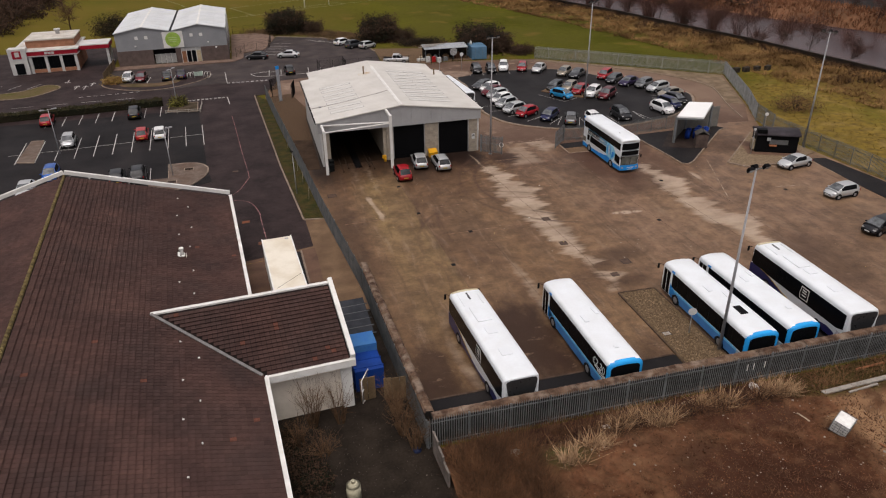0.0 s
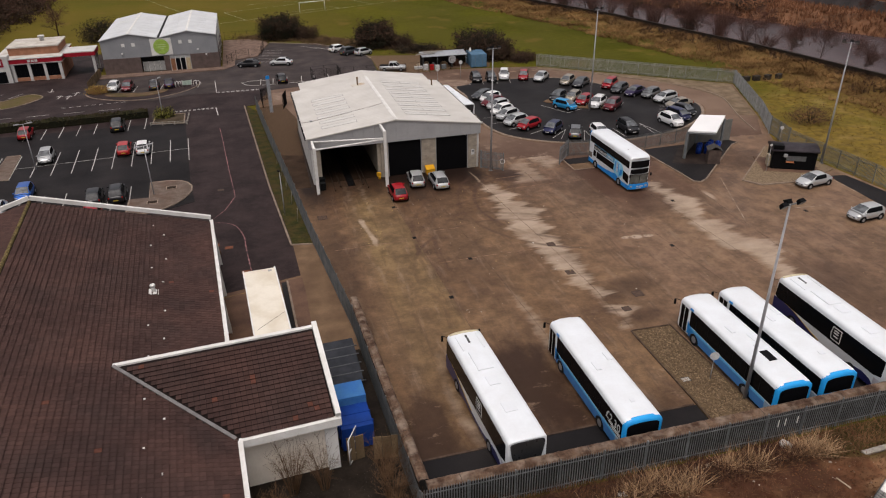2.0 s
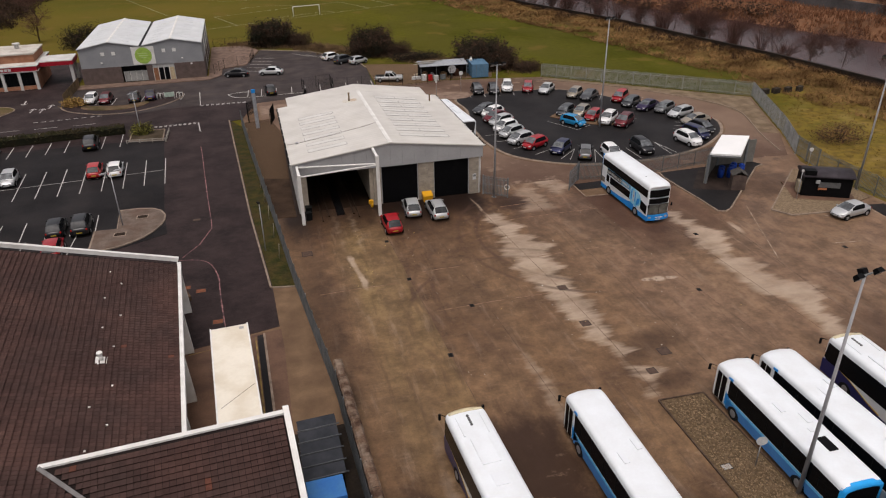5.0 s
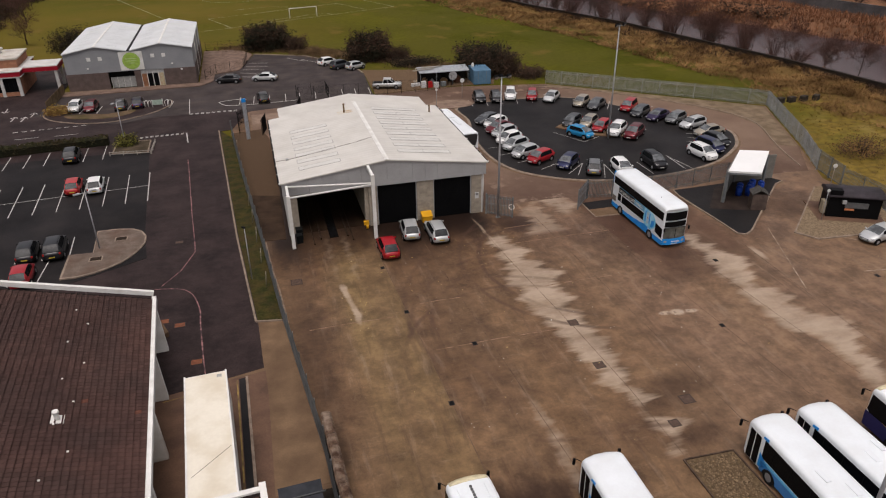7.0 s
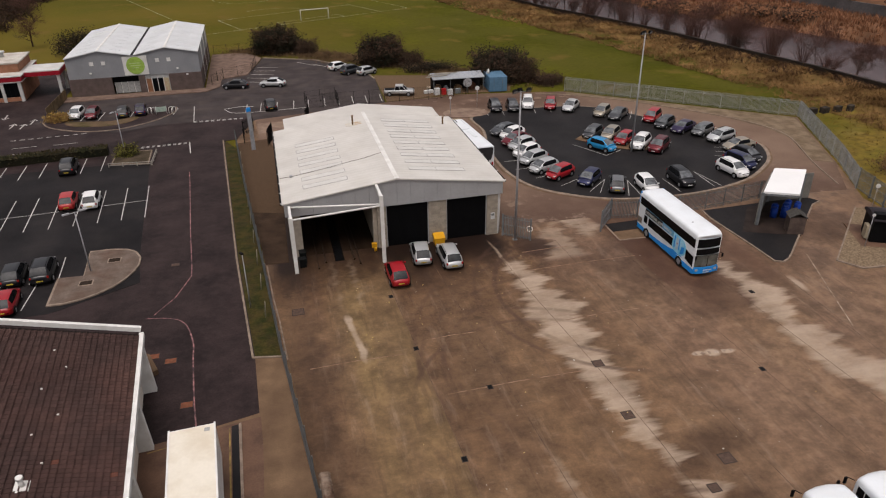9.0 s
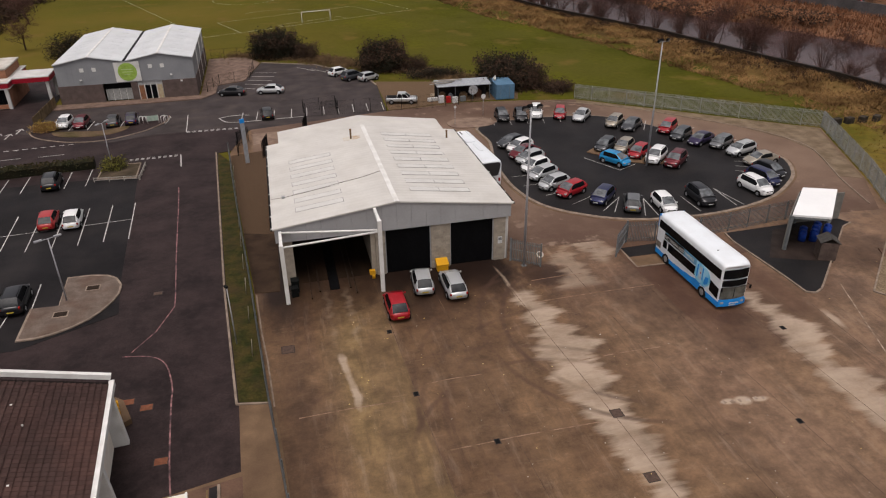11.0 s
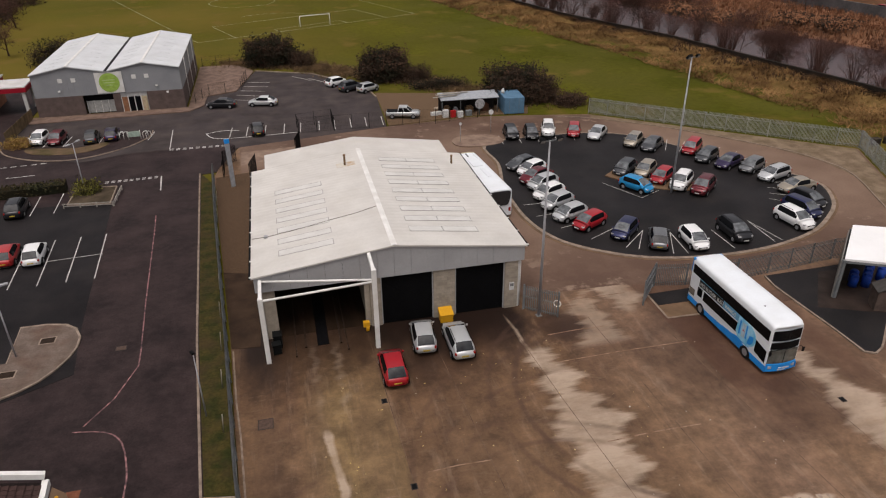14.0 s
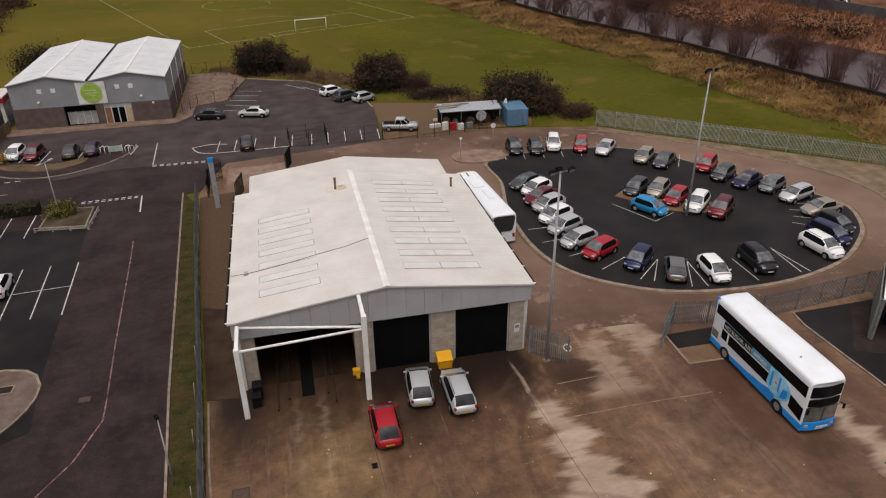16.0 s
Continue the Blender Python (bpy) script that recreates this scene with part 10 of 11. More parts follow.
ibc(pose(25.7, -54.7, soil_z(25.7, -54.7) - .02, 10, -7, 28))
for x0, y0, x1, y1, w, h, c, lab in ((27.2, -51.5, 32.8, -51.3, .35, .12, mat("grey_plank", (0.32, 0.29, 0.25), 0.85), "long weathered grey plank on the ground"),
                                    (29.0, -51.9, 31.5, -51.7, .15, .1, mat("grey_plank", (0.32, 0.29, 0.25)), "weathered grey batten on the ground"),
                                    (31.8, -49.6, 34.3, -49.5, .18, .16, mat("clay_pipe", (0.28, 0.11, 0.05), 0.7), "terracotta drain pipe on the ground"),
                                    (26.6, -57.2, 29.4, -59.0, .14, .1, mat("grey_plank", (0.32, 0.29, 0.25)), "thin grey batten on rubble"),
                                    (26.9, -56.6, 27.6, -58.6, .1, .1, mat("clay_pipe", (0.28, 0.11, 0.05)), "thin terracotta pipe on rubble"),
                                    (17.0, -49.5, 19.2, -49.25, .3, .1, mat("pale_plank", (0.4, 0.32, 0.23), 0.85), "broken pale board by the fence"),
                                    (24.3, -52.6, 24.5, -53.5, .1, .06, mat("pale_plank", (0.4, 0.32, 0.23)), "short pale stick on soil")):
    bm = B()
    d = Vector((x1 - x0, y1 - y0))
    box(bm, 0, d.length, -w / 2, w / 2, 0, h, bevel=.015)
    solid("timber_offcut", bm, c, lab, "timber", group="discarded timbers", m=pose(x0, y0, max(soil_z(x0, y0), soil_z(x1, y1)) - .03, 0, 0, math.degrees(math.atan2(d.y, d.x))))


def sack(x, y, s, mt, label, seed):
    bm = B()
    bmesh.ops.create_icosphere(bm, subdivisions=3, radius=s)
    for v in bm.verts:
        k = 1 + .35 * noise.noise(v.co * (2.2 / s) * .5 + Vector((seed, 0, 0)))
        v.co = Vector((v.co.x * k * 1.2, v.co.y * k, max(-.3 * s, v.co.z * k * .7)))
    for f in bm.faces:
        f.smooth = True
    solid("plastic_sack", bm, mt, label, "litter", m=pose(x, y, soil_z(x, y) + .2 * s if y < -48.7 else .2 * s))


SACKW = mat("white_plastic", (0.74, 0.72, 0.69), 0.45)
sack(5.3, -51.0, .32, mat("grey_plastic", (0.35, 0.34, 0.32), 0.45), "crumpled grey plastic sack in dead grass", 1)
sack(23.6, -49.2, .36, SACKW, "crumpled white plastic sack by the fence", 2)
sack(11.8, -50.2, .22, SACKW, "crumpled white plastic sheet on the soil", 3)
sack(32.2, -53.4, .7, mat("black_sheet", (0.03, 0.032, 0.04), 0.35), "heap of crumpled dark plastic sheeting", 4)
sack(33.4, -53.0, .6, mat("black_sheet", (0.03, 0.032, 0.04)), "heap of crumpled dark plastic sheeting", 5)
sack(-.35, -48.6, .22, mat("blue_plastic", (0.012, 0.02, 0.06), 0.5), "scrap of dark blue tarpaulin by the wall", 6)


# ---- yard fittings ----
def round_sign(x, y, h, label, r=.3, z=0.0, turn=0):
    t = thing("road_sign", label, "sign", pose(x, y, z, 0, 0, turn), "post signs")
    bm = B()
    tube(bm, (0, 0, 0), (0, 0, h), .035, seg=8)
    part("post", bm, POLE, t)
    bm = B()
    tube(bm, (0, -.06, h - .1), (0, -.04, h - .1), r, seg=20)
    part("sign_plate", bm, PLATEW, t, "white round sign face")


round_sign(23.0, -42.1, 2.1, "white round sign on a post in the gravel bed", .33, .1, -20)
round_sign(60.2, -2.0, 2.7, "white round sign on a post by the gate", .24, 0, -30)
round_sign(52.8, -9.2, 3.4, "slim white-headed post beside the fuel hut", .16, .1, -20)
round_sign(30.6, 45.6, 3.0, "round sign on a post at the traffic island", .35, .1, 0)
round_sign(25.6, 42.9, 2.6, "white sign on a post at the traffic island", .2, .1, 0)

t = thing("shelter", "open refuelling shelter with white flat roof and grey frame", "shelter")
C = [(45.9, -2.4), (48.9, -3.9), (53.5, 1.0), (50.6, 2.3)]
bm = B()
prism(bm, [(x, y, 3.75 + .25 * k) for (x, y), k in zip(C, (0, 0, 1, 1))], 3.55, 3.8)
part("roof", bm, mat("clean_white_sheet", (0.76, 0.76, 0.75), 0.5, (0.72, 0.72, 0.71), 0.4, 3, 0.03), t, "clean white roof sheet")
bm = B()
prism(bm, [(C[0][0] + (C[1][0] - C[0][0]) * u, C[0][1] + (C[1][1] - C[0][1]) * u) for u in (0, 1)] + [(C[1][0] + .05, C[1][1] + .25), (C[0][0] + .05, C[0][1] + .25)], 3.35, 3.56)
part("front_beam", bm, GALV, t)
for x, y in (C[0], C[3], C[2]):
    bm = B()
    box(bm, x - .12, x + .12, y - .12, y + .12, .09, 3.6)
    part("shelter_post", bm, GALV, t, "grey steel post")
bm = B()
line_strip(bm, [(45.75, -2.3), (50.4, 2.35)], .1, .1, 0, 3.4)
part("side_screen", bm, mat("grey_screen", (0.2, 0.19, 0.17), 0.7, None, 1, 6, 0.2), t, "grey side screen")
bm = B()
line_strip(bm, [(50.6, 2.4), (55.6, 2.1)], .1, .1, 0, 2.9)
part("back_screen", bm, mat("grey_screen", (0.2, 0.19, 0.17)), t)
for x, y, r, h in ((48.7, -1.2, .36, 1.0), (49.3, -.5, .36, 1.0), (49.7, -1.5, .36, 1.1), (50.4, -.8, .36, 1.1), (51.1, -.2, .36, 1.1), (51.7, -.9, .36, 1.1)):
    bm = B()
    tube(bm, (0, 0, 0), (0, 0, h), r, seg=14)
    tube(bm, (0, 0, h), (0, 0, h + .12), r * .9, r * .6, seg=14)
    solid("blue_drum", bm, mat("drum_blue", (0.012, 0.05, 0.3), 0.45), "blue plastic drum under the shelter", "drum", group="blue drums", m=pose(x, y, .1))
t = thing("kiosk", "small weathered pump kiosk with a pitched lid", "kiosk", pose(48.5, -4.6, .1, 0, 0, -24))
bm = B()
box(bm, -.75, .75, -.7, .7, 0, 1.75)
part("body", bm, mat("grey_brown_panel", (0.11, 0.08, 0.066), 0.8, (0.07, 0.05, 0.042), 1.5, 8, 0.2), t)
bm = B()
for s in (-1, 1):
    sheet(bm, *((s * .85, -.8, 1.7), (0, -.8, 2.2), (0, .8, 2.2), (s * .85, .8, 1.7))[::s], .05)
part("lid", bm, mat("dark_felt", (0.07, 0.065, 0.06), 0.85), t)

t = thing("fuel_hut", "black metal fuel hut with open service hatch", "hut", pose(56.7, -8.5, .1, 0, 0, -27))
bm = B()
box(bm, -2.5, 2.5, -1.3, 1.4, 0, 2.3, bevel=.03)
part("body", bm, BLACKM, t)
bm = B()
loft(bm, [[(x, 1.6 * math.cos(a) + .05, 2.25 + .55 * math.sin(a)) for a in [math.pi * k / 10 for k in range(11)]] for x in (-2.65, 2.65)], 0, True, True)
part("roof", bm, mat("purple_black_sheet", (0.05, 0.042, 0.048), 0.55, (0.03, 0.025, 0.028), 1, 6, .2), t, "dark barrel roof sheet")
bm = B()
box(bm, -2.6, -1.4, -1.5, -.7, 2.5, 3.0, bevel=.03)
part("roof_box", bm, BLACKM, t)
bm = B()
box(bm, -.9, 1.3, -1.36, -1.3, 1.1, 1.7)
part("hatch", bm, mat("hatch_grey", (0.13, 0.13, 0.13), 0.5), t)
bm = B()
box(bm, -.9, .0, -1.4, -1.36, .85, 1.05)
part("notice", bm, mat("orange_notice", (0.6, 0.22, 0.1), 0.6), t)
bm = B()
box(bm, -2.9, -2.55, -1.0, -.1, .2, 1.5)
part("pump_cabinet", bm, mat("cream_cabinet", (0.4, 0.34, 0.24), 0.6), t, "cream pump cabinet")
bm = B()
box(bm, -1.3, -.9, -1.6, -1.35, 1.6, 1.95)
part("lamp", bm, CLAD, t)

# grit bin and clutter at the workshop
bm = B()
box(bm, -.5, .5, -.4, .4, 0, .7, bevel=.05)
sheet(bm, (-.55, -.45, .72), (.55, -.45, .72), (.55, .45, 1.0), (-.55, .45, 1.0), .25)
solid("grit_bin", bm, YELLOW, "yellow plastic grit bin against the blockwork pier", "grit bin", m=pose(13.85, 2.35, 0))
bm = B()
box(bm, -.32, .32, -.36, .36, 0, 1.05, bevel=.04)
box(bm, -.35, .35, -.4, .4, 1.05, 1.13, bevel=.02)
solid("wheelie_bin", bm, mat("bin_black", (0.008, 0.009, 0.009), 0.5), "black wheelie bin inside the open bay", "bin", m=pose(.72, 2.0, 0))
bm = B()
box(bm, -.3, .3, -.3, .3, 0, .75, bevel=.05)
box(bm, -.34, .34, -.34, .34, .75, .86, bevel=.03)
solid("crate", bm, mat("bin_black", (0.008, 0.009, 0.009)), "black lidded crate beside the portal post", "crate", m=pose(.62, 1.15, 0, 0, 0, 8))
bm = B()
tube(bm, (0, 0, .35), (.25, 0, .35), .3, seg=12)
box(bm, -.2, .3, -.2, .2, .5, .9, bevel=.04)
solid("hose_reel", bm, YELLOW, "yellow hose reel at the open bay", "hose reel", m=pose(7.45, 2.3, 0))

# pylon sign, dark gates and pale pad north of the workshop
t = thing("pylon_sign", "tall grey pylon sign with bright blue cap", "sign", pose(-3.4, 35, 0, 0, 0, 20))
bm = B()
box(bm, -.25, .25, -.1, .1, 0, 5.2, bevel=.03)
part("panel", bm, mat("pylon_grey", (0.36, 0.37, 0.39), 0.45), t)
bm = B()
box(bm, -.27, .27, -.12, .12, 5.2, 5.7, bevel=.03)
part("cap", bm, BLUE, t, "bright blue cap")
slab("pavement_pad", [(-2.8, 46.4), (-2.7, 41.6), (4.6, 43.4), (4.8, 47)], 0, .02, PAVE, "pale concrete pad by the gates")
palisade("mesh_fence", [(-4.5, 38), (-4.6, 41.5), (-3.2, 43.4)], 2.2, "dark palisade fence at the bend of the road", material=BLACKM)
palisade("mesh_fence", [(-1.4, 36.2), (-.7, 39.2)], 2.4, "dark palisade gate leaf standing open", material=BLACKM)
palisade("mesh_fence", [(4.2, 43.8), (4.9, 46.6)], 2.4, "dark palisade gate leaf standing open", material=BLACKM)


def mesh_fence(pts, h, label):
    t = thing("mesh_fence", label, "fence", group="mesh fences")
    for (xa, ya), (xb, yb) in zip(pts, pts[1:]):
        a, b_ = Vector((xa, ya, 0)), Vector((xb, yb, 0))
        L = (b_ - a).length
        n = max(1, round(L / 2.5))
        for i in range(n + 1):
            bm = B()
            p = a.lerp(b_, i / n)
            tube(bm, p, p + Vector((0, 0, h)), .035, seg=5)
            part("post", bm, BLACKM, t)
        bm = B()
        for k in range(int(L / .2)):
            p = a.lerp(b_, (k + .5) / int(L / .2))
            tube(bm, p + Vector((0, 0, .05)), p + Vector((0, 0, h)), .006, seg=3, caps=False)
        for z in (.1, .6, 1.1, h - .05):
            tube(bm, a + Vector((0, 0, z)), b_ + Vector((0, 0, z)), .008, seg=3, caps=False)
        part("mesh", bm, BLACKM, t)


mesh_fence([(5, 52.4), (17.2, 52.2), (24.2, 51.6), (33, 53.2)], 2.2, "dark wire mesh fence along the shop parking")
mesh_fence([(5, 52.4), (4.8, 55), (9.8, 56.2), (9.8, 52.2)], 2.0, "dark wire mesh trolley pen")
mesh_fence([(-10, 70.8), (-8.2, 75.4), (-3.2, 77.4), (-2.4, 84)], 1.9, "dark wire mesh fence beside the paved court")
mesh_fence([(-10.6, 96.5), (2, 97.5)], 1.9, "dark wire mesh fence at the playing field")

# storage compound
t = thing("lean_to", "long open store with grey sheet roof", "shelter", pose(30.2, 55.9, 0, 0, 0, -2))
bm = B()
sheet(bm, (-4.4, -1.3, 2.35), (4.4, -1.3, 2.35), (4.4, 1.5, 2.75), (-4.4, 1.5, 2.75), .1)
part("roof", bm, mat("grey_sheet", (0.36, 0.38, 0.4), 0.5), t, "grey sheet roof")
for x in (-4.2, -1.4, 1.4, 4.2):
    bm = B()
    tube(bm, (x, -1.1, 0), (x, -1.1, 2.3), .05, seg=6)
    part("post", bm, GALV, t)
bm = B()
box(bm, -4.3, 4.3, 1.3, 1.4, 0, 2.6)
part("back_wall", bm, mat("dark_back_board", (0.03, 0.025, 0.022), 0.9, (0.016, 0.013, 0.012), 1, 6, .3), t)
for k, (x, w_, h_, col) in enumerate(((-3.2, .5, .9, "wood_offcut"), (-1.9, .35, .6, "grey_sheet"), (.2, .6, .7, "wood_offcut"), (2.6, .5, 1.0, "rust_scrap"))):
    bm = B()
    box(bm, -w_, w_, -.35, .35, 0, h_, bevel=.03)
    box(bm, -w_ * .7, w_ * .5, -.3, .2, h_, h_ + .25, bevel=.02)
    solid("crate", bm, mat(col, {"wood_offcut": (0.24, 0.15, 0.08), "grey_sheet": (0.36, 0.38, 0.4), "rust_scrap": (0.13, 0.06, 0.035)}[col], 0.85, None, 2, 9, .3), "weathered crate of scrap under the store roof", "crate", group="scrap crates", m=pose(30.2 + x, 56.1 - .03 * x, 0, 0, 0, 9 * k - 12))
for k, (x, y, z, a) in enumerate(((-3.0, .5, 2.83, 3), (-1.8, .9, 2.88, -4), (-3.6, -.2, 2.72, 9))):
    bm = B()
    box(bm, -1.9, 1.9, -.12, .12, 0, .09)
    solid("plank", bm, mat("grey_plank", (0.4, 0.33, 0.26), 0.9, (0.27, 0.21, 0.16), 1.5, 9, .2), "loose weathered plank on the store roof", "plank", group="roof planks", m=pose(30.2 + x, 55.9 + y, z - .09, 8, 0, a))
bm = B()
tube(bm, (0, 0, 0), (0, 0, .5), .28, .22, seg=10)
tube(bm, (0, 0, .5), (.1, 0, .78), .2, .05, seg=10)
solid("sack", bm, mat("white_sack", (0.66, 0.64, 0.6), 0.8, None, 3, 10, .15), "white sack lying on the container roof", "sack", m=pose(35.6, 56.0, 2.45))
t = thing("storage_container", "pale blue steel storage container with ribbed doors", "container", pose(36.6, 54.4, 0, 0, 0, -4))
bm = B()
box(bm, -1.5, 1.5, -1.3, 3.2, .05, 2.45, bevel=.03)
part("body", bm, mat("container_blue", (0.1, 0.2, 0.3), 0.55, (0.08, 0.16, 0.24), 1, 5, 0.2), t)
for x in (-1.45, -.02):
    bm = B()
    box(bm, x, x + 1.42, -1.36, -1.3, .12, 2.38)
    d = part("door_leaf", bm, mat("container_blue", (0.1, 0.2, 0.3)), t)
    bm = B()
    tube(bm, (x + .7, -1.39, .15), (x + .7, -1.39, 2.35), .02, seg=5)
    part("lock_bar", bm, GALV, d)
t = thing("satellite_dish", "grey round dish aerial on a short mast", "dish", pose(31.4, 53.9, 0))
bm = B()
tube(bm, (0, 0, 0), (0, 0, 1.6), .05)
part("mast", bm, GALV, t)
bm = B()
tube(bm, (0, -.1, 1.75), (0, .02, 1.75), .75, .6, seg=20)
part("dish", bm, mat("dish_grey", (0.4, 0.4, 0.4), 0.6), t)
for x, y, w, h, c in ((26.3, 54.2, .8, 1.1, PLATEW), (27.4, 54.0, .7, 1.0, REDP), (28.4, 53.7, .8, .9, PLATEW), (29.8, 54.2, .9, .8, GALV), (25.2, 55.6, 1.6, .5, PLATEW)):
    bm = B()
    box(bm, -w / 2, w / 2, -.25, .25, 0, h, bevel=.03)
    solid("site_barrier", bm, c, "scuffed site barrier stored in the compound", "barrier", group="stored barriers", m=pose(x, y, .006, 0, 0, 8))
for k in range(3):
    bm = B()
    box(bm, -2.2, 2.2, -.15, .15, 0, .15)
    solid("scaffold_board", bm, mat("pale_plank", (0.4, 0.32, 0.23)), "pale scaffold board stacked behind the store", "timber", group="stacked boards", m=pose(27.6 + .1 * k, 58.6 + .4 * k, .006, 0, 0, 12))

# raised planter and its rail
bm = B()
line_strip(bm, [(-20.9, 34.0), (-20.8, 38.6), (-16.5, 38.3), (-16.4, 33.2), (-20.9, 34.0)], .14, 0, 0, .16)
solid("planter_edge", bm, KERB, "low concrete edge round a lamp bed", "planter")
bm = B()
prism(bm, [(-20.8, 34.1), (-20.7, 38.5), (-16.6, 38.2), (-16.5, 33.3)], 0, .12)
solid("ground_planter", bm, mat("planter_earth", (0.085, 0.062, 0.04), 0.95, (0.04, 0.03, 0.018), 0.6, 6, .3, .6, 12), "bare trodden soil in the lamp bed", "ground", "structure")
t = thing("knee_rail", "pale timber knee rail along the planter", "rail")
for p, q in (((-21.1, 33.3), (-16.0, 32.7)), ((-15.9, 32.7), (-15.8, 37.3))):
    for k in range(4):
        bm = B()
        x, y = p[0] + (q[0] - p[0]) * k / 3, p[1] + (q[1] - p[1]) * k / 3
        box(bm, x - .05, x + .05, y - .05, y + .05, 0, .55)
        part("post", bm, mat("pale_rail", (0.34, 0.31, 0.27), 0.8), t)
    for z in (.46, .2):
        bm = B()
        line_strip(bm, [p, q], .07, z, 0, .07)
        part("rail", bm, mat("pale_rail", (0.34, 0.31, 0.27)), t)
# white hoop stands and a notice board on the verge by the parked cars
def hoop_stand(x, y, a):
    t = thing("hoop_stand", "white tubular hoop stand on the verge", "bike stand", pose(x, y, .07, 0, 0, a), "hoop stands on the verge")
    for u in (-.28, .28):
        bm = B()
        pts = [(0, u, 0)] + [(.45 - .45 * math.cos(math.pi * k / 6), u, .7 + .18 * math.sin(math.pi * k / 6)) for k in range(7)] + [(.9, u, 0)]
        for p, q in zip(pts, pts[1:]):
            tube(bm, p, q, .04, seg=6)
        part("hoop", bm, WHITEP, t)
    bm = B()
    tube(bm, (.45, -.28, .86), (.45, .28, .86), .03, seg=6)
    part("tie_bar", bm, WHITEP, t)


for x, y, a in ((-19.6, 55.7, 70), (-18.6, 55.8, 70), (-15.6, 55.4, 55)):
    hoop_stand(x, y, a)
t = thing("notice_board", "low white-framed notice board on the verge", "sign", pose(-16.9, 55.4, .07, 0, 0, 4))
bm = B()
box(bm, -.75, .75, -.04, .04, .35, 1.1, bevel=.02)
part("board", bm, mat("pale_green_board", (0.4, 0.5, 0.42), 0.6), t, "pale green board face")
for x in (-.78, .78):
    bm = B()
    tube(bm, (x, 0, 0), (x, 0, 1.2), .04, seg=6)
    part("post", bm, WHITEP, t)
# concrete blocks beyond the fence, and small posts along the grass strip
for k, x in enumerate((77.6, 79.6, 81.8, 84.0)):
    bm = B()
    box(bm, -.6, .6, -.4, .4, -.1, .8, bevel=.06)
    solid("concrete_block", bm, mat("dark_block", (0.02, 0.016, 0.013), 0.9, (0.06, 0.048, 0.036), 2, 8, 0.3), "dark mossy concrete block in rough grass", "block", group="blocks beyond the fence", m=pose(x, 28.6 - .1 * k, 0, 0, 0, 10 * k))
for k in range(9):
    y = 30 - 4.6 * k
    x = -5.9 + (30 - y) * .055 + .9
    bm = B()
    tube(bm, (0, 0, 0), (.05, 0, 1.6), .035, seg=6)
    solid("marker_post", bm, mat("weathered_post", (0.3, 0.27, 0.22), 0.8), "thin weathered stake on the grass strip", "stake", group="stakes on the strip", m=pose(x, y, .04, 4 * (k % 3) - 4, 3, 0))
t = thing("corner_planter", "buff corner planter with yellow bollards by the shop wall", "planter", pose(-11.4, -11.4, 0))
bm = B()
prism(bm, [(-1.0, 1.9), (-.1, 1.2), (.7, -.9), (-.2, -1.6), (-.9, -1.6)], 0, .4)
part("base", bm, TAN, t)
for x, y in ((-.3, .4), (-.15, -.2), (0, -.7)):
    bm = B()
    tube(bm, (x, y, .4), (x, y, 1.0), .1, seg=8)
    part("bollard", bm, YELLOW, t, "short yellow bollard")

# pale edging between the fence foot and the yard
bm = B()
line_strip(bm, [(-2.62, 2.1), (-2.25, -4), (-1.9, -7.5), (-1.55, -13)], .12, 0, 0, .03)
solid("kerb_yard_edge", bm, KERB, "thin pale concrete edging at the fence foot", "kerb", "structure")

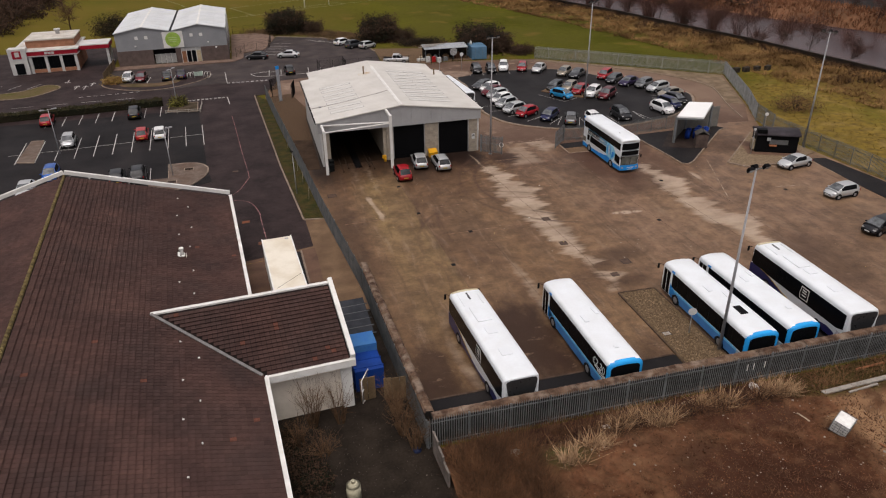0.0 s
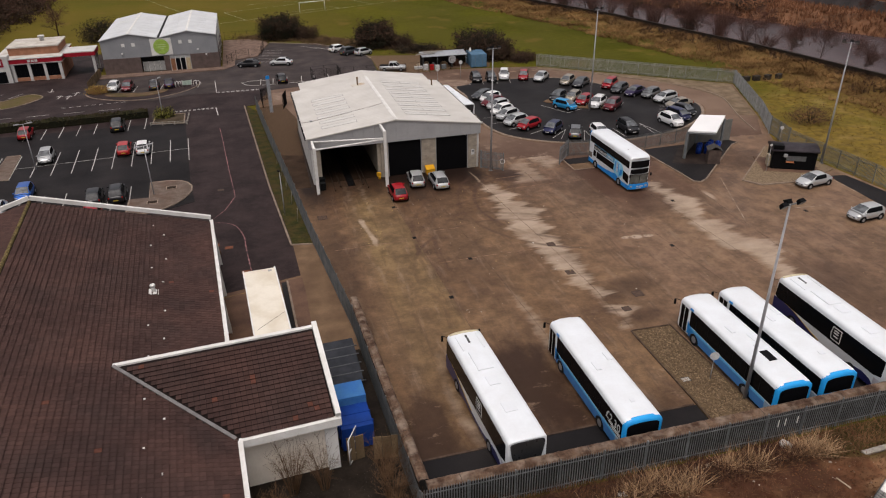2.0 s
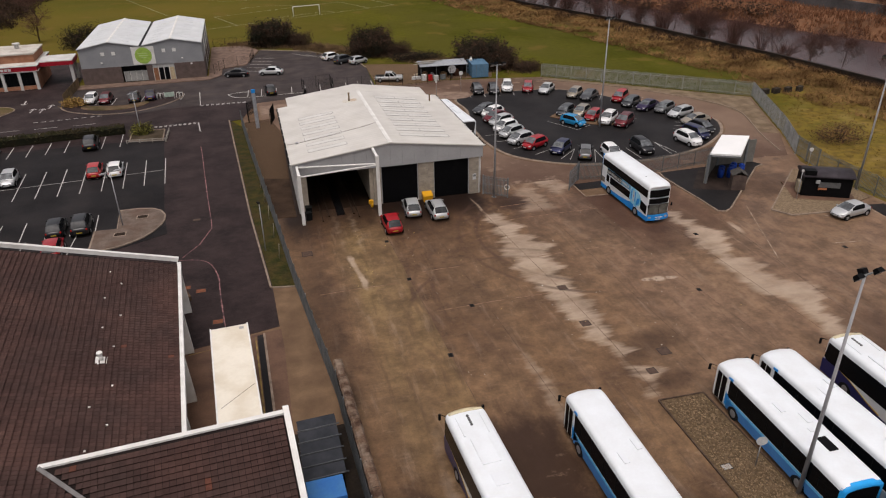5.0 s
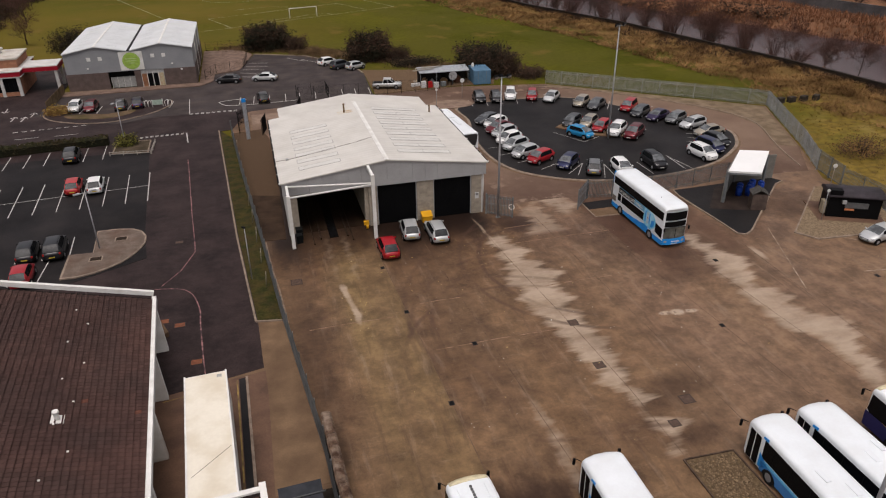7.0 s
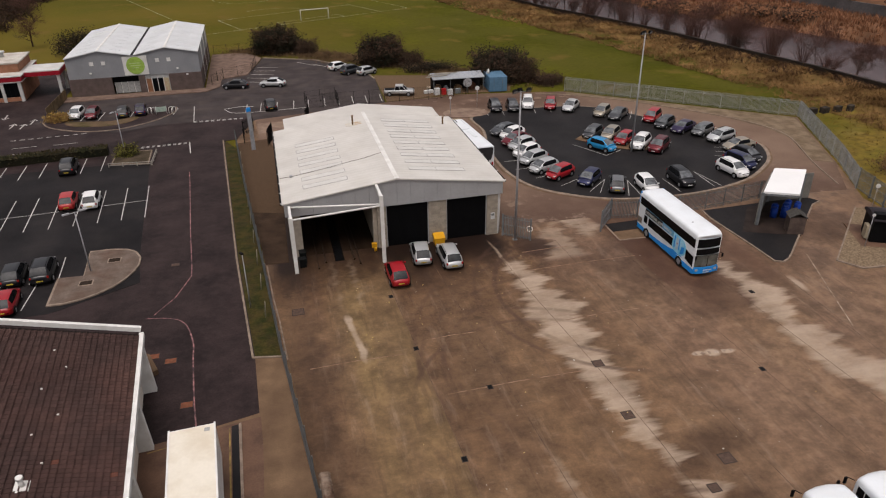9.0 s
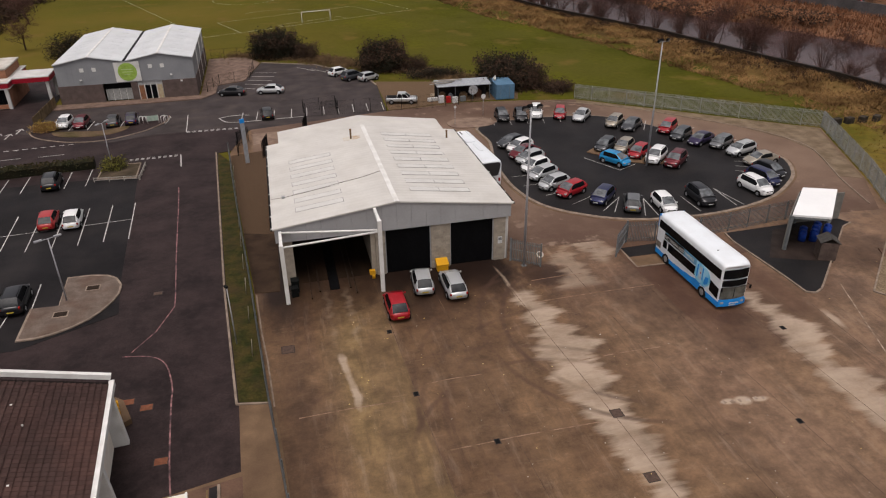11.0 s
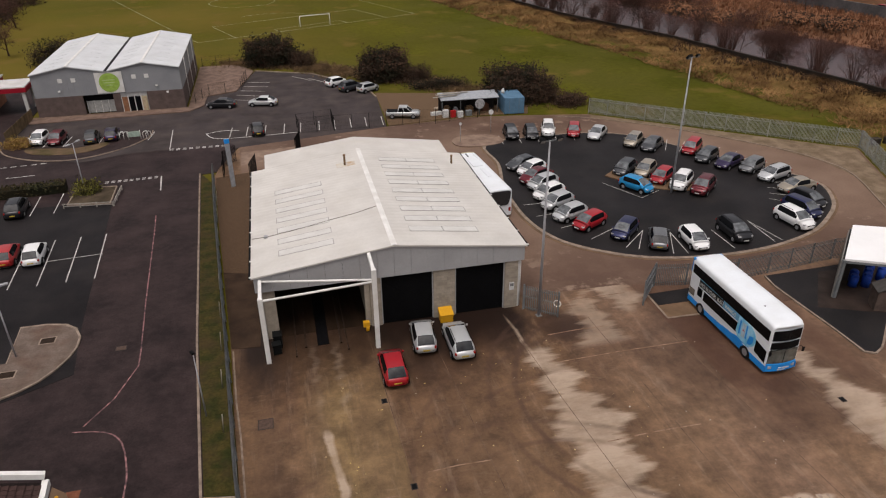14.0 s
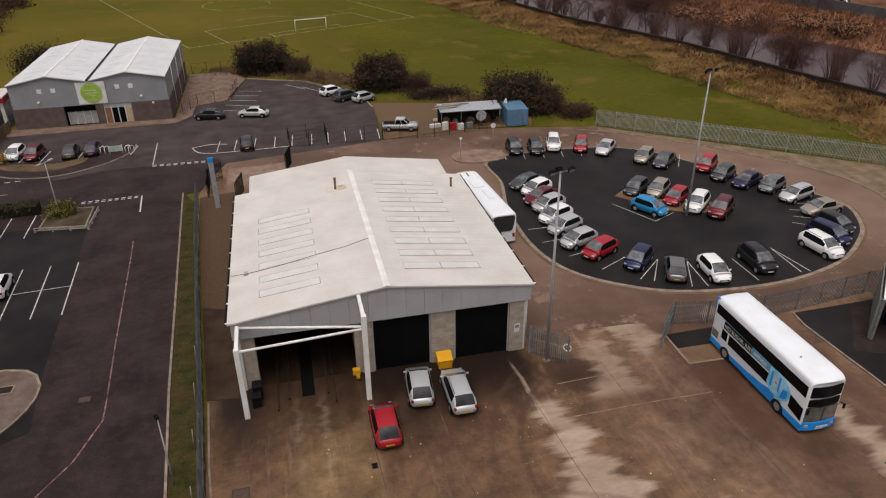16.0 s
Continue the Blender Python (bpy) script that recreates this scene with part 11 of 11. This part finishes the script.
# concrete edging along the tarmac strip under the parked buses
for x0, x1 in ((1.0, 20.4), (24.1, 62.0)):
    bm = B()
    line_strip(bm, [(x0, -44.12), (x1, -44.12)], .14, 0, 0, .05)
    solid("kerb_strip_edge", bm, mat("dark_edging", (0.07, 0.05, 0.04)), "worn concrete edging beside the tarmac strip", "kerb", "structure")

# brushy leafless scrub along the river side of the wall
rng = random.Random(55)
for i in range(26):
    y = 168 - 4.8 * i + rng.uniform(-2.5, 2.5)
    x = along(BANK_WALL, y) + rng.uniform(1.0, 6.0)
    z = lie(x, y) - .2
    stem_shrub(x, y, rng.uniform(3.0, 8.0), 46, rng.uniform(1.8, 3.8), 400 + i, TWIG, "brushy purple-brown leafless scrub by the river", "river scrub", z, 2.6)

# concrete panel wall running on past the yard corner, and ivy against the shop wall
t = thing("panel_wall", "weathered grey concrete panel wall past the yard corner", "wall")
for k in range(3):
    bm = B()
    line_strip(bm, [(.62 + .05 * k, -48.95 - 1.05 * k), (.66 + .05 * k, -49.95 - 1.05 * k)], .12, 0, 0, 1.7 - .28 * k)
    part("panel", bm, mat("pale_panel_concrete", (0.24, 0.205, 0.18), 0.9, (0.13, 0.11, 0.095), 1.2, 8, .3, .3, 30), t)
for x, y, r in ((-7.9, -47.6, 1.4), (-8.6, -45.6, 1.1), (-7.0, -49.6, 1.2)):
    bush("ivy_bush", "low dark ivy tangle on the grit ground", pose(x, y, 0), (r, r * 1.1, .5), 2200, .09, (LEAFD, TWIGM), int(50 - y), group="ivy tangles")
for x in (23.2, 23.7, 24.6):
    bm = B()
    box(bm, x - .03, x + .03, -48.68, -48.645, 1.2, 1.75)
    solid("paint_mark", bm, WHITEP, "short white paint bar on the palisade", "paint mark", "structure")

# pale kerb along the far edge of the shop parking
bm = B()
line_strip(bm, [(18.0, 67.5), (17.5, 71), (14, 78.6), (9, 85.6), (-1, 90.3)], .3, 0, 0, .12)
solid("kerb_shop_parking", bm, KERB, "pale kerb along the far edge of the shop parking", "kerb", "structure")
